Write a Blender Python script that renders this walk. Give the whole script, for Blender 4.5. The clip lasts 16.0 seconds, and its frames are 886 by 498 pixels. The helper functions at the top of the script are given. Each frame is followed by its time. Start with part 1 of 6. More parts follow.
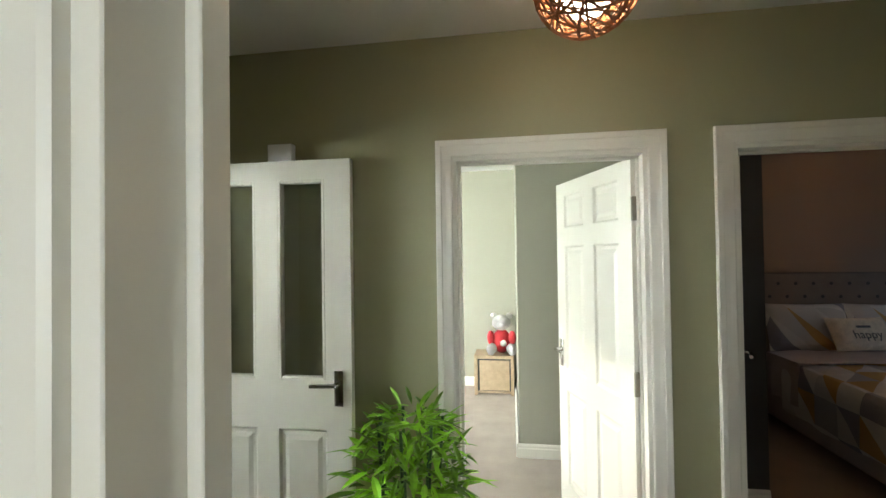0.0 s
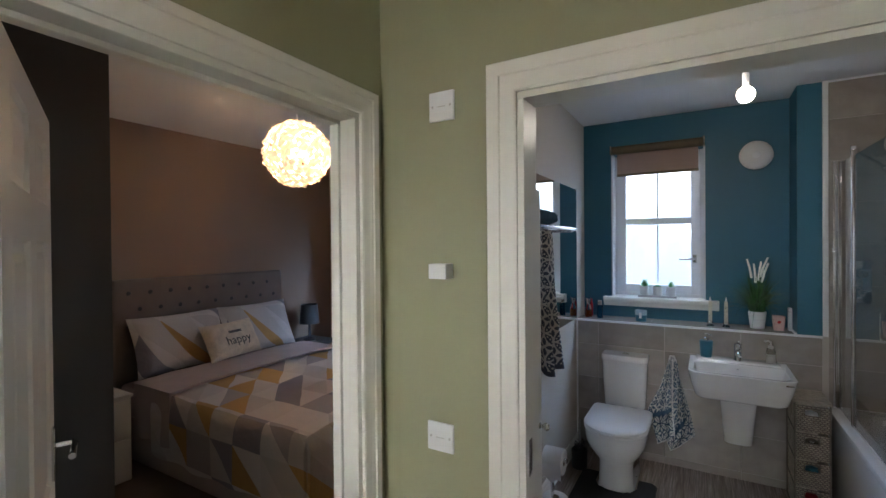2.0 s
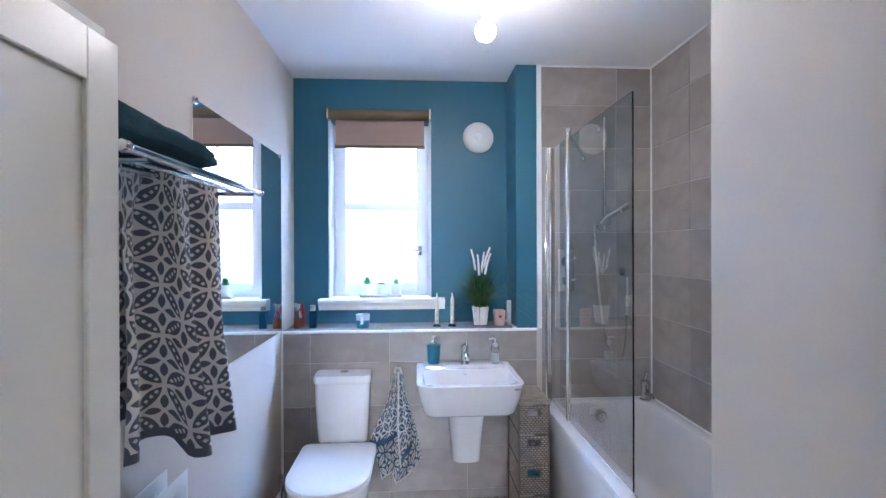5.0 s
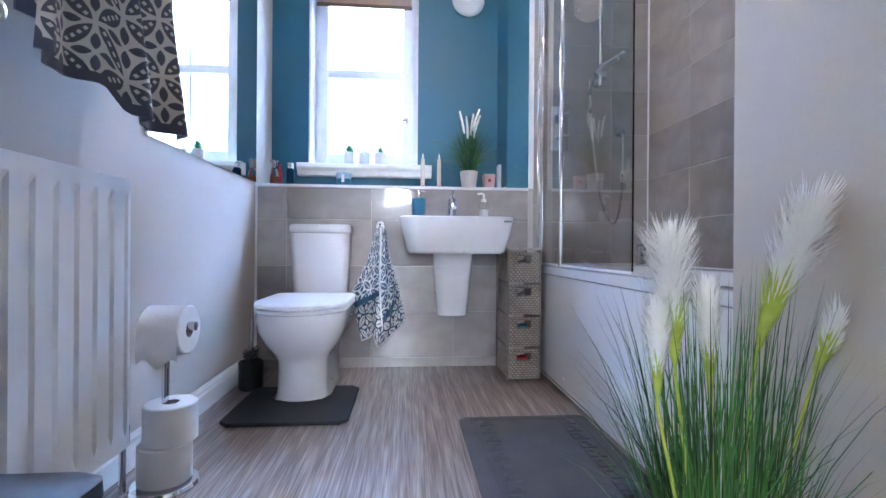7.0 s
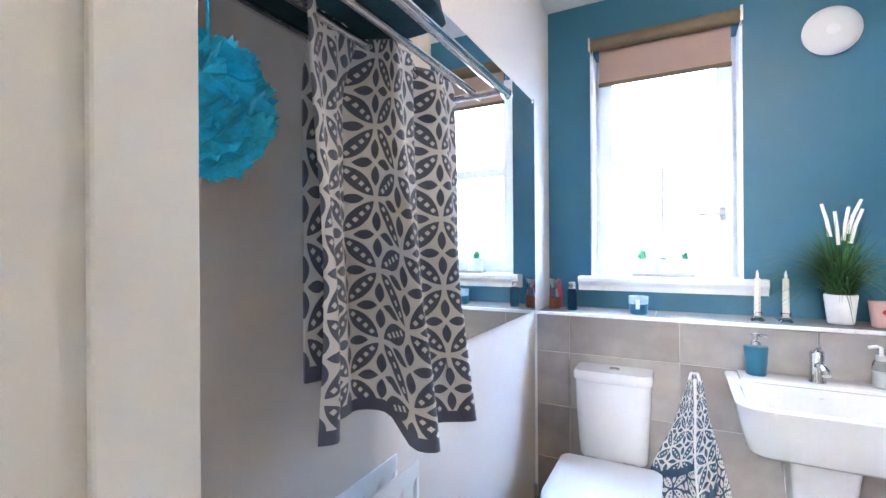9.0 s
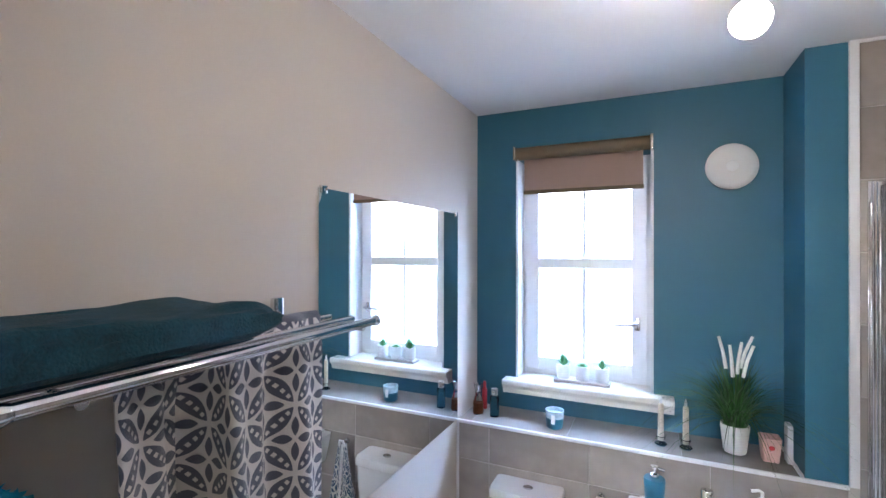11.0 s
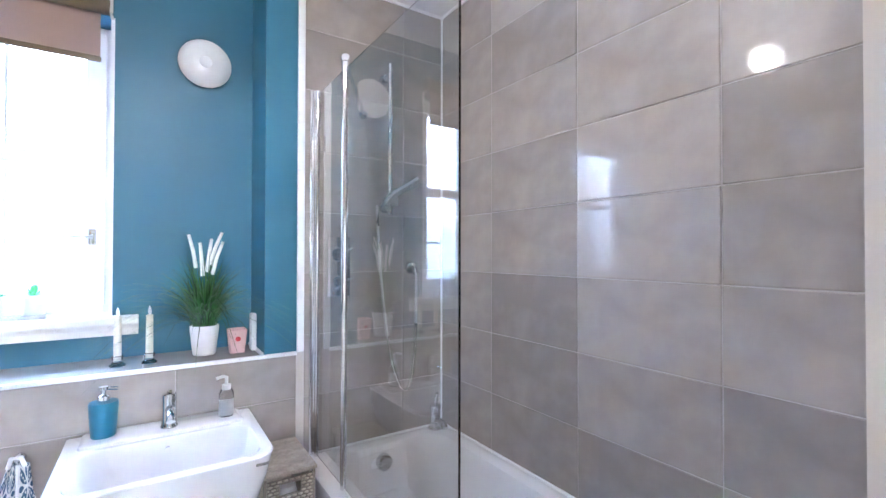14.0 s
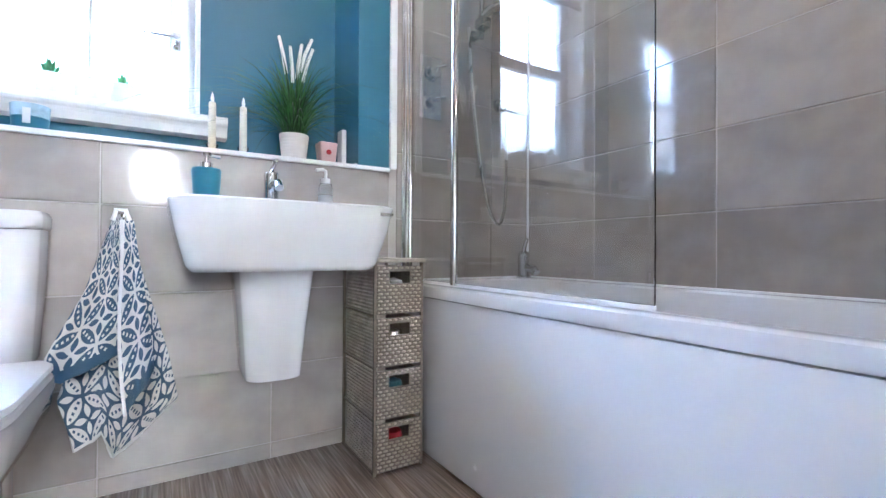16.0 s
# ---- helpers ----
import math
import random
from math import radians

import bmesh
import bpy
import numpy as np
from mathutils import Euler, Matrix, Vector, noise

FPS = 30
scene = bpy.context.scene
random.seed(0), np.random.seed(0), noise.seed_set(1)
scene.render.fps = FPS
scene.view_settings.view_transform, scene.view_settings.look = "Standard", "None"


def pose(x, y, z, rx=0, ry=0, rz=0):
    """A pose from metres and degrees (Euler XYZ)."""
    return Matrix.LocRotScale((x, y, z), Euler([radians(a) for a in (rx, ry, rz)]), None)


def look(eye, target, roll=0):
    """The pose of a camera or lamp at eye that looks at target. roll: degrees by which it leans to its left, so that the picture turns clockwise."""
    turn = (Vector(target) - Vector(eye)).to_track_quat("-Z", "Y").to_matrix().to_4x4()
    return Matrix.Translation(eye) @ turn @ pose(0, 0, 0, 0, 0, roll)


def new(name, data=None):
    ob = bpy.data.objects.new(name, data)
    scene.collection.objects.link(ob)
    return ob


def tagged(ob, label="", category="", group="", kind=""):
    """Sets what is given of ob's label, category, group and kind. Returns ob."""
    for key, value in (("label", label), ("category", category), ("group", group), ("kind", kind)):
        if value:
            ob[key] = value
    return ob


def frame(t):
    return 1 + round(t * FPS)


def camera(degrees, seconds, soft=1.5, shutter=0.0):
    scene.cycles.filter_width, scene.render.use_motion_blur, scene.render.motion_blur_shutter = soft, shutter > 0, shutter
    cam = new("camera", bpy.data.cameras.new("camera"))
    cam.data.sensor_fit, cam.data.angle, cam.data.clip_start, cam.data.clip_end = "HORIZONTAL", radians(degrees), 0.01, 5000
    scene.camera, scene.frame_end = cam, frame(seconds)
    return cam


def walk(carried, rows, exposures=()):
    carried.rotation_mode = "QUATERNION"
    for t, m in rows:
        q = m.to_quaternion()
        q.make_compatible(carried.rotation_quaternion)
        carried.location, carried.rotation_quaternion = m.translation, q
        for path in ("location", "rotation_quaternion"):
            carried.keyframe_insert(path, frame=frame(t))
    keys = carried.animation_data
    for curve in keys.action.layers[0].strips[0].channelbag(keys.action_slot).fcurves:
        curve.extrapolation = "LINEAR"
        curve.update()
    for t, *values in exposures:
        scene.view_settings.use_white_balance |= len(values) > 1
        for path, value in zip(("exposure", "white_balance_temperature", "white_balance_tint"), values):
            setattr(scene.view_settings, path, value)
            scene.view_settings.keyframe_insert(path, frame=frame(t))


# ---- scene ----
import itertools

cam = camera(89.5, 16.0)
PATH = [
    (0, (0.365, 0.075, 1.482), (-1.611, -0.229, 1.513), -0.8),
    (0.5, (0.017, 0.167, 1.479), (-1.975, 0.342, 1.504), -0.7),
    (1, (-0.285, 0.309, 1.484), (-2.122, 1.102, 1.498), -0.7),
    (1.5, (-0.496, 0.51, 1.496), (-1.94, 1.894, 1.47), -1.0),
    (2, (-0.645, 0.735, 1.509), (-1.652, 2.463, 1.493), -0.5),
    (2.5, (-0.748, 0.944, 1.55), (-1.331, 2.857, 1.529), -0.2),
    (3, (-0.737, 1.155, 1.569), (-0.897, 3.148, 1.545), 0.2),
    (3.2, (-0.729, 1.243, 1.574), (-0.768, 3.242, 1.552), 0.0),
    (5.3, (-0.726, 1.636, 1.338), (-0.588, 3.632, 1.333), 0.0),
    (5.5, (-0.743, 1.644, 1.278), (-0.592, 3.638, 1.268), 0.1),
    (6, (-0.711, 1.697, 1.091), (-0.558, 3.691, 1.083), -0.1),
    (6.5, (-0.675, 1.733, 0.854), (-0.524, 3.728, 0.855), -0.0),
    (7, (-0.69, 1.761, 0.625), (-0.53, 3.754, 0.624), 0.4),
    (7.5, (-0.772, 1.798, 0.531), (-0.617, 3.792, 0.524), 0.4),
    (8, (-0.903, 1.958, 0.688), (-0.95, 3.958, 0.687), 0.2),
    (8.5, (-0.933, 2.085, 0.978), (-1.621, 3.963, 0.976), -0.1),
    (8.7, (-0.912, 2.096, 1.088), (-1.776, 3.899, 1.088), -0.6),
    (10.8, (-0.696, 2.174, 1.745), (-1.749, 3.875, 1.745), -0.0),
    (11, (-0.651, 2.192, 1.743), (-1.488, 4.008, 1.75), 0.1),
    (11.5, (-0.59, 2.218, 1.782), (-0.695, 4.215, 1.766), 0.2),
    (12, (-0.562, 2.261, 1.761), (-0.03, 4.189, 1.768), 0.2),
    (12.5, (-0.543, 2.306, 1.753), (0.416, 4.061, 1.752), 0.4),
    (13, (-0.528, 2.343, 1.711), (0.607, 3.989, 1.704), 0.3),
    (13.5, (-0.505, 2.34, 1.585), (0.634, 3.984, 1.584), 0.2),
    (14, (-0.518, 2.367, 1.331), (0.578, 4.039, 1.355), 0.1),
    (14.5, (-0.526, 2.371, 1.064), (0.541, 4.062, 1.069), 0.2),
    (15, (-0.537, 2.369, 0.794), (0.522, 4.066, 0.788), 0.1),
    (15.5, (-0.632, 2.388, 0.606), (0.424, 4.086, 0.617), 0.2),
    (16, (-0.728, 2.648, 0.651), (0.326, 4.347, 0.666), 0.3),
]
EXPO = [(0, -0.55, 6700, 4), (0.5, -0.45, 6650, 4), (1.0, -0.6, 6600, 6), (1.5, -0.6, 6450, 8), (2.0, 0.15, 6300, 11), (2.5, 0.75, 5900, 13), (3.2, 0.95, 5500, 15), (5.3, 1.92, 5450, 17), (6.5, 1.85, 5400, 18),
        (7.5, 2.2, 5500, 18), (8.5, 2.55, 5850, 16), (10.8, 1.75, 6100, 17), (12.0, 1.35, 6100, 17), (13.0, 1.9, 5920, 18), (14.5, 2.6, 5520, 15), (15.5, 2.5, 5550, 14), (16.0, 2.38, 5780, 13)]
walk(cam, [(t, look(eye, target, roll)) for t, eye, target, roll in PATH], EXPO)

# ---- daylight and sky ----
world = bpy.data.worlds.new("sky")
scene.world = world
world.use_nodes = True
wn = world.node_tree
sky = wn.nodes.new("ShaderNodeTexSky")
sky.sky_type, sky.sun_disc = "NISHITA", False
sky.sun_elevation, sky.sun_rotation = radians(24), radians(195)
wn.links.new(sky.outputs[0], wn.nodes["Background"].inputs[0])
wn.nodes["Background"].inputs[1].default_value = 0.05
sun_data = bpy.data.lights.new("sun", "SUN")
sun_data.energy, sun_data.angle, sun_data.color = 3.6, radians(0.5), (1.0, 0.94, 0.85)
sun_lamp = new("sun", sun_data)
sun_lamp.matrix_world = look((-4.4, -6.0, 3.1), (-2.9, -0.4, 1.1))

BULB_BATH, GLOBE_HALL = 95.0, 25.0
OUTSIDE_BATH, OUTSIDE_ROOM, OUTSIDE_LIVING, OUTSIDE_FRONT, OUTSIDE_BED = 100.0, 4.5, 10.0, 80.0, 1.0


# ---- node helpers and materials ----
def shader(name):
    m = bpy.data.materials.new(name)
    m.use_nodes = True
    return m, m.node_tree, m.node_tree.nodes["Principled BSDF"]


def node(tree, kind, **values):
    n = tree.nodes.new(kind)
    for key, v in values.items():
        n.inputs[int(key[1:])].default_value = v
    return n


def calc(tree, op, a, b=0.0, c=0.0):
    n = tree.nodes.new("ShaderNodeMath")
    n.operation = op
    for k, v in enumerate((a, b, c)):
        if isinstance(v, (int, float)):
            n.inputs[k].default_value = v
        else:
            tree.links.new(v, n.inputs[k])
    return n.outputs[0]


def ramp(tree, fac, stops, constant=False):
    n = tree.nodes.new("ShaderNodeValToRGB")
    n.color_ramp.interpolation = "CONSTANT" if constant else "LINEAR"
    while len(n.color_ramp.elements) < len(stops):
        n.color_ramp.elements.new(0.5)
    for e, (p, c) in zip(n.color_ramp.elements, stops):
        e.position, e.color = p, (*c, 1)
    tree.links.new(fac, n.inputs[0])
    return n.outputs[0]


def coords(tree, stretch=(1, 1, 1), space="Object"):
    tc = tree.nodes.new("ShaderNodeTexCoord")
    mp = tree.nodes.new("ShaderNodeMapping")
    mp.inputs[3].default_value = stretch
    tree.links.new(tc.outputs[space], mp.inputs[0])
    return mp.outputs[0]


def tint(c, k):
    return tuple(min(1.0, max(0.0, v * k)) for v in c)


def surface(name, color, rough=0.5, metal=0.0, vary=0.08, large=3.0, fine=60.0, bump=0.05, stretch=(1, 1, 1), coat=0.0, each=0.0, sheen=0.0, island=0.0):
    """Colour with broad and fine variation, uneven gloss and a fine relief."""
    m, t, p = shader(name)
    v = coords(t, stretch)
    big, small = node(t, "ShaderNodeTexNoise", i2=large, i3=3.0), node(t, "ShaderNodeTexNoise", i2=fine, i3=4.0)
    t.links.new(v, big.inputs[0]), t.links.new(v, small.inputs[0])
    f = calc(t, "ADD", calc(t, "MULTIPLY", big.outputs[0], 0.6), calc(t, "MULTIPLY", small.outputs[0], 0.4))
    if each:
        info = t.nodes.new("ShaderNodeObjectInfo")
        f = calc(t, "ADD", f, calc(t, "MULTIPLY", calc(t, "SUBTRACT", info.outputs["Random"], 0.5), each))
    if island:
        geo = t.nodes.new("ShaderNodeNewGeometry")
        f = calc(t, "ADD", f, calc(t, "MULTIPLY", calc(t, "SUBTRACT", geo.outputs["Random Per Island"], 0.5), island))
    col = ramp(t, f, [(0.3, tint(color, 1 - vary)), (0.7, tint(color, 1 + vary))])
    t.links.new(col, p.inputs["Base Color"])
    p.inputs["Metallic"].default_value = metal
    t.links.new(calc(t, "ADD", calc(t, "MULTIPLY", big.outputs[0], 0.12), rough - 0.06), p.inputs["Roughness"])
    p.inputs["Coat Weight"].default_value = coat
    p.inputs["Sheen Weight"].default_value = sheen
    if bump:
        b = node(t, "ShaderNodeBump", i0=bump, i1=0.004)
        t.links.new(small.outputs[0], b.inputs["Height"])
        t.links.new(b.outputs[0], p.inputs["Normal"])
    return m


def glowing(name, color, strength):
    m, t, p = shader(name)
    p.inputs["Base Color"].default_value = (*color, 1)
    p.inputs["Emission Color"].default_value = (*color, 1)
    p.inputs["Emission Strength"].default_value = strength
    return m


def glass(name, color=(1, 1, 1), rough=0.0, ior=1.45):
    m, t, p = shader(name)
    p.inputs["Base Color"].default_value = (*color, 1)
    p.inputs["Transmission Weight"].default_value = 1.0
    p.inputs["Roughness"].default_value = rough
    p.inputs["IOR"].default_value = ior
    return m


def outdoors(name, strength, low, high, split):
    """Glowing daylight for window openings out of view: duller below the split, brighter above."""
    m, t, p = shader(name)
    tc = t.nodes.new("ShaderNodeTexCoord")
    sep = t.nodes.new("ShaderNodeSeparateXYZ")
    t.links.new(tc.outputs["Object"], sep.inputs[0])
    n = node(t, "ShaderNodeTexNoise", i2=2.5, i3=4.0)
    t.links.new(tc.outputs["Object"], n.inputs[0])
    f = calc(t, "ADD", calc(t, "SUBTRACT", sep.outputs[2], split - 0.5), calc(t, "MULTIPLY", calc(t, "SUBTRACT", n.outputs[0], 0.5), 0.3))
    col = ramp(t, f, [(0.42, low), (0.56, high)])
    t.links.new(col, p.inputs["Emission Color"])
    p.inputs["Emission Strength"].default_value = strength
    p.inputs["Base Color"].default_value = (0.5, 0.5, 0.5, 1)
    return m


def garden_sky(name, strength, stops):
    """Daylight seen from the bathroom: a pale hazy fence low down, white haze over it, and high up a far brighter blue
    glow added to light the room; stops are (height, colour).
    """
    m, t, p = shader(name)
    tc = t.nodes.new("ShaderNodeTexCoord")
    sep = t.nodes.new("ShaderNodeSeparateXYZ")
    t.links.new(tc.outputs["Object"], sep.inputs[0])
    n = node(t, "ShaderNodeTexNoise", i2=2.2, i3=5.0)
    t.links.new(tc.outputs["Object"], n.inputs[0])
    z = calc(t, "ADD", sep.outputs[2], calc(t, "MULTIPLY", calc(t, "SUBTRACT", n.outputs[0], 0.5), 0.5))
    col = ramp(t, calc(t, "DIVIDE", z, 7.0), [(h / 7.0, tint(c, 1 / strength)) for h, c in stops])
    t.links.new(col, p.inputs["Emission Color"])
    p.inputs["Emission Strength"].default_value = strength
    p.inputs["Base Color"].default_value = (0.5, 0.5, 0.5, 1)
    return m


def streaked_vinyl():
    """Vinyl sheet with fine brown and grey threads that run towards the window."""
    m, t, p = shader("streaked_vinyl")
    a = node(t, "ShaderNodeTexNoise", i2=1.0, i3=3.0)
    b = node(t, "ShaderNodeTexNoise", i2=1.0, i3=2.0)
    t.links.new(coords(t, (170, 5, 1)), a.inputs[0]), t.links.new(coords(t, (45, 1.2, 1)), b.inputs[0])
    f = calc(t, "ADD", calc(t, "MULTIPLY", a.outputs[0], 0.65), calc(t, "MULTIPLY", b.outputs[0], 0.35))
    col = ramp(t, f, [(0.32, (0.09, 0.062, 0.048)), (0.47, (0.2, 0.15, 0.12)), (0.56, (0.29, 0.235, 0.2)), (0.68, (0.42, 0.37, 0.33))])
    t.links.new(col, p.inputs["Base Color"])
    p.inputs["Roughness"].default_value = 0.3
    bp = node(t, "ShaderNodeBump", i0=0.15, i1=0.002)
    t.links.new(a.outputs[0], bp.inputs["Height"]), t.links.new(bp.outputs[0], p.inputs["Normal"])
    return m


def petal_cloth(name, dark, light, size, hem_width=0.022):
    """Woven towel with a lattice of dotted petals and plain leaves."""
    m, t, p = shader(name)
    uv = t.nodes.new("ShaderNodeTexCoord").outputs["UV"]
    sep = t.nodes.new("ShaderNodeSeparateXYZ")
    t.links.new(uv, sep.inputs[0])
    k = 0.7071 / size
    p0 = calc(t, "MULTIPLY", calc(t, "ADD", sep.outputs[0], sep.outputs[1]), k)
    q0 = calc(t, "MULTIPLY", calc(t, "SUBTRACT", sep.outputs[0], sep.outputs[1]), k)
    u, v = calc(t, "FRACT", p0), calc(t, "FRACT", calc(t, "ADD", q0, 40.0))
    inside, edge = 0.0, 1.0
    for cx in (0, 1):
        for cy in (0, 1):
            du, dv = calc(t, "SUBTRACT", u, cx), calc(t, "SUBTRACT", v, cy)
            d = calc(t, "SQRT", calc(t, "ADD", calc(t, "MULTIPLY", du, du), calc(t, "MULTIPLY", dv, dv)))
            inside = calc(t, "ADD", inside, calc(t, "LESS_THAN", d, 0.7071))
            edge = calc(t, "MINIMUM", edge, calc(t, "ABSOLUTE", calc(t, "SUBTRACT", d, 0.7071)))
    petal = calc(t, "MULTIPLY", calc(t, "GREATER_THAN", inside, 1.5), calc(t, "GREATER_THAN", edge, 0.05))
    # pale seeds along the petals
    au, av = calc(t, "ABSOLUTE", calc(t, "SUBTRACT", u, 0.5)), calc(t, "ABSOLUTE", calc(t, "SUBTRACT", v, 0.5))
    lo, hi = calc(t, "MINIMUM", au, av), calc(t, "MAXIMUM", au, av)
    step = calc(t, "ABSOLUTE", calc(t, "SUBTRACT", calc(t, "FRACT", calc(t, "MULTIPLY", hi, 6.0)), 0.5))
    seed = calc(t, "MULTIPLY", calc(t, "LESS_THAN", lo, 0.04), calc(t, "LESS_THAN", step, 0.25))
    petal = calc(t, "MULTIPLY", petal, calc(t, "SUBTRACT", 1.0, calc(t, "MULTIPLY", seed, calc(t, "GREATER_THAN", hi, 0.16))))
    # plain leaves that meet at the lattice points
    eu, ev = calc(t, "SUBTRACT", 0.5, au), calc(t, "SUBTRACT", 0.5, av)
    along = calc(t, "MULTIPLY", calc(t, "ADD", eu, ev), 0.7071)
    across = calc(t, "ABSOLUTE", calc(t, "MULTIPLY", calc(t, "SUBTRACT", eu, ev), 0.7071))
    bow = calc(t, "DIVIDE", calc(t, "SUBTRACT", along, 0.26), 0.2)
    width = calc(t, "MULTIPLY", calc(t, "SUBTRACT", 1.0, calc(t, "MULTIPLY", bow, bow)), 0.095)
    leaf = calc(t, "LESS_THAN", across, width)
    hem = calc(t, "LESS_THAN", sep.outputs[1], hem_width)
    f = calc(t, "MAXIMUM", calc(t, "MAXIMUM", petal, leaf), hem)
    n = node(t, "ShaderNodeTexNoise", i2=420.0, i3=2.0)
    t.links.new(uv, n.inputs[0])
    f2 = calc(t, "ADD", calc(t, "MULTIPLY", f, 0.8), calc(t, "MULTIPLY", n.outputs[0], 0.2))
    t.links.new(ramp(t, f2, [(0.2, light), (0.8, dark)]), p.inputs["Base Color"])
    p.inputs["Roughness"].default_value = 0.95
    p.inputs["Sheen Weight"].default_value = 0.3
    bp = node(t, "ShaderNodeBump", i0=0.5, i1=0.003)
    t.links.new(calc(t, "SUBTRACT", n.outputs[0], calc(t, "MULTIPLY", f, 0.4)), bp.inputs["Height"])
    t.links.new(bp.outputs[0], p.inputs["Normal"])
    return m


def triangle_print(name, colors, size):
    """Bedding print of triangles in a few muted colours."""
    m, t, p = shader(name)
    tc = t.nodes.new("ShaderNodeTexCoord").outputs["Object"]
    sep = t.nodes.new("ShaderNodeSeparateXYZ")
    t.links.new(tc, sep.inputs[0])
    w = calc(t, "ADD", sep.outputs[1], sep.outputs[2])
    a, b = calc(t, "DIVIDE", sep.outputs[0], size), calc(t, "DIVIDE", w, size)
    half = calc(t, "GREATER_THAN", calc(t, "ADD", calc(t, "FRACT", a), calc(t, "FRACT", b)), 1.0)
    mix = calc(t, "ADD", calc(t, "MULTIPLY", calc(t, "FLOOR", a), 12.9), calc(t, "ADD", calc(t, "MULTIPLY", calc(t, "FLOOR", b), 78.2), calc(t, "MULTIPLY", half, 37.7)))
    rnd = calc(t, "FRACT", calc(t, "MULTIPLY", calc(t, "SINE", mix), 437.5))
    t.links.new(ramp(t, rnd, [(k / len(colors), c) for k, c in enumerate(colors)], True), p.inputs["Base Color"])
    p.inputs["Roughness"].default_value = 0.9
    n = node(t, "ShaderNodeTexNoise", i2=14.0, i3=4.0)
    t.links.new(tc, n.inputs[0])
    bp = node(t, "ShaderNodeBump", i0=0.6, i1=0.02)
    t.links.new(n.outputs[0], bp.inputs["Height"]), t.links.new(bp.outputs[0], p.inputs["Normal"])
    return m


GREEN = surface("olive_wall_paint", (0.318, 0.31, 0.192), 0.55, vary=0.04, large=1.5, fine=240, bump=0.06)
GREIGE = surface("greige_wall_paint", (0.545, 0.49, 0.425), 0.5, vary=0.03, large=1.5, fine=240, bump=0.06)
TEAL = surface("teal_wall_paint", (0.022, 0.125, 0.19), 0.5, vary=0.05, large=1.5, fine=240, bump=0.06)
BROWN = surface("brown_wall_paint", (0.235, 0.16, 0.11), 0.6, vary=0.05, large=1.5, fine=240, bump=0.06)
CEIL = surface("ceiling_paint", (0.78, 0.77, 0.76), 0.7, vary=0.02, large=1.2, fine=260, bump=0.05)
GLOSS = surface("white_gloss_paint", (0.76, 0.74, 0.68), 0.32, vary=0.012, large=4, fine=120, bump=0.015)
WHITE = surface("white_enamel", (0.74, 0.74, 0.73), 0.32, vary=0.02, large=5, fine=150, bump=0.02)
UPVC = surface("white_upvc", (0.8, 0.81, 0.82), 0.3, vary=0.02, large=5, fine=150, bump=0.01)
CERAMIC = surface("white_ceramic", (0.77, 0.77, 0.77), 0.09, vary=0.01, large=5, fine=90, bump=0.0, coat=0.5)
ACRYLIC = surface("white_acrylic", (0.8, 0.8, 0.81), 0.16, vary=0.015, large=3, fine=90, bump=0.0)
TILE = surface("taupe_glazed_tile", (0.34, 0.308, 0.28), 0.075, vary=0.2, large=4, fine=13, bump=0.012, each=0.35)
TILE.node_tree.nodes["Principled BSDF"].inputs["Specular IOR Level"].default_value = 0.5
SAGE = surface("pale_sage_paint", (0.33, 0.325, 0.265), 0.55, vary=0.03, large=1.5, fine=240, bump=0.06)
NAVY = surface("navy_porch_paint", (0.012, 0.03, 0.055), 0.6, vary=0.08, large=2, fine=200, bump=0.06)
TILE.node_tree.nodes["Principled BSDF"].inputs["Coat Weight"].default_value = 0.5
TILE.node_tree.nodes["Principled BSDF"].inputs["Coat Roughness"].default_value = 0.42
GROUT = surface("pale_grout", (0.47, 0.44, 0.41), 0.8, vary=0.08, large=6, fine=200, bump=0.1)
VINYL = streaked_vinyl()
CARPET = surface("beige_carpet", (0.36, 0.31, 0.27), 0.95, vary=0.14, large=6, fine=300, bump=0.6)
DARKCARPET = surface("brown_carpet", (0.2, 0.15, 0.12), 0.95, vary=0.14, large=6, fine=300, bump=0.6)
CHROME = surface("chrome", (0.72, 0.72, 0.73), 0.06, 1.0, vary=0.02, bump=0.0)
STEEL = surface("brushed_steel", (0.55, 0.54, 0.52), 0.28, 1.0, vary=0.05, bump=0.02)
HINGE = surface("dull_steel", (0.2, 0.18, 0.15), 0.4, 1.0, vary=0.1, bump=0.02)
NICKEL = surface("satin_nickel", (0.6, 0.56, 0.48), 0.25, 1.0, vary=0.05, bump=0.0)
MIRROR = surface("mirror_silver", (0.88, 0.9, 0.9), 0.06, 1.0, vary=0.0, bump=0.0)
MIRROR.node_tree.nodes["Principled BSDF"].inputs["Roughness"].default_value = 0.0
for l in list(MIRROR.node_tree.nodes["Principled BSDF"].inputs["Roughness"].links):
    MIRROR.node_tree.links.remove(l)
GLASS = glass("clear_glass", (0.96, 0.98, 0.98))
TINTGLASS = glass("screen_glass", (0.9, 0.93, 0.94), ior=1.5)
BLUEGLASS = glass("blue_glass", (0.1, 0.4, 0.6), 0.05)
BLACK = surface("black_plastic", (0.03, 0.032, 0.036), 0.5, vary=0.15, bump=0.03)
BLINDROLL = surface("bronze_blind_cloth", (0.13, 0.095, 0.05), 0.6, vary=0.15, fine=300, bump=0.2)
BLINDCLOTH = surface("taupe_blind_cloth", (0.36, 0.26, 0.22), 0.8, vary=0.06, fine=400, bump=0.2)
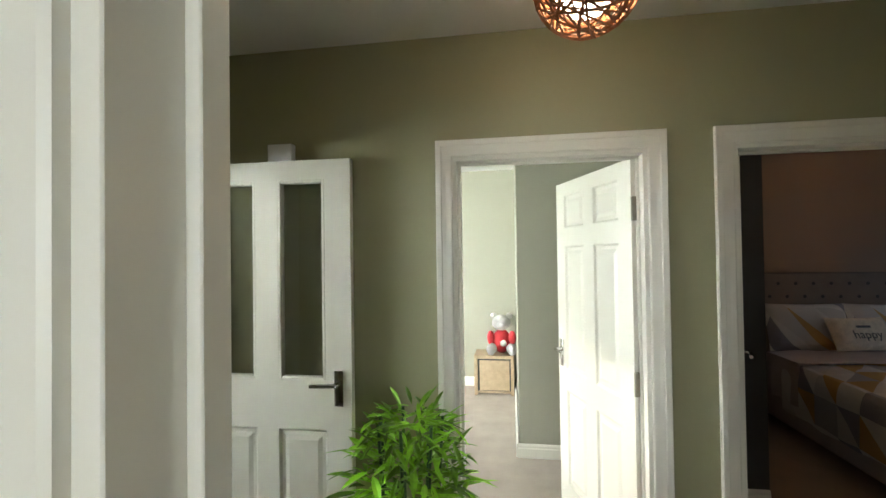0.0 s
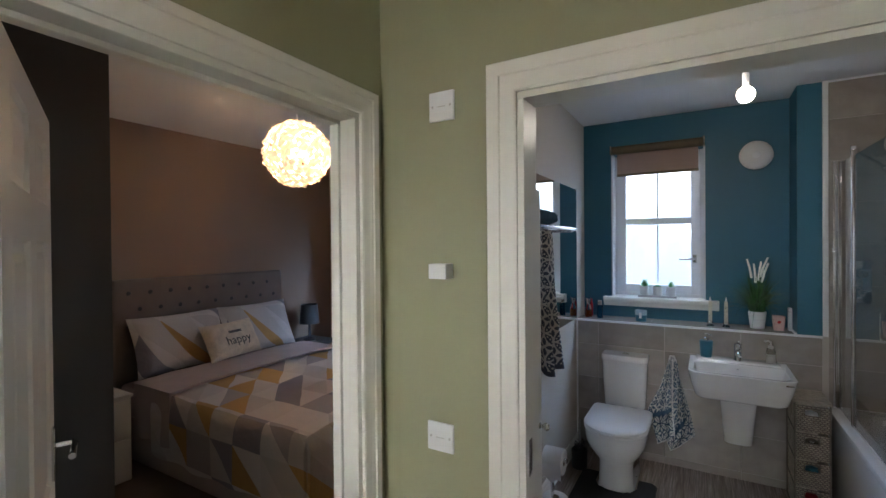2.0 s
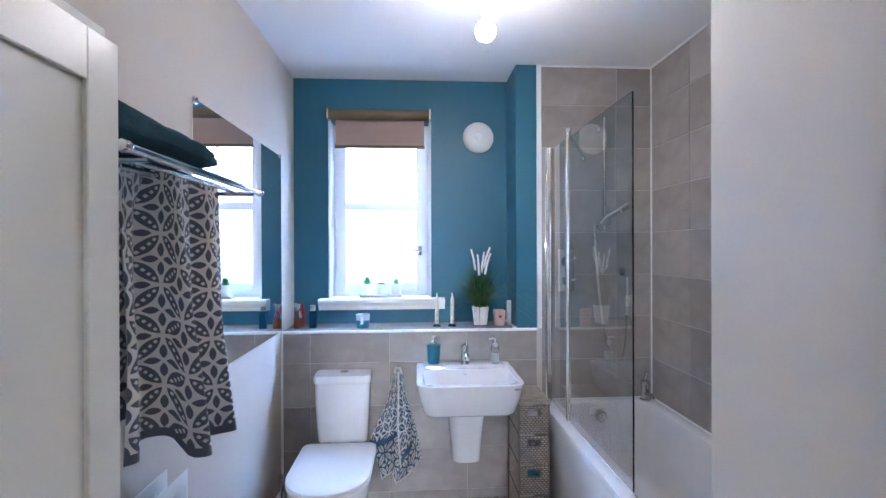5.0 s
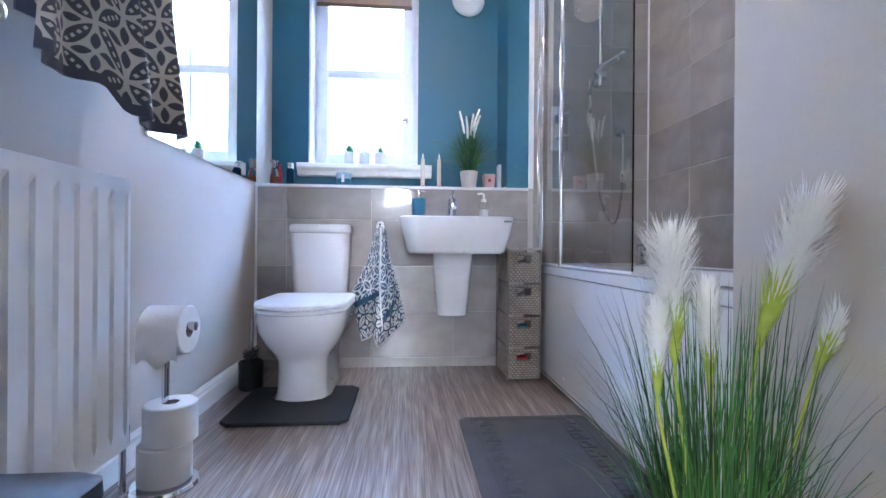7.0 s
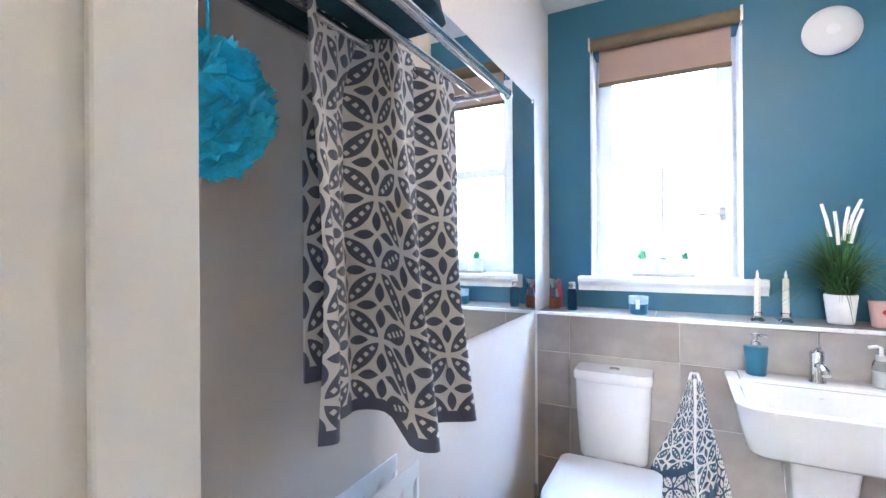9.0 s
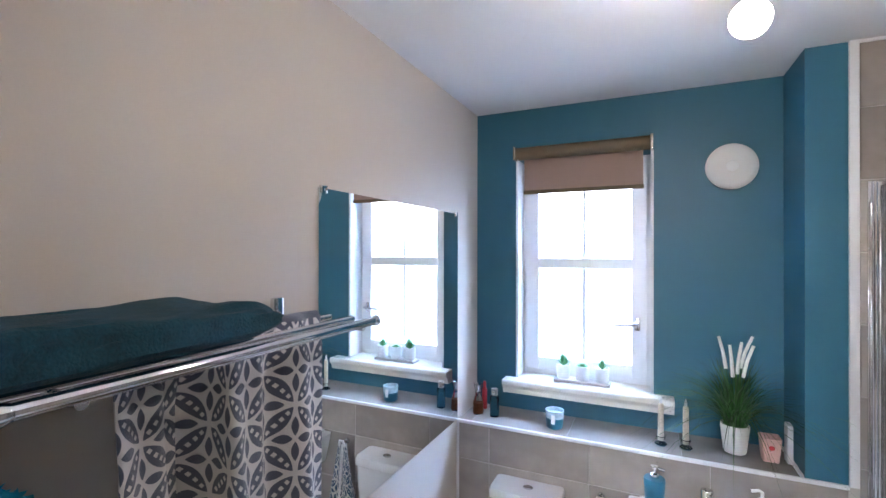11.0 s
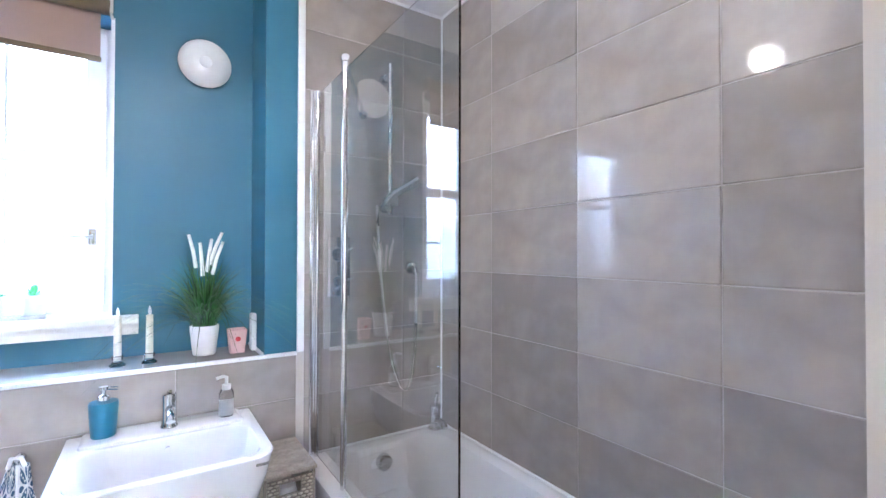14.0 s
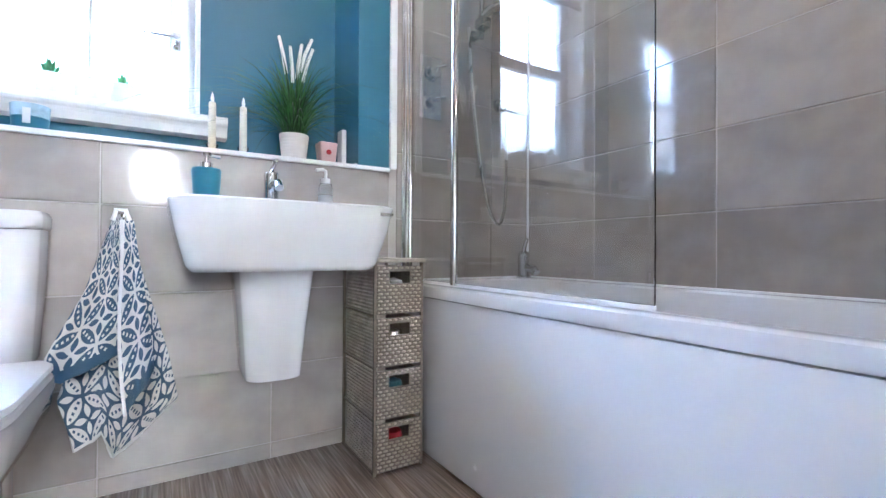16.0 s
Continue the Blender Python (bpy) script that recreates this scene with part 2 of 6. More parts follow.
TEALTOWEL = surface("teal_terry", (0.004, 0.042, 0.062), 1.0, vary=0.35, large=35, fine=260, bump=1.0)
PETALS = petal_cloth("petal_towel", (0.08, 0.092, 0.13), (0.6, 0.58, 0.56), 0.092)
PETALSBLUE = petal_cloth("petal_hand_towel", (0.035, 0.09, 0.16), (0.66, 0.65, 0.62), 0.085, 0.03)
PETALSBACK = petal_cloth("petal_hand_towel_back", (0.62, 0.61, 0.58), (0.035, 0.08, 0.14), 0.085, 0.008)
WICKER = surface("grey_wicker", (0.36, 0.315, 0.26), 0.75, vary=0.35, large=30, fine=200, bump=0.3)
# for the frame, and the drawer boards that paint shade behind the weave
WICKERDARK = surface("wicker_frame_gap_shade", (0.15, 0.125, 0.1), 0.7, vary=0.25, large=20, fine=150, bump=0.2)
MATBLACK = surface("charcoal_mat", (0.022, 0.022, 0.026), 0.97, vary=0.3, large=25, fine=300, bump=1.0)
MATGREY = surface("grey_mat", (0.085, 0.085, 0.09), 0.97, vary=0.25, large=9, fine=260, bump=0.9)
PAPER = surface("white_tissue", (0.82, 0.81, 0.8), 0.95, vary=0.03, large=20, fine=200, bump=0.25)
WAX = surface("ivory_wax", (0.72, 0.66, 0.52), 0.45, vary=0.04, bump=0.02)
POTWHITE = surface("white_pot", (0.74, 0.73, 0.72), 0.5, vary=0.04, large=15, bump=0.05)
LEAF = surface("lime_leaf", (0.2, 0.42, 0.025), 0.4, vary=0.62, large=9, fine=40, bump=0.05, island=0.55)
GRASS = surface("grass_blade", (0.03, 0.095, 0.02), 0.5, vary=0.6, large=18, fine=40, bump=0.05, island=0.5)
SUCCULENT = surface("succulent", (0.07, 0.27, 0.09), 0.45, vary=0.35, large=40, fine=80, bump=0.05)
LIMEGRASS = surface("fresh_grass_blade", (0.05, 0.15, 0.03), 0.5, vary=0.65, large=18, fine=40, bump=0.05, island=0.6)
PLUME = surface("cream_plume", (0.9, 0.89, 0.84), 0.95, vary=0.06, large=30, fine=200, bump=0.1)
PLUMEGREEN = surface("lime_plume_stem", (0.5, 0.58, 0.08), 0.8, vary=0.2, large=30, bump=0.1)
OAK = surface("pale_oak", (0.4, 0.3, 0.2), 0.5, vary=0.2, large=3, fine=30, bump=0.08, stretch=(1, 8, 8))
RATTAN = surface("copper_rattan", (0.33, 0.13, 0.05), 0.55, vary=0.3, large=15, fine=80, bump=0.15)
TEALPLASTIC = surface("teal_plastic", (0.012, 0.13, 0.2), 0.4, vary=0.08, bump=0.02)
PINK = surface("pink_paper", (0.62, 0.4, 0.38), 0.6, vary=0.05, bump=0.03)
CYAN = surface("cyan_mesh", (0.01, 0.42, 0.6), 0.7, vary=0.4, large=30, fine=120, bump=0.6)
PLUSHGREY = surface("grey_plush", (0.42, 0.4, 0.4), 0.97, vary=0.15, large=30, fine=200, bump=0.6)
PLUSHRED = surface("red_knit", (0.45, 0.03, 0.04), 0.9, vary=0.2, large=40, fine=200, bump=0.5)
TERRACOTTA = surface("terracotta", (0.5, 0.2, 0.09), 0.6, vary=0.1, large=15, bump=0.1)
WEAVE = surface("birch_bark_weave", (0.44, 0.22, 0.08), 0.55, vary=0.3, large=16, fine=60, bump=0.2)
CHARCOAL = surface("charcoal_paint", (0.055, 0.058, 0.06), 0.5, vary=0.06, large=2, bump=0.03)
LINEN = surface("lilac_linen", (0.44, 0.38, 0.38), 0.95, vary=0.08, large=8, fine=260, bump=0.5)
HEADCLOTH = surface("taupe_headboard_cloth", (0.17, 0.14, 0.125), 0.95, vary=0.12, large=10, fine=300, bump=0.5)
PRINT = triangle_print("triangle_bedding", [(0.5, 0.48, 0.47), (0.25, 0.25, 0.29), (0.46, 0.3, 0.12), (0.6, 0.58, 0.57), (0.36, 0.34, 0.36), (0.56, 0.54, 0.53), (0.62, 0.6, 0.58)], 0.22)
FLORAL = surface("cream_cushion", (0.66, 0.58, 0.46), 0.95, vary=0.22, large=22, fine=120, bump=0.3)
# feathers emit a little, for the bulb light that would shine through them
FEATHER = glowing("glowing_feather", (1.0, 0.78, 0.52), 0.62)
BULB = glowing("lit_bulb", (1.0, 0.88, 0.74), BULB_BATH)
BULBBED = glowing("lit_warm_bulb", (1.0, 0.62, 0.32), 1550.0)
BULBHALL = glowing("lit_amber_bulb", (1.0, 0.86, 0.66), GLOBE_HALL)
# upper stops glow far past the visible haze, to light the bathroom
OUT_BATH = garden_sky("hazy_garden", OUTSIDE_BATH, [(0.6, (0.3, 0.36, 0.43)), (1.55, (0.42, 0.48, 0.55)), (1.8, (1.3, 1.45, 1.6)), (2.5, (2.4, 2.6, 2.9)), (3.4, (15, 23, 37)), (4.6, (38, 60, 100))])
OUT_FRONT = outdoors("fill_glow_front", OUTSIDE_FRONT, (0.5, 0.55, 0.5), (0.92, 0.97, 1.0), 1.0)
OUT_BED = outdoors("fill_glow_bedroom", OUTSIDE_BED, (0.4, 0.48, 0.6), (0.6, 0.76, 1.0), 1.0)
OUT_ROOM = outdoors("bright_sky_room", OUTSIDE_ROOM, (0.5, 0.55, 0.45), (0.92, 0.96, 1.0), 1.0)
OUT_LIVING = outdoors("fill_glow_living", OUTSIDE_LIVING, (0.5, 0.52, 0.45), (0.95, 0.97, 1.0), 1.0)


# ---- mesh helpers ----
BASE = {}


def thing(name, at=(0, 0, 0), label="", category="", group="", turn=0.0):
    """A top-level Empty; parts are given in world metres, or in its own metres where it is turned."""
    ob = new(name)
    ob.empty_display_size = 0.05
    ob.matrix_basis = pose(*at, 0, 0, turn)
    BASE[ob] = Vector((0, 0, 0)) if turn else Vector(at)
    return tagged(ob, label, category, group)


def link(name, bm, material, smooth=True):
    me = bpy.data.meshes.new(name)
    bm.normal_update()
    bm.to_mesh(me)
    bm.free()
    for m in material if isinstance(material, (list, tuple)) else [material]:
        me.materials.append(m)
    if smooth:
        me.polygons.foreach_set("use_smooth", [True] * len(me.polygons))
        me.set_sharp_from_angle(angle=radians(38))
    return new(name, me)


def part(name, bm, material, parent, label="", smooth=True):
    base = BASE[parent]
    bmesh.ops.translate(bm, verts=bm.verts, vec=-base)
    ob = link(name, bm, material, smooth)
    ob.parent = parent
    BASE[ob] = base
    return tagged(ob, label)


def structure(name, bm, material, label="", smooth=True):
    ob = link(name, bm, material, smooth)
    BASE[ob] = Vector((0, 0, 0))
    return tagged(ob, label, "", "", "structure")


def whole(name, bm, material, label, category, group="", smooth=True):
    """A thing made of one mesh, with its origin under its middle."""
    lo = [min(v.co[k] for v in bm.verts) for k in range(3)]
    hi = [max(v.co[k] for v in bm.verts) for k in range(3)]
    base = Vector(((lo[0] + hi[0]) / 2, (lo[1] + hi[1]) / 2, lo[2]))
    bmesh.ops.translate(bm, verts=bm.verts, vec=-base)
    ob = link(name, bm, material, smooth)
    ob.location = base
    BASE[ob] = base
    return tagged(ob, label, category, group)


def box(a, b, bevel=0.0, seg=2, bm=None):
    own = bmesh.new()
    bmesh.ops.create_cube(own, size=1)
    for v in own.verts:
        v.co = Vector([a[i] + (v.co[i] + 0.5) * (b[i] - a[i]) for i in range(3)])
    if bevel:
        bmesh.ops.bevel(own, geom=list(own.edges), offset=bevel, segments=seg, profile=0.6, affect="EDGES")
    return merge(bm, own) if bm else own


def merge(bm, other):
    me = bpy.data.meshes.new("tmp")
    other.to_mesh(me)
    other.free()
    bm.from_mesh(me)
    bpy.data.meshes.remove(me)
    return bm


def tube(points, r, seg=10, bm=None, ends=True, taper=1.0):
    """A round bar along points."""
    own = bm or bmesh.new()
    pts = [Vector(p) for p in points]
    rings = []
    up = None
    for k, p in enumerate(pts):
        d = (pts[min(k + 1, len(pts) - 1)] - pts[max(k - 1, 0)]).normalized()
        if up is None:
            up = d.orthogonal().normalized()
        up = (up - d * up.dot(d)).normalized()
        side = d.cross(up)
        rr = r * (1 + (taper - 1) * k / (len(pts) - 1))
        rings.append([own.verts.new(p + (up * math.cos(a) + side * math.sin(a)) * rr) for a in (2 * math.pi * i / seg for i in range(seg))])
    for q, w in zip(rings, rings[1:]):
        for i in range(seg):
            own.faces.new((q[i], q[(i + 1) % seg], w[(i + 1) % seg], w[i]))
    if ends:
        own.faces.new(rings[0][::-1]), own.faces.new(rings[-1])
    return own


def lathe(profile, at=(0, 0, 0), seg=28, bm=None, axis="z", squash=1.0):
    """Turns (radius, height) pairs round an axis."""
    own = bm or bmesh.new()
    o = Vector(at)
    rings = []
    for r, h in profile:
        ring = []
        for i in range(seg):
            a = 2 * math.pi * i / seg
            c, s = r * math.cos(a), r * math.sin(a) * squash
            ring.append(own.verts.new(o + Vector({"z": (c, s, h), "x": (h, c, s), "y": (c, h, s)}[axis])))
        rings.append(ring)
    for q, w in zip(rings, rings[1:]):
        for i in range(seg):
            f = (q[i], q[(i + 1) % seg], w[(i + 1) % seg], w[i])
            own.faces.new(f if axis != "y" else f[::-1])
    for ring, r in ((rings[0], profile[0][0]), (rings[-1], profile[-1][0])):
        if r > 1e-5:
            own.faces.new(ring)
    bmesh.ops.remove_doubles(own, verts=own.verts, dist=1e-6)
    bmesh.ops.recalc_face_normals(own, faces=own.faces)
    return own


def loft(sections, bm=None, cap=True):
    """Skins closed rings of equal count."""
    own = bm or bmesh.new()
    rings = [[own.verts.new(p) for p in s] for s in sections]
    n = len(rings[0])
    for q, w in zip(rings, rings[1:]):
        for i in range(n):
            own.faces.new((q[i], q[(i + 1) % n], w[(i + 1) % n], w[i]))
    if cap:
        own.faces.new(rings[0][::-1]), own.faces.new(rings[-1])
    bmesh.ops.recalc_face_normals(own, faces=own.faces)
    return own


def rounded(cx, cy, z, w, d, r, n=6, front=None):
    """A rounded rectangle ring; front sets the corner radius on the low-y side."""
    pts = []
    f = r if front is None else front
    for sx, sy, a0, rr in ((1, 1, 0, r), (-1, 1, 90, r), (-1, -1, 180, f), (1, -1, 270, f)):
        rx, ry = min(rr, w / 2 - 1e-4), min(rr, d - 1e-4) if rr > d / 2 else rr
        for k in range(n + 1):
            a = radians(a0 + 90 * k / n)
            pts.append(Vector((cx + sx * (w / 2 - rx) + rx * math.cos(a), cy + sy * (d / 2 - ry) + ry * math.sin(a), z)))
    return pts


def cloth(fn, nu, nv, w, h, thick=0.006):
    """A hanging or lying cloth from fn(u, v), with UV in metres (along its own folds where w is None) and thickness."""
    own = bmesh.new()
    uvl = own.loops.layers.uv.new("UVMap")
    grid = [[own.verts.new(fn(i / nu, j / nv)) for i in range(nu + 1)] for j in range(nv + 1)]
    run = [w * i / nu for i in range(nu + 1)] if w else list(itertools.accumulate([0.0] + [(fn((i + 1) / nu, 0.3) - fn(i / nu, 0.3)).length for i in range(nu)]))
    for j in range(nv):
        for i in range(nu):
            f = own.faces.new((grid[j][i], grid[j][i + 1], grid[j + 1][i + 1], grid[j + 1][i]))
            for lp, (a, b) in zip(f.loops, ((i, j), (i + 1, j), (i + 1, j + 1), (i, j + 1))):
                lp[uvl].uv = (run[a], b / nv * h)
    own.normal_update()
    rim = [[own.verts.new(v.co - v.normal * thick) for v in row] for row in grid]
    at = lambda i, j: (run[i], j / nv * h)
    def quad(corners, ij):
        f = own.faces.new(corners)
        for lp, (a, b) in zip(f.loops, ij):
            lp[uvl].uv = at(a, b)
    for j in range(nv):
        for i in range(nu):
            quad((rim[j][i], rim[j + 1][i], rim[j + 1][i + 1], rim[j][i + 1]), ((i, j), (i, j + 1), (i + 1, j + 1), (i + 1, j)))
    for i in range(nu):
        quad((grid[0][i + 1], grid[0][i], rim[0][i], rim[0][i + 1]), ((i + 1, 0), (i, 0), (i, 0), (i + 1, 0)))
        quad((grid[nv][i], grid[nv][i + 1], rim[nv][i + 1], rim[nv][i]), ((i, nv), (i + 1, nv), (i + 1, nv), (i, nv)))
    for j in range(nv):
        quad((grid[j][0], grid[j + 1][0], rim[j + 1][0], rim[j][0]), ((0, j), (0, j + 1), (0, j + 1), (0, j)))
        quad((grid[j + 1][nu], grid[j][nu], rim[j][nu], rim[j + 1][nu]), ((nu, j + 1), (nu, j), (nu, j), (nu, j + 1)))
    return own

# ---- plan ----
H, HH = 2.45, 2.428   # ceilings of the rooms and of the hall
XL, XR = -1.47, 0.635    # bathroom side walls
YD, YF, YB = 1.97, 4.132, 4.40   # door wall, tiled front, window wall
LEDGE = 0.953
NIBX, NIBY = -0.157, 2.453
HX, HY = -1.53, 1.87     # hall faces


def wall(name, material, *boxes, label=""):
    bm = bmesh.new()
    for a, b in boxes:
        box(a, b, bm=bm)
    return structure(name, bm, material, label, smooth=False)


# floors and ceilings
wall("floor", VINYL, ((XL - 0.16, HY + 0.05, -0.12), (XR + 0.1, YB + 0.3, 0.0)), label="streaked brown and grey vinyl bathroom floor")
wall("floor_hall", CARPET, ((HX - 0.05, -2.6, -0.12), (0.17, -0.9, -0.001)), ((HX - 0.05, -0.9, -0.12), (3.6, HY + 0.05, -0.001)), label="beige hall carpet")
wall("floor_bedroom", DARKCARPET, ((-4.5, 0.88, -0.12), (HX - 0.05, 4.7, -0.001)), label="brown bedroom carpet")
wall("floor_bright_room", CARPET, ((-5.0, -2.6, -0.12), (HX - 0.05, 0.88, -0.001)), label="beige carpet in the bright room")
wall("ceiling", CEIL, ((XL - 0.16, HY + 0.05, H), (XR + 0.1, YB + 0.3, H + 0.12)))
wall("ceiling_hall", CEIL, ((HX - 0.05, -2.6, HH), (0.17, -0.9, H + 0.12)), ((HX - 0.05, -0.9, HH), (3.6, HY + 0.05, H + 0.12)))
wall("ceiling_bedroom", CEIL, ((-4.5, 0.88, H), (HX - 0.05, 4.7, H + 0.12)))
wall("ceiling_bright_room", CEIL, ((-5.0, -2.6, H), (HX - 0.05, 0.88, H + 0.12)))

# hall wall with the two room doors
A0, A1, B0, B1, DH, DHB = -0.176, 0.623, 0.932, 1.766, 1.908, 1.92
YS = -1.305         # hall face of the porch wall
E0, E1 = -1.432, -0.64
wall("wall_hall_west", GREEN,
     ((HX - 0.05, -2.6, 0), (HX, A0, H)), ((HX - 0.05, A1, 0), (HX, B0, H)), ((HX - 0.05, B1, 0), (HX, HY + 0.05, H)),
     ((HX - 0.05, A0, DH), (HX, A1, H)), ((HX - 0.05, B0, DH), (HX, B1, H)), label="olive green hall wall")
wall("wall_bedroom_east", BROWN, ((HX - 0.1, 0.9, 0), (HX - 0.05, B0, H)), ((HX - 0.1, B1, 0), (HX - 0.05, 4.6, H)), ((HX - 0.1, B0, DH), (HX - 0.05, B1, H)))
wall("wall_room_east", GREEN, ((HX - 0.1, -2.5, 0), (HX - 0.05, A0, H)), ((HX - 0.1, A1, 0), (HX - 0.05, 0.86, H)), ((HX - 0.1, A0, DH), (HX - 0.05, A1, H)))
# wall between hall and bathroom
C0, C1 = -1.077, -0.272
wall("wall_hall_north", GREEN, ((HX, HY, 0), (C0, HY + 0.05, H)), ((C1, HY, 0), (3.6, HY + 0.05, H)), ((C0, HY, DHB), (C1, HY + 0.05, H)), label="olive green hall wall by the bathroom")
wall("wall_bath_south", GREIGE, ((XL, HY + 0.05, 0), (C0, YD, H)), ((C1, HY + 0.05, 0), (NIBX, YD, H)), ((C0, HY + 0.05, DHB), (C1, YD, H)))
wall("wall_bath_nib", GREIGE, ((NIBX, HY + 0.05, 0), (XR + 0.1, NIBY, H)), label="greige boxed-out bathroom wall")
wall("wall_bath_west", GREIGE, ((XL - 0.05, HY + 0.05, 0), (XL, YB + 0.2, H)), label="greige bathroom wall")
# hall ends and the room behind the start
wall("wall_hall_south", GREEN, ((HX, YS - 0.05, 0), (E0, YS, H)), ((E1, YS - 0.05, 0), (0.07, YS, H)), ((E0, YS - 0.05, DH), (E1, YS, H)), label="olive green hall wall by the porch")
wall("wall_porch_north", GREIGE, ((HX, YS - 0.1, 0), (E0, YS - 0.05, H)), ((E1, YS - 0.1, 0), (0.07, YS - 0.05, H)), ((E0, YS - 0.1, DH), (E1, YS - 0.05, H)))
# unseen front opening, added so that light fills the hall and bathroom
wall("wall_porch_south", GREIGE, ((HX - 0.05, -2.7, 0), (-1.05, -2.6, H)), ((-0.2, -2.7, 0), (0.17, -2.6, H)), ((-1.05, -2.7, 0), (-0.2, -2.6, 1.55)), ((-1.05, -2.7, 2.1), (-0.2, -2.6, H)), label="pale porch wall with an unseen opening that lets fill light in")
wall("trim_fill_opening", UPVC, ((-0.65, -2.67, 1.55), (-0.6, -2.63, 2.1)), label="white post in an unseen window opening")
wall("wall_porch_west", NAVY, ((HX, -2.6, 0), (HX + 0.01, YS - 0.1, H)))
D0, D1 = -0.148, 0.67
wall("wall_hall_east", GREEN, ((0.07, -2.6, 0), (0.12, D0, H)), ((0.07, D1, 0), (0.12, HY, H)), ((0.07, D0, DH), (0.12, D1, H)))
wall("wall_living", GREIGE, ((0.12, -2.6, 0), (0.17, D0, H)), ((0.17, -0.95, 0), (3.5, -0.85, H)), ((0.12, D1, 0), (0.17, HY, H)), ((0.12, D0, DH), (0.17, D1, H)))
# east window opening out of view, added to light the hall
wall("wall_living_east", GREIGE, ((3.5, -0.95, 0), (3.6, -0.6, H)), ((3.5, 1.4, 0), (3.6, HY, H)), ((3.5, -0.6, 0), (3.6, 1.4, 0.5)), ((3.5, -0.6, 2.2), (3.6, 1.4, H)))
# bright room
wall("wall_room_north", SAGE, ((-5.0, 0.86, 0), (HX - 0.1, 0.88, H)))
wall("wall_room_west", SAGE, ((-4.9, -2.5, 0), (-4.75, 0.86, H)), label="pale sage wall of the bright room")
wall("wall_room_closet", SAGE, ((-4.75, 0.11, 0), (-2.98, 0.86, H)), label="olive boxed-out wall of the bright room")
wall("wall_room_south", SAGE, ((-5.0, -2.6, 0), (-4.3, -2.5, H)), ((-2.0, -2.6, 0), (HX - 0.05, -2.5, H)), ((-4.3, -2.6, 0), (-2.0, -2.5, 0.5)), ((-4.3, -2.6, 2.1), (-2.0, -2.5, H)))
# bedroom
wall("wall_bedroom_west", BROWN, ((-4.45, 0.9, 0), (-4.33, 4.6, H)), label="brown bedroom wall")
# north opening out of view, added for bluish light on the bed
wall("wall_bedroom_north", BROWN, ((-4.5, 4.5, 0), (-3.2, 4.6, H)), ((-2.0, 4.5, 0), (HX - 0.05, 4.6, H)), ((-3.2, 4.5, 0), (-2.0, 4.6, 0.95)), ((-3.2, 4.5, 2.1), (-2.0, 4.6, H)))
wall("wall_bedroom_south", BROWN, ((-4.5, 0.88, 0), (HX - 0.1, 0.9, H)))
wall("wall_bedroom_closet", CHARCOAL, ((-3.5, 0.9, 0), (-2.5, 1.53, H)), label="charcoal built-in closet side in the bedroom")

# bathroom window wall: opening through
W0, W1, WZ0, WZ1 = -1.262, -0.632, 1.105, 2.2
PX = -0.158
wall("wall_bath_north", TEAL, ((XL, YB, 0), (W0, YB + 0.2, H)), ((W1, YB, 0), (PX, YB + 0.2, H)), ((W0, YB, 0), (W1, YB + 0.2, WZ0 - 0.03)), ((W0, YB, WZ1), (W1, YB + 0.2, H)), label="teal blue window wall")
wall("wall_bath_pier", TEAL, ((PX, YF, LEDGE), (-0.04, YB + 0.2, H)), ((PX, YF + 0.04, 0), (-0.04, YB + 0.2, LEDGE)), label="teal blue boxed pier")
wall("wall_tiled_low", GROUT, ((XL, YF + 0.0008, 0), (PX, YB, LEDGE - 0.005)), ((PX, YF + 0.0008, 0), (-0.04, YF + 0.04, LEDGE - 0.001)))
wall("wall_tiled_shower", GROUT, ((-0.04, YF + 0.0008, 0), (XR + 0.1, YB + 0.2, H)))
wall("wall_tiled_side", GROUT, ((XR + 0.0008, NIBY, 0), (XR + 0.1, YF + 0.0008, H)))


# tiles, on a grid that runs round the corner
ROW0, ROWH, COLW, GAP = 0.05, 0.2415, 0.435, 0.003
TILE_MESHES = {}


def tile(parent, face, u0, u1, z0, z1, at, tilt=0.0):
    """One glazed tile with soft edges: face 'y' looks to low y, 'x' to low x, 'z' up."""
    w, h = u1 - u0 - GAP, z1 - z0 - GAP
    key = (round(w, 3), round(h, 3))
    if key not in TILE_MESHES:
        bm = bmesh.new()
        e = 0.0022
        ring = lambda i, y: [bm.verts.new((sx * (w / 2 - i), y, sz * (h / 2 - i))) for sx, sz in ((-1, -1), (1, -1), (1, 1), (-1, 1))]
        r0, r1, r2 = ring(0, 0.006), ring(0, e), ring(e, 0.0)
        for q, s in ((r0, r1), (r1, r2)):
            for i in range(4):
                bm.faces.new((q[i], q[(i + 1) % 4], s[(i + 1) % 4], s[i]))
        bm.faces.new(r2)
        bmesh.ops.recalc_face_normals(bm, faces=bm.faces)
        me = bpy.data.meshes.new("tile")
        bm.to_mesh(me)
        bm.free()
        me.materials.append(TILE)
        TILE_MESHES[key] = me
    ob = new("tile", TILE_MESHES[key])
    u, z = (u0 + u1) / 2, (z0 + z1) / 2
    wob = lambda: random.uniform(-0.2, 0.2)
    if face == "y":
        ob.matrix_basis = pose(u, at, z, wob() + tilt, 0, wob())
    elif face == "x":
        ob.matrix_basis = pose(at, u, z, wob(), 0, -90 + wob())
    else:
        ob.matrix_basis = pose(u, z, at, -90 + wob(), 0, 0)
    ob.parent = parent
    return ob


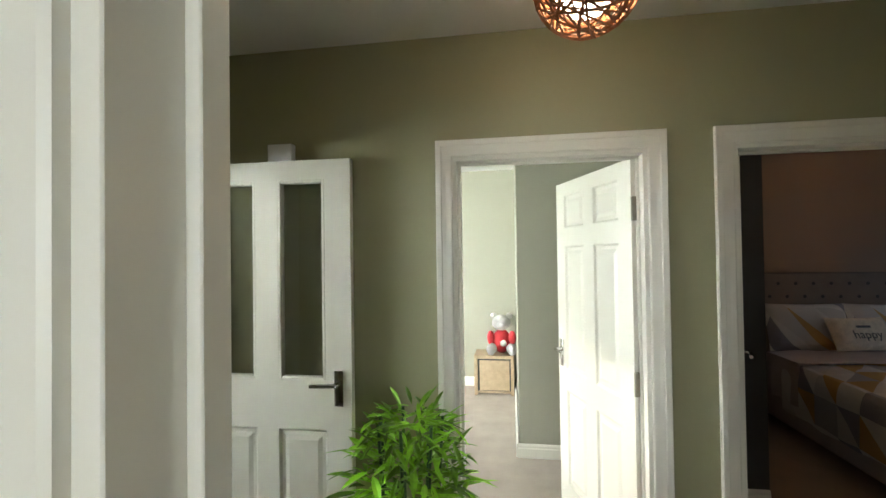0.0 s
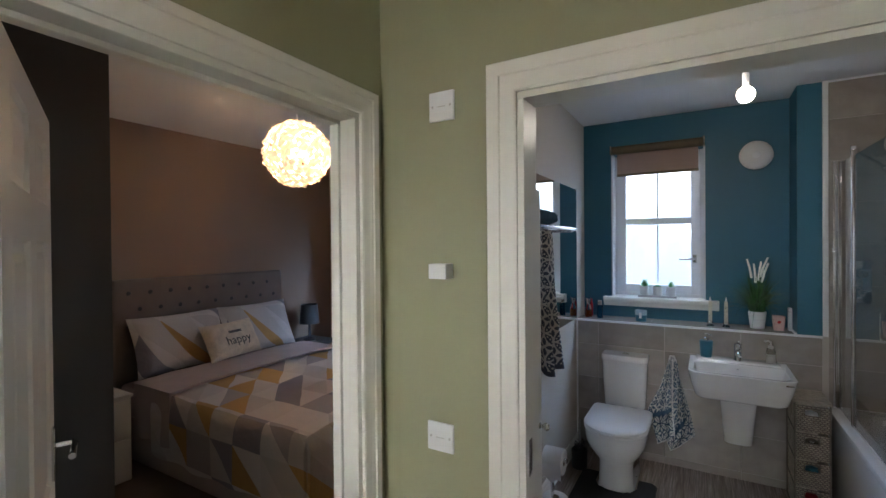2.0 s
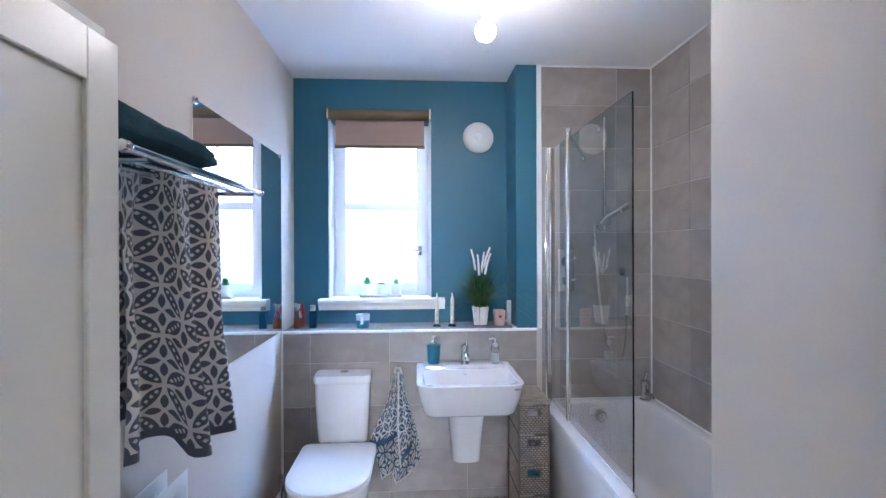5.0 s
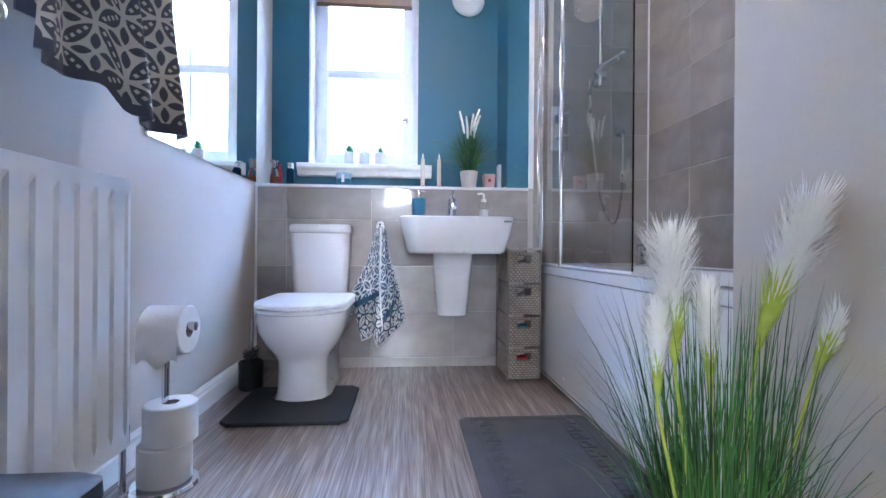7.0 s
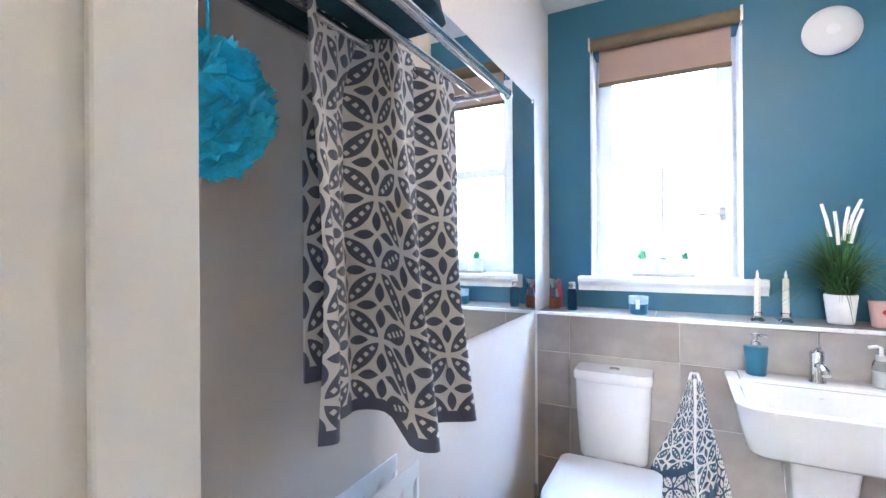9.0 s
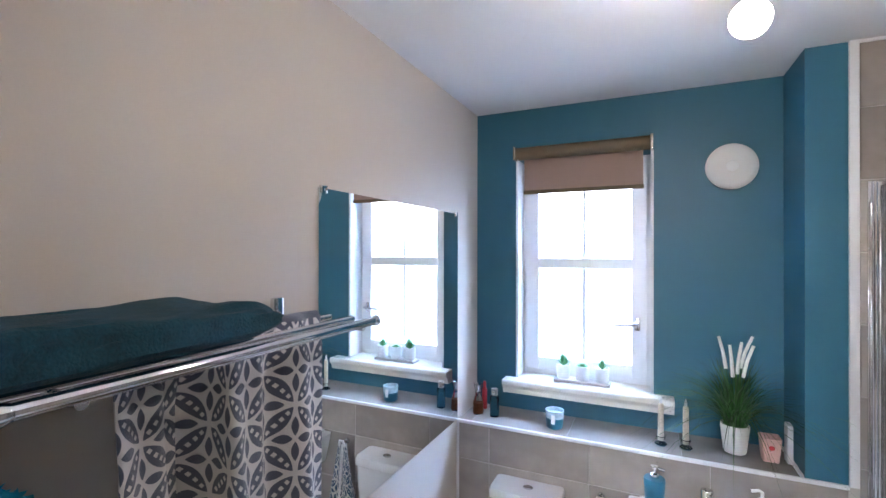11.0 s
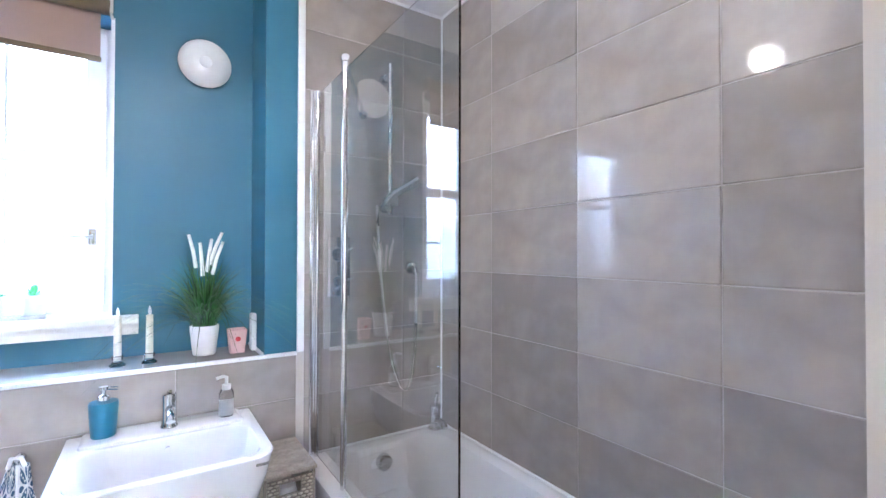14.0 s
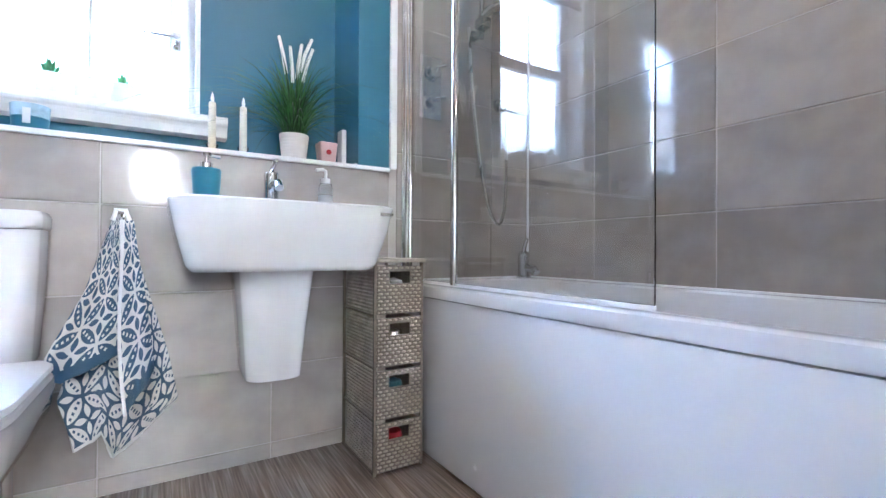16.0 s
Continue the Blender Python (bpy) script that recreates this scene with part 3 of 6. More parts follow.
def cuts(lo, hi, origin, step):
    k = math.ceil((lo - origin) / step + 0.02)
    marks = [lo]
    while origin + k * step < hi - 0.01:
        marks.append(origin + k * step)
        k += 1
    return marks + [hi]


low = bpy.data.objects["wall_tiled_low"]
zc = cuts(0.0, LEDGE - 0.012, ROW0, ROWH)
for z0, z1 in zip(zc, zc[1:]):
    xc = cuts(XL, -0.04, -0.007, COLW)
    for x0, x1 in zip(xc, xc[1:]):
        if x0 < -0.7 < x1 and z0 < 0.4 < z1:
            # the access panel by the pedestal leans out a little
            tile(low, "y", x0, -0.54, z0, z1, YF - 0.014, -5.0)
            x0 = -0.54
        tile(low, "y", x0, x1, z0, z1, YF - 0.002)
xc = cuts(XL, PX, -0.1, 0.435)
for x0, x1 in zip(xc, xc[1:]):
    tile(low, "z", x0, x1, YF + 0.004, YB - 0.001, LEDGE - 0.003)
shower = bpy.data.objects["wall_tiled_shower"]
zc = cuts(0.53, H, ROW0, ROWH)
for z0, z1 in zip(zc, zc[1:]):
    xc = cuts(-0.012, XR, -0.007, COLW)
    for x0, x1 in zip(xc, xc[1:]):
        tile(shower, "y", x0, x1, z0, z1, YF - 0.002)
    side = bpy.data.objects["wall_tiled_side"]
    yc = cuts(NIBY, YF - 0.003, 3.334, COLW)
    for y0, y1 in zip(yc, yc[1:]):
        tile(side, "x", y0, y1, z0, z1, XR - 0.002)

# white trim strips
def trim(name, a, b, bevel=0.002):
    return structure(name, box(a, b, bevel), UPVC, "white plastic tile trim")


trim("trim_pier", (-0.04, YF - 0.012, LEDGE), (-0.014, YF + 0.003, H))
trim("trim_ledge", (XL, YF - 0.010, LEDGE - 0.012), (-0.04, YF + 0.004, LEDGE + 0.002))
trim("trim_ledge_end", (PX - 0.012, YF + 0.004, LEDGE - 0.002), (PX - 0.001, YB - 0.01, LEDGE + 0.008))
trim("trim_corner_left", (XL + 0.001, YF - 0.012, 0.1), (XL + 0.012, YF - 0.003, LEDGE - 0.012))
trim("trim_shower_corner", (XR - 0.010, YF - 0.012, 0.55), (XR - 0.003, YF - 0.004, H))
trim("trim_shower_top", (-0.014, YF - 0.011, H - 0.012), (XR - 0.01, YF - 0.003, H - 0.001))
trim("trim_side_top", (XR - 0.011, NIBY, H - 0.012), (XR - 0.003, YF - 0.012, H - 0.001))


def run_of_board(name, p0, p1, out, height=0.095, label="white painted skirting board"):
    """A moulded skirting from p0 to p1; out is the way it faces."""
    o = Vector((*out, 0))
    prof = ((0, 0), (0.016, 0), (0.016, height * 0.66), (0.011, height * 0.74), (0.011, height * 0.86), (0.004, height), (0, height))
    ends = [[Vector((*p, 0)) + o * d + Vector((0, 0, z)) for d, z in prof] for p in (p0, p1)]
    return structure(name, loft(ends), GLOSS, label, smooth=False)


run_of_board("baseboard", (XL, 2.30), (XL, YF - 0.013), (1, 0))
run_of_board("baseboard_hall", (HX, YS), (HX, A0 - 0.08), (1, 0))
run_of_board("baseboard_hall_north", (HX + 0.02, HY), (C0 - 0.1, HY), (0, -1))
run_of_board("baseboard_room", (-4.75, -2.5), (-4.75, 0.08), (1, 0), 0.1)
run_of_board("baseboard_closet", (-2.98, 0.1), (-2.98, 0.84), (1, 0), 0.1)
run_of_board("baseboard_closet_side", (-4.73, 0.1), (-2.98, 0.1), (0, -1), 0.1)
run_of_board("baseboard_bedroom", (-2.5, 0.92), (-2.5, 1.53), (1, 0), 0.1)


def door_frame(name, axis, at, lo, hi, height, out, depth, back=True, w=0.076, stops=True):
    """Lining with stops, and a moulded architrave on the face at 'at' that looks 'out' (+1 or -1)."""
    P = (lambda u, d, z: (at + d, u, z)) if axis == "x" else (lambda u, d, z: (u, at + d, z))
    ob = structure(name, bmesh.new(), GLOSS)
    BASE[ob] = Vector((0, 0, 0))
    t = 0.022
    inner = -out * depth

    def slab(bm, u0, u1, d0, d1, z0, z1):
        a, b = P(u0, d0, z0), P(u1, d1, z1)
        box([min(p, q) for p, q in zip(a, b)], [max(p, q) for p, q in zip(a, b)], 0.0015, 1, bm)

    for u0, u1, z0, z1, nm in ((lo, lo + t, 0, height - t, "lining"), (hi - t, hi, 0, height - t, "lining"), (lo, hi, height - t, height, "lining_head")):
        bm = bmesh.new()
        slab(bm, u0, u1, out * 0.0015, inner, z0, z1)
        part(nm, bm, GLOSS, ob)
    mid = inner * 0.55
    for u0, u1, z0, z1 in () if not stops else ((lo + t, lo + t + 0.012, 0, height - t), (hi - t - 0.012, hi - t, 0, height - t), (lo + t, hi - t, height - t - 0.012, height - t)):
        bm = bmesh.new()
        slab(bm, u0, u1, mid, mid - out * 0.03, z0, z1)
        part("stop", bm, GLOSS, ob)
    sides = [(out, at)] + ([(-out, at + inner)] if back else [])
    prof = ((0.006, 0), (0.006, 0.011), (0.012, 0.0135), (0.034, 0.0145), (0.05, 0.0165), (0.053, 0.021), (w - 0.003, 0.0225), (w, 0.02), (w, 0))
    for o, face in sides:
        Q = (lambda u, d, z: Vector((face + o * d, u, z))) if axis == "x" else (lambda u, d, z: Vector((u, face + o * d, z)))
        s = [[Q(lo + t - 0.012 - a, d, 0) for a, d in prof], [Q(lo + t - 0.012 - a, d, height - t + 0.012 + a) for a, d in prof],
             [Q(hi - t + 0.012 + a, d, height - t + 0.012 + a) for a, d in prof], [Q(hi - t + 0.012 + a, d, 0) for a, d in prof]]
        part("architrave", loft(s), GLOSS, ob, "cream white moulded architrave", smooth=False)
    return ob


def strike(frame_ob, axis, face, along, way, z=0.93):
    """Latch plate let into a lining; face is the lining's face, way the side it looks to."""
    lo, hi = sorted((face + way * 0.0005, face + way * 0.003))
    a, b = (along - 0.011, lo, z - 0.05), (along + 0.011, hi, z + 0.05)
    if axis == "y":
        a, b = (lo, along - 0.011, z - 0.05), (hi, along + 0.011, z + 0.05)
    part("strike_plate", box(a, b, 0.0008, 1), STEEL, frame_ob, "small steel latch plate")


door_frame("door_frame_1", "x", HX, A0, A1, DH, 1, 0.1)
bed_frame = door_frame("door_frame_2", "x", HX, B0, B1, DH, 1, 0.1)
bath_frame = door_frame("door_frame_3", "y", HY, C0, C1, DHB, -1, 0.1, w=0.088, stops=False)
door_frame("door_frame_4", "x", 0.17, D0, D1, DH, 1, 0.1)
door_frame("door_frame_5", "y", YS, E0, E1, DH, 1, 0.1, back=False)

strike(bed_frame, "x", B1 - 0.022, HX - 0.075, -1)
strike(bath_frame, "y", C0 + 0.022, HY + 0.03, 1)


def lever(parent, x, z, side, way):
    """Lever handle on a backplate; side is the face (+1, -1), way the lever's direction."""
    y = side * 0.018
    part("backplate", box((x - 0.02, min(y, y + side * 0.008), z - 0.075), (x + 0.02, max(y, y + side * 0.008), z + 0.075), 0.003), CHROME, parent, "chrome backplate")
    part("handle", tube([(x, y, z + 0.02), (x, y + side * 0.045, z + 0.02), (x + way * 0.02, y + side * 0.052, z + 0.022), (x + way * 0.11, y + side * 0.05, z + 0.018)], 0.009), CHROME, parent, "chrome lever handle")


def panel_door(name, at, turn, width, label, panels, glazed=(), handle_x=None, hinges=True, way=-1, height=1.872):
    """A moulded leaf that runs from its hinge along its own x."""
    leaf = thing(name, at, label, "door", turn=turn if turn else 0.001)
    tagged(leaf, kind="structure")
    th = 0.018
    xs, zs = {0.0, width}, {0.006, height}
    for x0, x1, z0, z1 in (*panels, *glazed):
        xs |= {x0, x1}
        zs |= {z0, z1}
    xs, zs = sorted(xs), sorted(zs)
    bm = bmesh.new()
    for x0, x1 in zip(xs, xs[1:]):
        for z0, z1 in zip(zs, zs[1:]):
            cx, cz = (x0 + x1) / 2, (z0 + z1) / 2
            if not any(p[0] < cx < p[1] and p[2] < cz < p[3] for p in (*panels, *glazed)):
                box((x0, -th, z0), (x1, th, z1), bm=bm)
    part("frame", bm, GLOSS, leaf, smooth=False)
    for x0, x1, z0, z1 in panels:
        sec = []
        for i, y in ((0, 0.018), (0.010, 0.009), (0.026, 0.009), (0.045, 0.015)):
            sec.append((i, y))
        for s in (1, -1):
            bm = bmesh.new()
            rings = [[bm.verts.new((x, s * y, z)) for x, z in ((x0 + i, z0 + i), (x1 - i, z0 + i), (x1 - i, z1 - i), (x0 + i, z1 - i))] for i, y in sec]
            for q, w in zip(rings, rings[1:]):
                for k in range(4):
                    bm.faces.new((q[k], q[(k + 1) % 4], w[(k + 1) % 4], w[k]))
            bm.faces.new(rings[-1])
            bmesh.ops.recalc_face_normals(bm, faces=bm.faces)
            if (bm.faces[:][-1].normal.y > 0) != (s > 0):
                bmesh.ops.reverse_faces(bm, faces=bm.faces)
            part("panel", bm, GLOSS, leaf, smooth=False)
    for x0, x1, z0, z1 in glazed:
        pane = part("pane", box((x0, -0.003, z0), (x1, 0.003, z1)), GLASS, leaf, "clear glass pane", smooth=False)
        pane.visible_shadow = False
        bm = bmesh.new()
        for s in (1, -1):
            for a, b in (((x0, z0), (x0 + 0.014, z1)), ((x1 - 0.014, z0), (x1, z1)), ((x0 + 0.014, z0), (x1 - 0.014, z0 + 0.014)), ((x0 + 0.014, z1 - 0.014), (x1 - 0.014, z1))):
                box((a[0], min(s * 0.004, s * 0.019), a[1]), (b[0], max(s * 0.004, s * 0.019), b[1]), 0.003, 1, bm)
        part("glazing_bead", bm, GLOSS, leaf)
    if handle_x:
        for s in (1, -1):
            lever(leaf, handle_x, 0.92, s, way)
    if hinges:
        for z in (0.25, 0.93, 1.66):
            part("hinge", box((-0.012, -0.015, z - 0.05), (-0.001, 0.021, z + 0.05), 0.001), HINGE, leaf, "dull steel hinge")
    return leaf


SIX = lambda w: [(x0, x1, z0, z1) for x0, x1 in ((0.1, w / 2 - 0.05), (w / 2 + 0.05, w - 0.1)) for z0, z1 in ((0.2, 0.72), (0.84, 1.52), (1.62, 1.80))]
panel_door("door_1", (-1.60, A1 - 0.036, 0.008), 198.5, 0.74, "white six-panel door standing open into the bright room", SIX(0.74), handle_x=0.69, way=-1)
panel_door("door_2", (-1.61, B0 + 0.045, 0.008), 157.0, 0.76, "white six-panel bedroom door standing open", SIX(0.76), handle_x=0.70, way=-1, hinges=False)
panel_door("door_3", (C1 - 0.004, HY - 0.03, 0.008), 268.0, 0.74, "white six-panel bathroom door folded back into the hall", SIX(0.74), handle_x=0.69, way=-1, hinges=False)
panel_door("door_4", (-1.462, -1.36, 0.008), 90.0, 0.76, "white hall door with two tall glass panes, standing open", [(0.11, 0.33, 0.2, 0.74), (0.43, 0.65, 0.2, 0.74)],
           [(0.11, 0.325, 0.95, 1.81), (0.43, 0.645, 0.95, 1.81)], handle_x=0.705, way=-1, height=1.895)

# bathroom window
win = structure("window_1", bmesh.new(), UPVC, "white plastic window with four panes and a pale sill")
BASE[win] = Vector((0, 0, 0))
FY = 4.52


def bars(name, items, material=UPVC, bevel=0.004, parent=win, label=""):
    for a, b in items:
        part(name, box(a, b, bevel), material, parent, label)


bars("frame", [((W0, FY, WZ0), (W0 + 0.035, FY + 0.06, WZ1)), ((W1 - 0.035, FY, WZ0), (W1, FY + 0.06, WZ1)), ((W0 + 0.035, FY, WZ0), (W1 - 0.035, FY + 0.06, WZ0 + 0.035)), ((W0 + 0.035, FY, WZ1 - 0.035), (W1 - 0.035, FY + 0.06, WZ1))])
SA, SB = W0 + 0.03, W1 - 0.03
bars("sash", [((SA, FY - 0.018, WZ0 + 0.03), (SA + 0.062, FY + 0.03, WZ1 - 0.03)), ((SB - 0.062, FY - 0.018, WZ0 + 0.03), (SB, FY + 0.03, WZ1 - 0.03)),
              ((SA + 0.062, FY - 0.017, WZ0 + 0.03), (SB - 0.062, FY + 0.03, WZ0 + 0.09)), ((SA + 0.062, FY - 0.017, WZ1 - 0.09), (SB - 0.062, FY + 0.03, WZ1 - 0.03)),
              ((SA + 0.062, FY - 0.015, 1.655), (SB - 0.062, FY + 0.03, 1.705))])
bars("glazing_bar", [((-0.953, FY + 0.004, WZ0 + 0.09), (-0.941, FY + 0.02, 1.655)), ((-0.953, FY + 0.004, 1.705), (-0.941, FY + 0.02, WZ1 - 0.09))], bevel=0.002)
for a, b in ((WZ0 + 0.09, 1.655), (1.705, WZ1 - 0.09)):
    for x0, x1 in ((SA + 0.06, -0.947), (-0.947, SB - 0.06)):
        pane = part("pane", box((x0, FY + 0.009, a - 0.002), (x1, FY + 0.013, b + 0.002)), GLASS, win, smooth=False)
        pane.visible_shadow = False
bars("reveal", [((W0 - 0.001, YB + 0.001, WZ0), (W0 + 0.012, FY, WZ1)), ((W1 - 0.012, YB + 0.001, WZ0), (W1 + 0.001, FY, WZ1))], UPVC, 0.001, label="white window reveal")
sill_prof = ((0.0, 0.0), (-0.114, 0.0), (-0.121, -0.007), (-0.121, -0.022), (-0.114, -0.029), (-0.103, -0.034), (-0.094, -0.043), (-0.089, -0.056), (-0.084, -0.066), (0.0, -0.068))
part("window_sill", loft([[Vector((x, YB + 0.003 + d * 0.66, WZ0 + z)) for d, z in sill_prof] for x in (W0 - 0.05, W1 + 0.08)]), GLOSS, win, "white moulded window board", smooth=False)
part("sill_inner", box((W0, YB, WZ0 - 0.03), (W1, FY + 0.02, WZ0 + 0.001)), GLOSS, win)
stay = part("handle", tube([(-0.70, FY - 0.02, 1.394), (-0.70, FY - 0.055, 1.394), (-0.72, FY - 0.062, 1.394), (-0.80, FY - 0.06, 1.392)], 0.007), CHROME, win, "chrome window handle")
part("rose", box((-0.712, FY - 0.026, 1.365), (-0.688, FY - 0.017, 1.425), 0.003), CHROME, win, "chrome handle plate")

# daylight beyond the windows; front, bedroom and living sheets are unseen fill light
for nm, a, b, m in (("backdrop_garden", (-7.0, 6.2, -0.5), (5.0, 6.22, 6.5), OUT_BATH), ("backdrop_bedroom", (-3.6, 4.95, 0.2), (-1.8, 4.97, 2.6), OUT_BED), ("backdrop_front", (-2.4, -4.0, -0.5), (1.0, -3.98, 3.7), OUT_FRONT), ("backdrop_room", (-6.5, -4.6, -0.5), (-1.6, -4.58, 2.0), OUT_ROOM), ("backdrop_living", (5.2, -3.0, -0.5), (5.22, 3.0, 3.2), OUT_LIVING)):
    structure(nm, box(a, b), m, "glowing daylight sheet outside a window opening", smooth=False)
wall("ground", CARPET, ((-12, 4.6, -0.3), (12, 14, -0.2)))
wall("trim_window_room", UPVC, ((-3.2, -2.58, 0.5), (-3.12, -2.54, 2.1)), label="white post in an unseen window opening")


# ---- bathroom: fixtures ----
def bathtub():
    tub = thing("bathtub", (0.3, 3.3, 0), "white straight acrylic bathtub with a plain side panel", "bathtub")
    cx, cy, d = (XR - 0.02) / 2 - 0.004, (NIBY + YF) / 2, YF - NIBY - 0.006
    w = XR + 0.02
    z = 0.545
    R = lambda zz, i, r: rounded(cx, cy, zz, w - 2 * i, d - 2 * i, r, 8)
    part("shell", loft([R(z - 0.036, 0.002, 0.012), R(z - 0.012, 0.0, 0.012), R(z - 0.003, 0.002, 0.012), R(z, 0.009, 0.012), R(z, 0.052, 0.09), R(z - 0.006, 0.062, 0.1),
                        R(z - 0.05, 0.072, 0.11), R(0.3, 0.095, 0.13), R(0.2, 0.12, 0.14), R(0.165, 0.16, 0.14), R(0.155, 0.25, 0.06)], cap=False), ACRYLIC, tub)
    panel = part("side_panel", box((-0.02, NIBY + 0.004, 0.012), (0.0, YF - 0.006, z - 0.039), 0.003), ACRYLIC, tub, "flat white bath panel")
    for y in (3.05, 3.62):
        part("screw_cap", lathe(((0.0, -0.003), (0.006, -0.002), (0.007, 0.0)), (-0.0203, y, 0.075), 12, axis="x"), UPVC, panel)
    part("plinth", box((0.0, NIBY + 0.004, 0.0), (0.01, YF - 0.006, 0.014)), BLACK, tub)
    part("overflow", lathe(((0.0, -0.022), (0.024, -0.022), (0.031, -0.016), (0.034, 0.0), (0.034, 0.012)), (0.3, YF - 0.082, 0.475), 24, axis="y"), CHROME, tub, "round chrome overflow")
    part("mastic", box((0.0, YF - 0.014, z - 0.004), (XR - 0.004, YF - 0.003, z + 0.006), 0.002), UPVC, tub)
    part("mastic_side", box((XR - 0.014, NIBY + 0.004, z - 0.004), (XR - 0.003, YF - 0.014, z + 0.006), 0.002), UPVC, tub)


def bath_tap():
    tap = thing("bath_tap", (0.57, 4.085, 0.545), "chrome lever bath tap on the bathtub rim", "tap")
    part("body", lathe(((0.032, 0), (0.032, 0.006), (0.024, 0.012), (0.023, 0.085), (0.026, 0.09), (0.026, 0.104), (0.018, 0.112), (0.0, 0.114)), (0.57, 4.085, 0.545)), CHROME, tap)
    part("spout", tube([(0.57, 4.08, 0.582), (0.57, 4.055, 0.588), (0.57, 4.02, 0.583), (0.57, 4.005, 0.568)], 0.016, 12), CHROME, tap)
    part("lever", tube([(0.57, 4.085, 0.65), (0.57, 4.08, 0.675), (0.566, 4.06, 0.71)], 0.011, 10, taper=0.7), CHROME, tap)


def shower_screen():
    sc = thing("shower_screen", (0.028, 3.6, 0.545), "hinged clear glass bath screen with chrome posts", "shower screen")
    z0, z1 = 0.55, 1.955
    for y0, y1, x in ((3.806, 4.10, 0.028), (3.135, 3.79, 0.028)):
        g = part("glass_panel", box((x - 0.003, y0, z0 + 0.006), (x + 0.003, y1, z1), 0.001, 1), TINTGLASS, sc, "clear toughened glass", smooth=False)
        g.visible_shadow = False
    for y, r, top in ((4.116, 0.013, 1.972), (4.092, 0.010, 1.968), (3.80, 0.013, 1.985)):
        part("post", tube([(0.028, y, z0), (0.028, y, top)], r, 14), CHROME, sc, "polished chrome post")
    part("wall_channel", box((0.006, YF - 0.012, z0), (0.05, YF - 0.003, 1.975), 0.002), CHROME, sc)
    part("cap", lathe(((0.0, 0.02), (0.012, 0.017), (0.016, 0.006), (0.016, -0.006), (0.0, -0.012)), (0.028, 3.80, 1.985)), CHROME, sc)
    part("stabiliser", tube([(0.028, 3.80, 1.985), (0.235, YF - 0.01, 1.925)], 0.0075, 12), CHROME, sc, "chrome stabiliser arm")
    part("wall_fixing", lathe(((0.0, -0.02), (0.013, -0.018), (0.018, 0.0)), (0.235, YF - 0.004, 1.92), 18, axis="y"), CHROME, sc)
    part("drip_seal", box((0.024, 3.135, 0.547), (0.032, 3.79, 0.556)), UPVC, sc)


def shower_set():
    s = thing("shower_set", (0.334, YF - 0.004, 1.26), "chrome slide rail shower with hand-held head and hose", "shower")
    x, y = 0.334, YF - 0.06
    part("rail", tube([(x, y, 1.5), (x, y, 2.14)], 0.010, 14), CHROME, s)
    for z in (2.09, 1.53):
        part("bracket", tube([(x, y, z), (x, YF - 0.004, z)], 0.014, 14), CHROME, s)
        part("bracket_rose", lathe(((0.0, -0.012), (0.02, -0.01), (0.022, 0.0)), (x, YF - 0.004, z), 18, axis="y"), CHROME, s)
    part("holder", box((x - 0.024, y - 0.035, 1.535), (x + 0.024, y + 0.015, 1.575), 0.008), CHROME, s)
    part("handset", tube([(x - 0.055, y - 0.07, 1.535), (x - 0.02, y - 0.07, 1.575), (x + 0.05, y - 0.075, 1.615), (x + 0.09, y - 0.08, 1.64)], 0.014, 14, taper=1.5), CHROME, s, "chrome hand shower")
    part("spray_plate", tube([(x + 0.055, y - 0.07, 1.628), (x + 0.065, y - 0.066, 1.61)], 0.03, 18), CHROME, s)
    pts = []
    for k in range(25):
        f = k / 24
        px = x - 0.055 + (0.466 - x + 0.055) * f
        sag = 1 - (2 * f - 1) ** 2
        pts.append((px - 0.01 * math.sin(f * 6), YF - 0.05 - 0.05 * sag, 1.535 + (1.25 - 1.535) * f - 0.62 * sag ** 0.75))
    part("hose", tube(pts, 0.0058, 8), STEEL, s, "ribbed steel hose")
    part("elbow", tube([(0.466, YF - 0.004, 1.27), (0.466, YF - 0.04, 1.27), (0.466, YF - 0.05, 1.245)], 0.013, 12), CHROME, s)
    part("elbow_rose", lathe(((0.0, -0.014), (0.024, -0.012), (0.028, 0.0)), (0.466, YF - 0.004, 1.27), 20, axis="y"), CHROME, s)
    part("valve_plate", box((0.082, YF - 0.011, 1.16), (0.178, YF - 0.004, 1.40), 0.004), CHROME, s, "chrome valve plate")
    part("valve", lathe(((0.0, -0.05), (0.022, -0.05), (0.026, -0.045), (0.03, -0.01), (0.045, -0.008), (0.048, 0.0)), (0.13, YF - 0.004, 1.33), 24, axis="y"), CHROME, s, "chrome shower valve")
    part("valve_lever", tube([(0.13, YF - 0.05, 1.33), (0.13, YF - 0.06, 1.34), (0.165, YF - 0.065, 1.355)], 0.006, 8), CHROME, s)
    part("lower_lever", tube([(0.13, YF - 0.04, 1.22), (0.13, YF - 0.055, 1.225), (0.168, YF - 0.06, 1.235)], 0.006, 8), CHROME, s)
    part("lower_valve", lathe(((0.0, -0.04), (0.02, -0.04), (0.024, -0.01), (0.035, -0.008), (0.037, 0.0)), (0.13, YF - 0.004, 1.22), 24, axis="y"), CHROME, s)


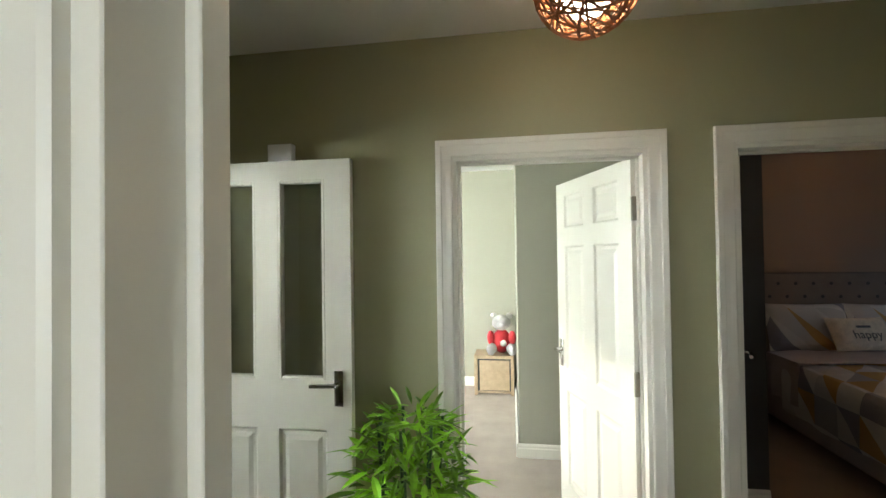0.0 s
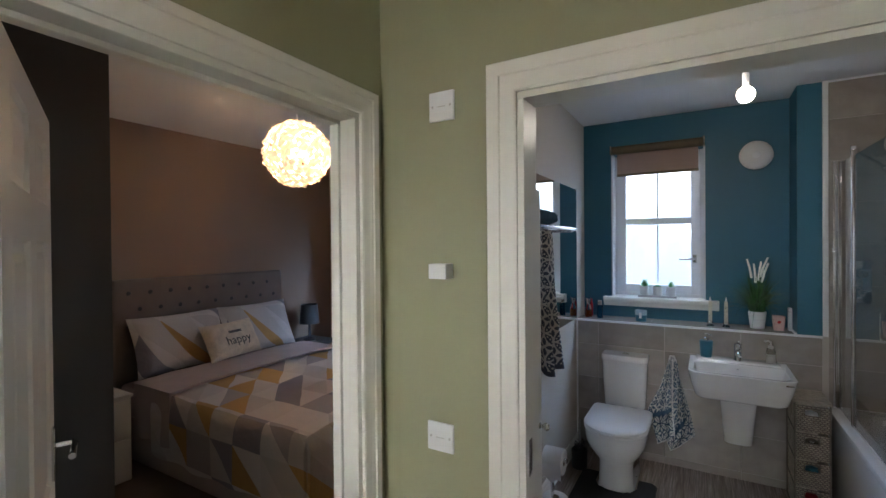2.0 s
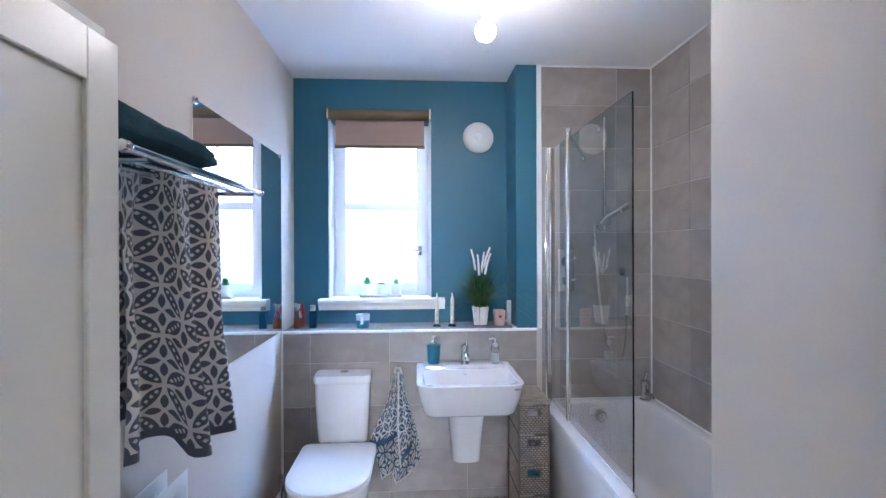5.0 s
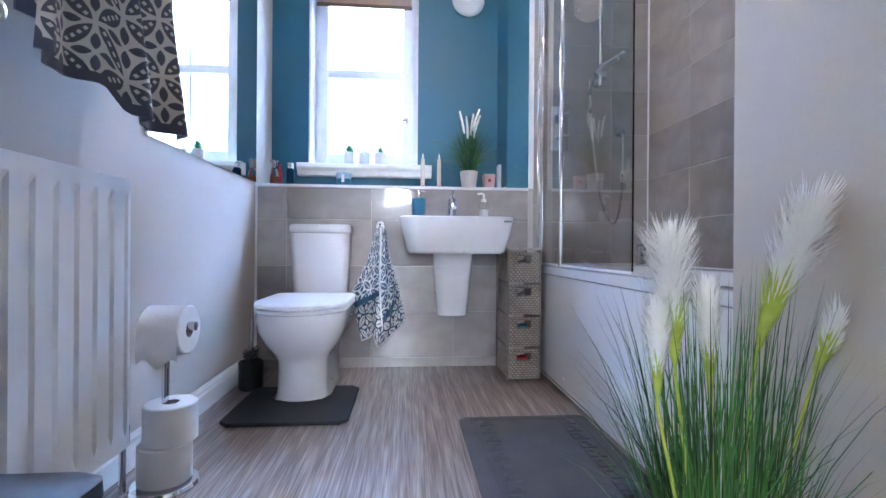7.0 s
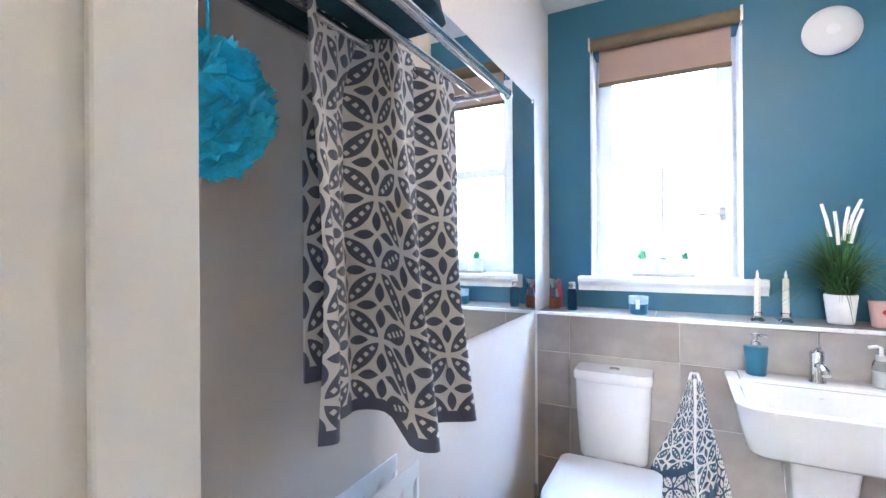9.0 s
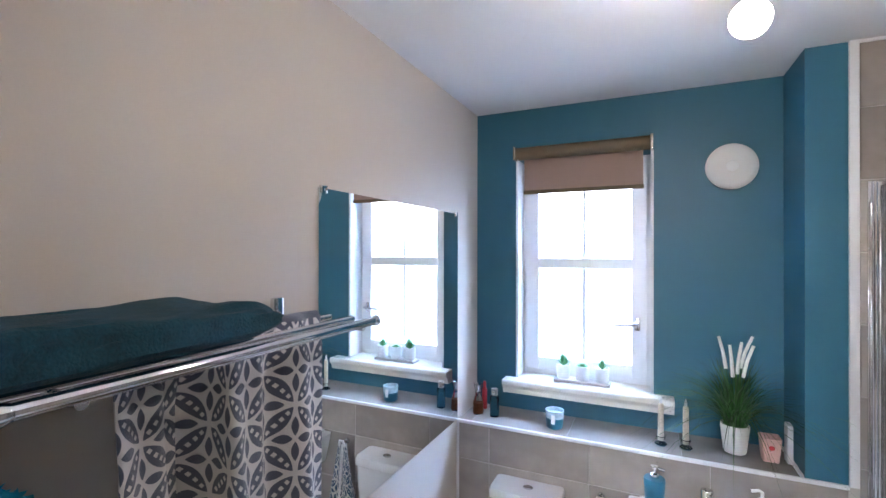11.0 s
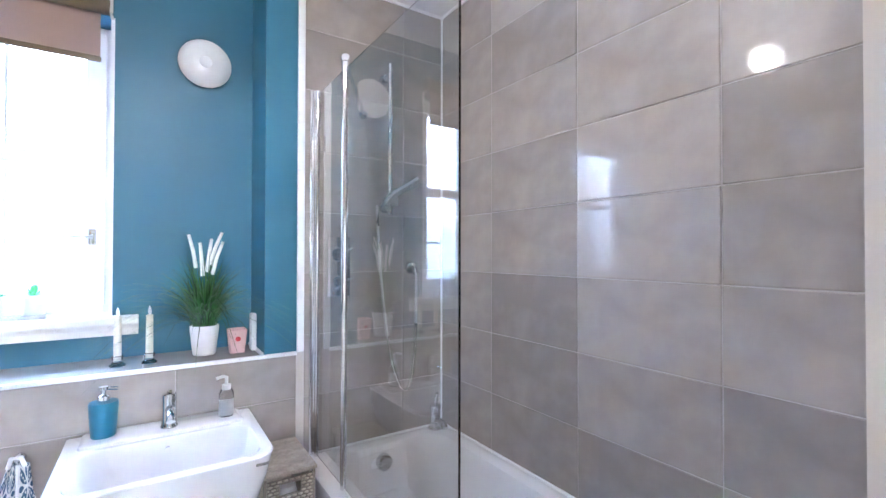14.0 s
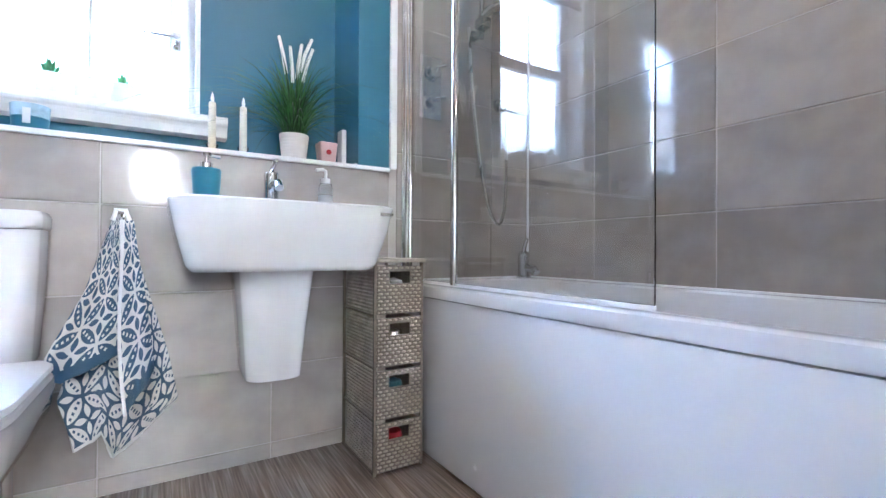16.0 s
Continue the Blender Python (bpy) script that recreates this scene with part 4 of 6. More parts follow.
def toilet():
    cx = -1.12
    t = thing("toilet", (cx, 3.8, 0), "white ceramic close-coupled toilet with closed lid", "toilet")
    R = lambda z, w, y0, y1, f, b=0.03: rounded(cx, (y0 + y1) / 2, z, w, y1 - y0, b, 9, front=f)
    part("pan", loft([R(0.0, 0.215, 3.575, 3.99, 0.09), R(0.05, 0.2, 3.58, 3.99, 0.09), R(0.16, 0.2, 3.585, 3.98, 0.09), R(0.19, 0.225, 3.565, 3.98, 0.1), R(0.24, 0.3, 3.52, 3.99, 0.14),
                      R(0.29, 0.345, 3.49, 4.0, 0.165), R(0.345, 0.362, 3.478, 4.0, 0.175), R(0.366, 0.36, 3.48, 4.0, 0.175)]), CERAMIC, t)
    part("outlet", box((cx - 0.085, 3.95, 0.0), (cx + 0.085, YF - 0.004, 0.34), 0.02), CERAMIC, t)
    part("seat", loft([R(0.368, 0.362, 3.474, 3.95, 0.177), R(0.372, 0.37, 3.47, 3.952, 0.18), R(0.382, 0.37, 3.47, 3.952, 0.18), R(0.385, 0.364, 3.473, 3.95, 0.177)]), WHITE, t)
    part("lid", loft([R(0.387, 0.364, 3.472, 3.95, 0.177), R(0.391, 0.372, 3.468, 3.953, 0.18), R(0.402, 0.37, 3.47, 3.953, 0.18), R(0.41, 0.352, 3.48, 3.945, 0.17), R(0.413, 0.3, 3.51, 3.92, 0.14)]), WHITE, t, "white plastic lid")
    for x in (-0.07, 0.07):
        part("hinge", tube([(cx + x - 0.02, 3.957, 0.4), (cx + x + 0.02, 3.957, 0.4)], 0.011, 12), CHROME, t)
    C = lambda z, w, y0: rounded(cx, (y0 + YF - 0.004) / 2, z, w, YF - 0.004 - y0, 0.02, 6, front=0.035)
    part("cistern", loft([C(0.38, 0.25, 4.01), C(0.395, 0.262, 4.0), C(0.6, 0.285, 3.99), C(0.698, 0.29, 3.988)]), CERAMIC, t)
    lid = part("cistern_lid", loft([C(0.7, 0.296, 3.984), C(0.706, 0.302, 3.98), C(0.73, 0.302, 3.98), C(0.741, 0.292, 3.987)]), CERAMIC, t)
    part("flush_button", lathe(((0.021, 0.0), (0.021, 0.004), (0.018, 0.006), (0.0, 0.006)), (cx + 0.005, 4.06, 0.741), 24, squash=0.75), CHROME, lid, "chrome flush button")
    part("fixing_cap", lathe(((0.009, 0), (0.007, 0.004), (0.0, 0.005)), (cx + 0.108, 3.74, 0.06), 12, axis="x"), CHROME, t)


def basin():
    cx, zb = -0.468, 0.768
    b = thing("basin", (cx, 3.92, 0.3), "white ceramic wall basin on a half pedestal", "basin")
    R = lambda z, w, y0, f, back=YF - 0.004: rounded(cx, (y0 + back) / 2, z, w, back - y0, 0.012, 8, front=f)
    IN = lambda z, w, y0, y1, r: rounded(cx, (y0 + y1) / 2, z, w, y1 - y0, r, 8)
    part("bowl", loft([R(0.602, 0.3, 3.8, 0.05), R(0.604, 0.425, 3.745, 0.05), R(0.618, 0.45, 3.727, 0.06), R(0.7, 0.492, 3.7, 0.065), R(0.755, 0.513, 3.688, 0.07), R(zb - 0.004, 0.518, 3.686, 0.068), R(zb, 0.512, 3.69, 0.066),
                       IN(zb, 0.46, 3.71, 3.985, 0.06), IN(zb - 0.006, 0.448, 3.717, 3.978, 0.06), IN(0.7, 0.42, 3.735, 3.965, 0.07), IN(0.655, 0.35, 3.77, 3.94, 0.07), IN(0.645, 0.1, 3.83, 3.89, 0.03)]), CERAMIC, b)
    part("tap_ledge", loft([IN(zb - 0.002, 0.44, 4.0, YF - 0.006, 0.012), IN(zb + 0.008, 0.436, 4.002, YF - 0.008, 0.012), IN(zb + 0.011, 0.42, 4.01, YF - 0.012, 0.012)]), CERAMIC, b)
    P = lambda z, w, y0: rounded(cx, (y0 + YF - 0.004) / 2, z, w, YF - 0.004 - y0, 0.01, 8, front=0.05)
    part("half_pedestal", loft([P(0.297, 0.135, 3.925), P(0.3, 0.145, 3.918), P(0.45, 0.168, 3.9), P(0.606, 0.195, 3.875)]), CERAMIC, b)
    part("overflow", lathe(((0.0, -0.003), (0.008, -0.003), (0.011, 0.0)), (cx, 3.976, 0.735), 16, axis="y"), CHROME, b)
    part("waste", lathe(((0.022, 0.0), (0.022, 0.004), (0.0, 0.006)), (cx, 3.86, 0.645), 18), CHROME, b)
    part("name_mark", box((cx + 0.2, 3.6875, 0.742), (cx + 0.235, 3.6905, 0.75), 0.001), STEEL, b, "small grey maker's mark")


def basin_tap():
    x, y, z = -0.462, 4.05, 0.779
    t = thing("basin_tap", (x, y, z), "chrome monobloc basin tap", "tap")
    part("body", lathe(((0.024, 0.0), (0.024, 0.004), (0.021, 0.008), (0.02, 0.06), (0.021, 0.1), (0.019, 0.106), (0.0, 0.108)), (x, y, z)), CHROME, t)
    part("spout", tube([(x, y, z + 0.055), (x, y - 0.05, z + 0.066), (x, y - 0.1, z + 0.062), (x, y - 0.112, z + 0.048)], 0.0125, 12), CHROME, t)
    part("lever", tube([(x, y, z + 0.108), (x, y - 0.02, z + 0.118), (x, y - 0.075, z + 0.13)], 0.008, 10, taper=0.6), CHROME, t)


def dispenser(name, x, y, z, label, material, clear):
    d = thing(name, (x, y, z), label, "soap dispenser")
    if clear:
        part("bottle", lathe(((0.022, 0), (0.024, 0.004), (0.023, 0.075), (0.018, 0.088), (0.012, 0.092)), (x, y, z)), GLASS, d, "clear plastic bottle")
        part("soap", lathe(((0.0, 0.003), (0.021, 0.004), (0.021, 0.05), (0.0, 0.05)), (x, y, z)), WHITE, d, "white liquid soap")
        part("pump", tube([(x, y, z + 0.088), (x, y, z + 0.105)], 0.014, 14), WHITE, d)
        part("nozzle", tube([(x, y, z + 0.105), (x, y, z + 0.13), (x - 0.01, y, z + 0.134), (x - 0.032, y - 0.004, z + 0.13)], 0.0055, 8), WHITE, d)
    else:
        part("bottle", lathe(((0.03, 0), (0.032, 0.003), (0.038, 0.098), (0.036, 0.104), (0.014, 0.106), (0.0, 0.106)), (x, y, z)), material, d)
        part("pump", lathe(((0.016, 0.0), (0.016, 0.016), (0.006, 0.02), (0.006, 0.034), (0.013, 0.036), (0.013, 0.044), (0.0, 0.046)), (x, y, z + 0.105)), CHROME, d, "chrome pump")
        part("nozzle", tube([(x, y, z + 0.143), (x + 0.035, y - 0.005, z + 0.14)], 0.005, 8), CHROME, d)


def radiator():
    y0, y1, z0, z1 = 2.34, 2.928, 0.13, 0.79
    r = thing("radiator", (-1.42, 2.63, 0.13), "white double panel radiator on the wall", "radiator")
    def pressed(x):
        """A pressed steel front: shallow upright channels between plain bands."""
        bm = bmesh.new()
        ys, n = [], 10
        step = (y1 - y0 - 0.03) / n
        for k in range(n):
            c = y0 + 0.015 + k * step
            ys += [(c, 0), (c + step * 0.05, 0), (c + step * 0.17, 1), (c + step * 0.83, 1), (c + step * 0.95, 0)]
        ys = [(y0, 1), (y0 + 0.01, 1)] + ys + [(y1 - 0.015, 0), (y1 - 0.01, 1), (y1, 1)]
        rows = [(z0, 0), (z0 + 0.03, 0), (z0 + 0.05, 1), (z1 - 0.052, 1), (z1 - 0.034, 0), (z1, 0)]
        grid = [[bm.verts.new((x + 0.010 - 0.006 * (1 - a) * f, y, z)) for y, a in ys] for z, f in rows]
        for q, w in zip(grid, grid[1:]):
            for m in range(len(ys) - 1):
                bm.faces.new((q[m], q[m + 1], w[m + 1], w[m]))
        bm.normal_update()
        bmesh.ops.solidify(bm, geom=list(bm.faces), thickness=0.003)
        bmesh.ops.recalc_face_normals(bm, faces=bm.faces)
        return bm
    for x in (-1.384, -1.44):
        part("panel", pressed(x), WHITE, r, "pressed steel panel", smooth=False)
    for z in (z0 + 0.03, z1 - 0.06):
        for y in (y0 + 0.04, y1 - 0.04):
            part("spacer", tube([(-1.438, y, z), (-1.388, y, z)], 0.014, 12), WHITE, r)
    fins = bmesh.new()
    for k in range(34):
        y = y0 + 0.05 + k * (y1 - y0 - 0.1) / 33
        box((-1.436, y, z0 + 0.06), (-1.39, y + 0.001, z1 - 0.09), bm=fins)
    part("convector_fins", fins, WHITE, r)
    part("bracket", box((XL + 0.0005, y1 - 0.12, z0 + 0.05), (-1.44, y1 - 0.09, z1 - 0.08), 0.002), WHITE, r)
    part("valve", lathe(((0.012, 0.0), (0.016, 0.01), (0.016, 0.05), (0.0, 0.055)), (-1.405, y1 + 0.025, 0.12)), CHROME, r)
    part("pipe", tube([(-1.405, y1 + 0.025, 0.0), (-1.405, y1 + 0.025, 0.13), (-1.405, y1, 0.16)], 0.008, 10), CHROME, r, "chrome pipe tail")


def tall_cabinet():
    x0, x1, y0, y1, z1 = XL + 0.003, -1.166, 1.995, 2.287, 1.725
    c = thing("cabinet", ((x0 + x1) / 2, (y0 + y1) / 2, 0), "tall white painted bathroom cabinet with a round knob", "cabinet")
    part("body", box((x0, y0, 0.0), (x1, y1, z1), 0.003), GLOSS, c)
    ya, yb, za, zb = y0 + 0.004, y1 - 0.004, 0.06, 1.70
    door = part("door", box((x1 + 0.001, ya + 0.002, za + 0.002), (x1 + 0.012, yb - 0.002, zb - 0.002)), GLOSS, c, "framed white door", smooth=False)
    for a, b in (((ya, za), (ya + 0.06, zb)), ((yb - 0.06, za), (yb, zb)), ((ya + 0.06, za), (yb - 0.06, za + 0.07)), ((ya + 0.06, 0.80), (yb - 0.06, 0.875)), ((ya + 0.06, zb - 0.07), (yb - 0.06, zb))):
        part("stile" if b[1] - a[1] > 0.5 else "rail", box((x1 + 0.0121, a[0], a[1]), (x1 + 0.02, b[0], b[1]), 0.0015, 1), GLOSS, door, smooth=False)
    part("knob", lathe(((0.0, 0.0), (0.0105, 0.0), (0.0105, 0.003), (0.006, 0.006), (0.006, 0.012), (0.0095, 0.015), (0.0128, 0.02), (0.014, 0.026), (0.0128, 0.031), (0.008, 0.035), (0.0, 0.036)), (x1 + 0.02, y1 - 0.028, 0.872), 32, axis="x"), NICKEL, door, "round satin nickel knob")


def bark_basket():
    x, y, z = -1.30, 2.13, 1.725
    b = thing("basket", (x, y, z), "square woven birch bark basket on the cabinet", "basket")
    S = lambda zz, w: rounded(x, y, zz, w, w, 0.012, 3)
    part("body", loft([S(z, 0.19), S(z + 0.005, 0.2), S(z + 0.19, 0.225), S(z + 0.19, 0.215), S(z + 0.01, 0.185)]), WEAVE, b)
    part("rim_band", loft([S(z + 0.15, 0.226), S(z + 0.152, 0.234), S(z + 0.192, 0.238), S(z + 0.194, 0.222)], cap=False), WEAVE, b, "folded bark rim")
    for k in range(4):
        for s in (-1, 1):
            u = -0.09 + k * 0.06
            a, c = (x + 0.106, y + u, z + 0.01), (x + 0.113, y + u + s * 0.08, z + 0.148)
            a2 = (y - 0.1, y + 0.1)
            c = (c[0], min(max(c[1], a2[0]), a2[1]), c[2])
            part("strip", tube([a, c], 0.004, 6), WEAVE, b, "diagonal bark strip")


def mirror():
    m = thing("wall_mirror", (XL + 0.004, 3.64, LEDGE), "frameless rectangular wall mirror beside the window", "mirror")
    part("glass", box((XL + 0.001, 3.149, LEDGE + 0.004), (XL + 0.007, YF - 0.012, 1.915), 0.0008, 1), MIRROR, m, smooth=False)
    for y, z in ((3.17, 1.90), (4.1, 1.90)):
        part("clip", box((XL + 0.001, y - 0.012, z), (XL + 0.011, y + 0.012, z + 0.022), 0.002), CHROME, m)


def towel_rack():
    z = 1.585
    t = thing("towel_rack", (-1.35, 2.72, z), "chrome hotel towel rack on the bathroom wall", "towel rack")
    y0, y1 = 2.40, 3.045
    for x in (-1.212, -1.275, -1.34, -1.405):
        part("rail", tube([(x, y0, z), (x, y1, z)], 0.0075 if x < -1.22 else 0.0095, 12), CHROME, t, "chrome rail")
    for y in (2.47, 3.0):
        part("arm", tube([(XL + 0.004, y, z - 0.009), (-1.212, y, z - 0.009)], 0.0075, 12), CHROME, t)
        part("wall_plate", box((XL + 0.0005, y - 0.016, z - 0.03), (XL + 0.016, y + 0.016, z + 0.045), 0.006), CHROME, t)
    for y in (y0, y1):
        part("finial", lathe(((0.0, -0.012), (0.010, -0.01), (0.0125, 0.0), (0.010, 0.01), (0.0, 0.012)), (-1.212, y, z), 16, axis="y"), CHROME, t)


def folded_towel():
    z = 1.597
    own = bmesh.new()
    n, secs = 40, []
    for j in range(25):
        y = 2.37 + 0.42 * j / 24
        end = min(1.0, (24 - j) / 5.0, (j + 1) / 1.5) ** 0.5
        ring = []
        for k in range(n):
            a = 2 * math.pi * k / n
            c, s = math.cos(a), math.sin(a)
            sx = math.copysign(abs(c) ** 0.62, c) * 0.122 * (0.75 + 0.25 * end)
            sz = math.copysign(abs(s) ** 0.6, s) * 0.031 * end
            w = 0.012 * noise.noise((y * 6, c * 2, s * 2 + 3)) + 0.004 * noise.noise((y * 25, c * 6, s * 6))
            crease = -0.006 * math.exp(-((sz - 0.004) / 0.006) ** 2) if c > 0.5 else 0
            ring.append(Vector((-1.325 + sx + w + crease, y, z + 0.030 + sz + (w if s > 0 else 0))))
        secs.append(ring)
    loft(secs, own)
    whole("folded_towel", own, TEALTOWEL, "thick teal towel folded on the chrome rack", "towel")


def hanging_towel():
    z0, top = 0.9, 1.598
    def fall(u, v):
        y = 2.575 + 0.39 * u
        f = v
        fold = 0.028 * math.sin(u * 15 + 0.8) * (1 - 0.4 * f) + 0.01 * math.sin(u * 31 + f * 2)
        step = 0.075 / (1 + math.exp(-(u - 0.40) * 75))
        bottom = z0 + 0.065 / (1 + math.exp((u - 0.40) * 220))
        x = -1.335 + fold + step - 0.045 * f * step / 0.075 - 0.012
        return Vector((x, y + 0.01 * math.sin(f * 5 + u * 3), bottom + (top - bottom) * f))
    front = cloth(fall, 130, 40, None, 0.68)
    def back(u, v):
        y = 2.60 + 0.385 * u
        return Vector((-1.35 + 0.012 * math.sin(u * 13) + (-0.025) * min(1, (1 - v) * 6), y, 1.04 + (top - 1.04) * v))
    def over(u, v):
        p, q = fall(u, 1.0), back(u, 1.0)
        m = p.lerp(q, v)
        m.z += 0.012 * math.sin(math.pi * v)
        return m
    merge(front, cloth(back, 50, 20, 0.48, 0.5))
    merge(front, cloth(over, 60, 6, 0.52, 0.03))
    whole("hanging_towel", front, PETALS, "white towel with grey dotted petal pattern, hung from the rack", "towel")


def along(stops, f):
    """Straight runs between (place, value) stops."""
    for (p, v), (q, w) in zip(stops, stops[1:]):
        if f <= q:
            return v + (w - v) * (f - p) / (q - p)
    return stops[-1][1]


def hand_towel():
    """Gathered on a hook: a long blue reverse with two hanging points, pale flaps folded over it."""
    cx, top, long = -0.828, 0.732, 0.625
    def drape(left, right, hem, out, waves):
        def shape(u, v):
            hang = along(hem, u)
            d = (1 - v) * hang
            x = cx + along(left, d) * (1 - u) + along(right, d) * u + 0.006 * math.sin(d * 9 + u * 3) * d
            y = YF - 0.02 - out * (0.35 + 0.65 * d) - 0.014 * (0.25 + d) * (1 + math.sin(u * waves + d * 2.2))
            return Vector((x, y, top - d * long))
        return shape
    low = drape(((0, -0.014), (0.45, -0.07), (0.72, -0.125), (0.95, -0.09)), ((0, 0.014), (0.45, 0.085), (0.78, 0.135), (1.0, 0.06)),
                ((0, 0.93), (0.2, 0.92), (0.3, 0.88), (0.55, 1.0), (0.62, 0.98), (1.0, 0.8)), 0.012, 15)
    wide = drape(((0, -0.02), (0.3, -0.075), (0.62, -0.162)), ((0, 0.0), (0.35, 0.008), (0.7, 0.012)), ((0, 0.61), (0.25, 0.655), (0.6, 0.6), (1.0, 0.55)), 0.045, 11)
    narrow = drape(((0, 0.004), (0.35, 0.0), (0.8, 0.012)), ((0, 0.026), (0.3, 0.055), (0.8, 0.085)), ((0, 0.8), (0.5, 0.72), (1.0, 0.63)), 0.05, 8)
    t = thing("hand_towel", (-0.81, YF - 0.06, 0.165), "blue and white petal hand towel gathered on a hook", "towel")
    part("reverse", cloth(low, 70, 60, 0.34, 0.55), PETALSBACK, t, "blue reverse with pale petals")
    part("flap", cloth(wide, 40, 44, 0.2, 0.38), PETALSBLUE, t, "pale face with blue petals")
    part("flap", cloth(narrow, 24, 44, 0.1, 0.42), PETALSBLUE, t, "pale face with blue petals")
    for f in (wide, narrow):
        u = 1.0 if f is wide else 0.0
        part("binding", tube([f(u, k / 18) + Vector((0, -0.005, 0)) for k in range(19)], 0.0042, 6), PAPER, t, "white bound edge")
    part("loop", tube([(cx - 0.017, YF - 0.05, 0.73), (cx - 0.01, YF - 0.055, 0.757), (cx + 0.01, YF - 0.055, 0.757), (cx + 0.018, YF - 0.05, 0.73)], 0.006, 8), PAPER, t)
    h = thing("towel_hook", (cx, YF - 0.003, 0.735), "small chrome towel hook on the tiles", "hook")
    part("plate", lathe(((0.0, -0.006), (0.012, -0.005), (0.014, 0.0)), (cx, YF - 0.003, 0.74), 16, axis="y"), CHROME, h)
    part("peg", tube([(cx, YF - 0.004, 0.74), (cx, YF - 0.04, 0.735), (cx, YF - 0.05, 0.748)], 0.005, 8), CHROME, h)


def basket_tower():
    x0, x1, y0, y1, top = -0.214, -0.052, 3.852, YF - 0.012, 0.632
    t = thing("basket_tower", ((x0 + x1) / 2, 3.99, 0), "narrow grey wicker tower with four basket drawers", "storage tower")
    part("top_board", box((x0 - 0.004, y0 - 0.006, top - 0.012), (x1 + 0.006, y1, top), 0.003), WICKER, t, "pale woven top board")
    for x in (x0, x1 - 0.008):
        for y in (y0, y1 - 0.008):
            part("post", box((x, y, 0), (x + 0.008, y + 0.008, top - 0.012)), WICKERDARK, t)
    fill = [WHITE, CHROME, TEALPLASTIC, PLUSHRED]
    for k in range(4):
        z0 = 0.008 + (3 - k) * 0.1535
        z1 = z0 + 0.141
        part("runner", box((x0 + 0.001, y0 + 0.008, z0 - 0.006), (x0 + 0.006, y1 - 0.008, z0 - 0.001)), WICKERDARK, t)
        a, b, f = x0 + 0.009, x1 - 0.009, y0 + 0.001
        hx0, hx1, hz0, hz1 = a + 0.039, b - 0.039, z1 - 0.052, z1 - 0.016
        bm = bmesh.new()
        us, ws = (a, hx0, hx1, b), (z0, hz0, hz1, z1)
        grid = [[bm.verts.new((u, f + 0.003, w)) for u in us] for w in ws]
        for m in range(3):
            for n in range(3):
                if (m, n) != (1, 1):
                    bm.faces.new((grid[m][n], grid[m][n + 1], grid[m + 1][n + 1], grid[m + 1][n]))
        bm.normal_update()
        bmesh.ops.solidify(bm, geom=list(bm.faces), thickness=-0.006)
        bmesh.ops.recalc_face_normals(bm, faces=bm.faces)
        # dark board behind the strands paints the shade in the weave's gaps
        drawer = part("drawer", bm, WICKERDARK, t, "woven basket drawer", smooth=False)
        for nm, lo, hi in (("side", (a, f + 0.009, z0), (a + 0.006, y1 - 0.02, z1 - 0.004)), ("side", (b - 0.006, f + 0.009, z0), (b, y1 - 0.02, z1 - 0.004)), ("base", (a + 0.006, f + 0.009, z0), (b - 0.006, y1 - 0.026, z0 + 0.005)), ("back", (a + 0.006, y1 - 0.026, z0), (b - 0.006, y1 - 0.02, z1 - 0.004))):
            part(nm, box(lo, hi), WICKER, drawer, smooth=False)
        weave = bmesh.new()
        rows = 13
        h = (z1 - z0) / rows / 2
        for r in range(rows):
            zz = z0 + h * (2 * r + 1)
            spans = [(a, b)] if not hz0 - h < zz < hz1 + h else [(a, hx0 - 0.003), (hx1 + 0.003, b)]
            for u0, u1 in spans:
                n = max(4, int((u1 - u0) / 0.004))
                tube([(u0 + (u1 - u0) * i / n, f - 0.0005 - 0.0024 * math.sin((u0 + (u1 - u0) * i / n) * 330 + math.pi * r), zz) for i in range(n + 1)], h * 0.8, 5, weave, ends=False)
            tube([(a - 0.0005 - 0.0024 * math.sin(i * 1.5 + math.pi * r), f + 0.004 + (y1 - f - 0.03) * i / 60, zz) for i in range(61)], h * 0.8, 5, weave, ends=False)
        tagged(part("weave", weave, WICKER, drawer), kind="stuff")
        rim = bmesh.new()
        for p, q in (((hx0 - 0.004, hz0 - 0.004), (hx1 + 0.004, hz0)), ((hx0 - 0.004, hz1), (hx1 + 0.004, hz1 + 0.004)), ((hx0 - 0.004, hz0), (hx0, hz1)), ((hx1, hz0), (hx1 + 0.004, hz1))):
            box((p[0], f, p[1]), (q[0], f + 0.006, q[1]), 0.001, 1, rim)
        part("handle_rim", rim, WICKER, drawer)
        part("contents", lathe(((0.0, 0.0), (0.03, 0.005), (0.033, 0.045), (0.026, 0.075), (0.0, 0.085)), ((a + b) / 2 + 0.004, f + 0.05, z0 + 0.02), 16), fill[k], drawer)


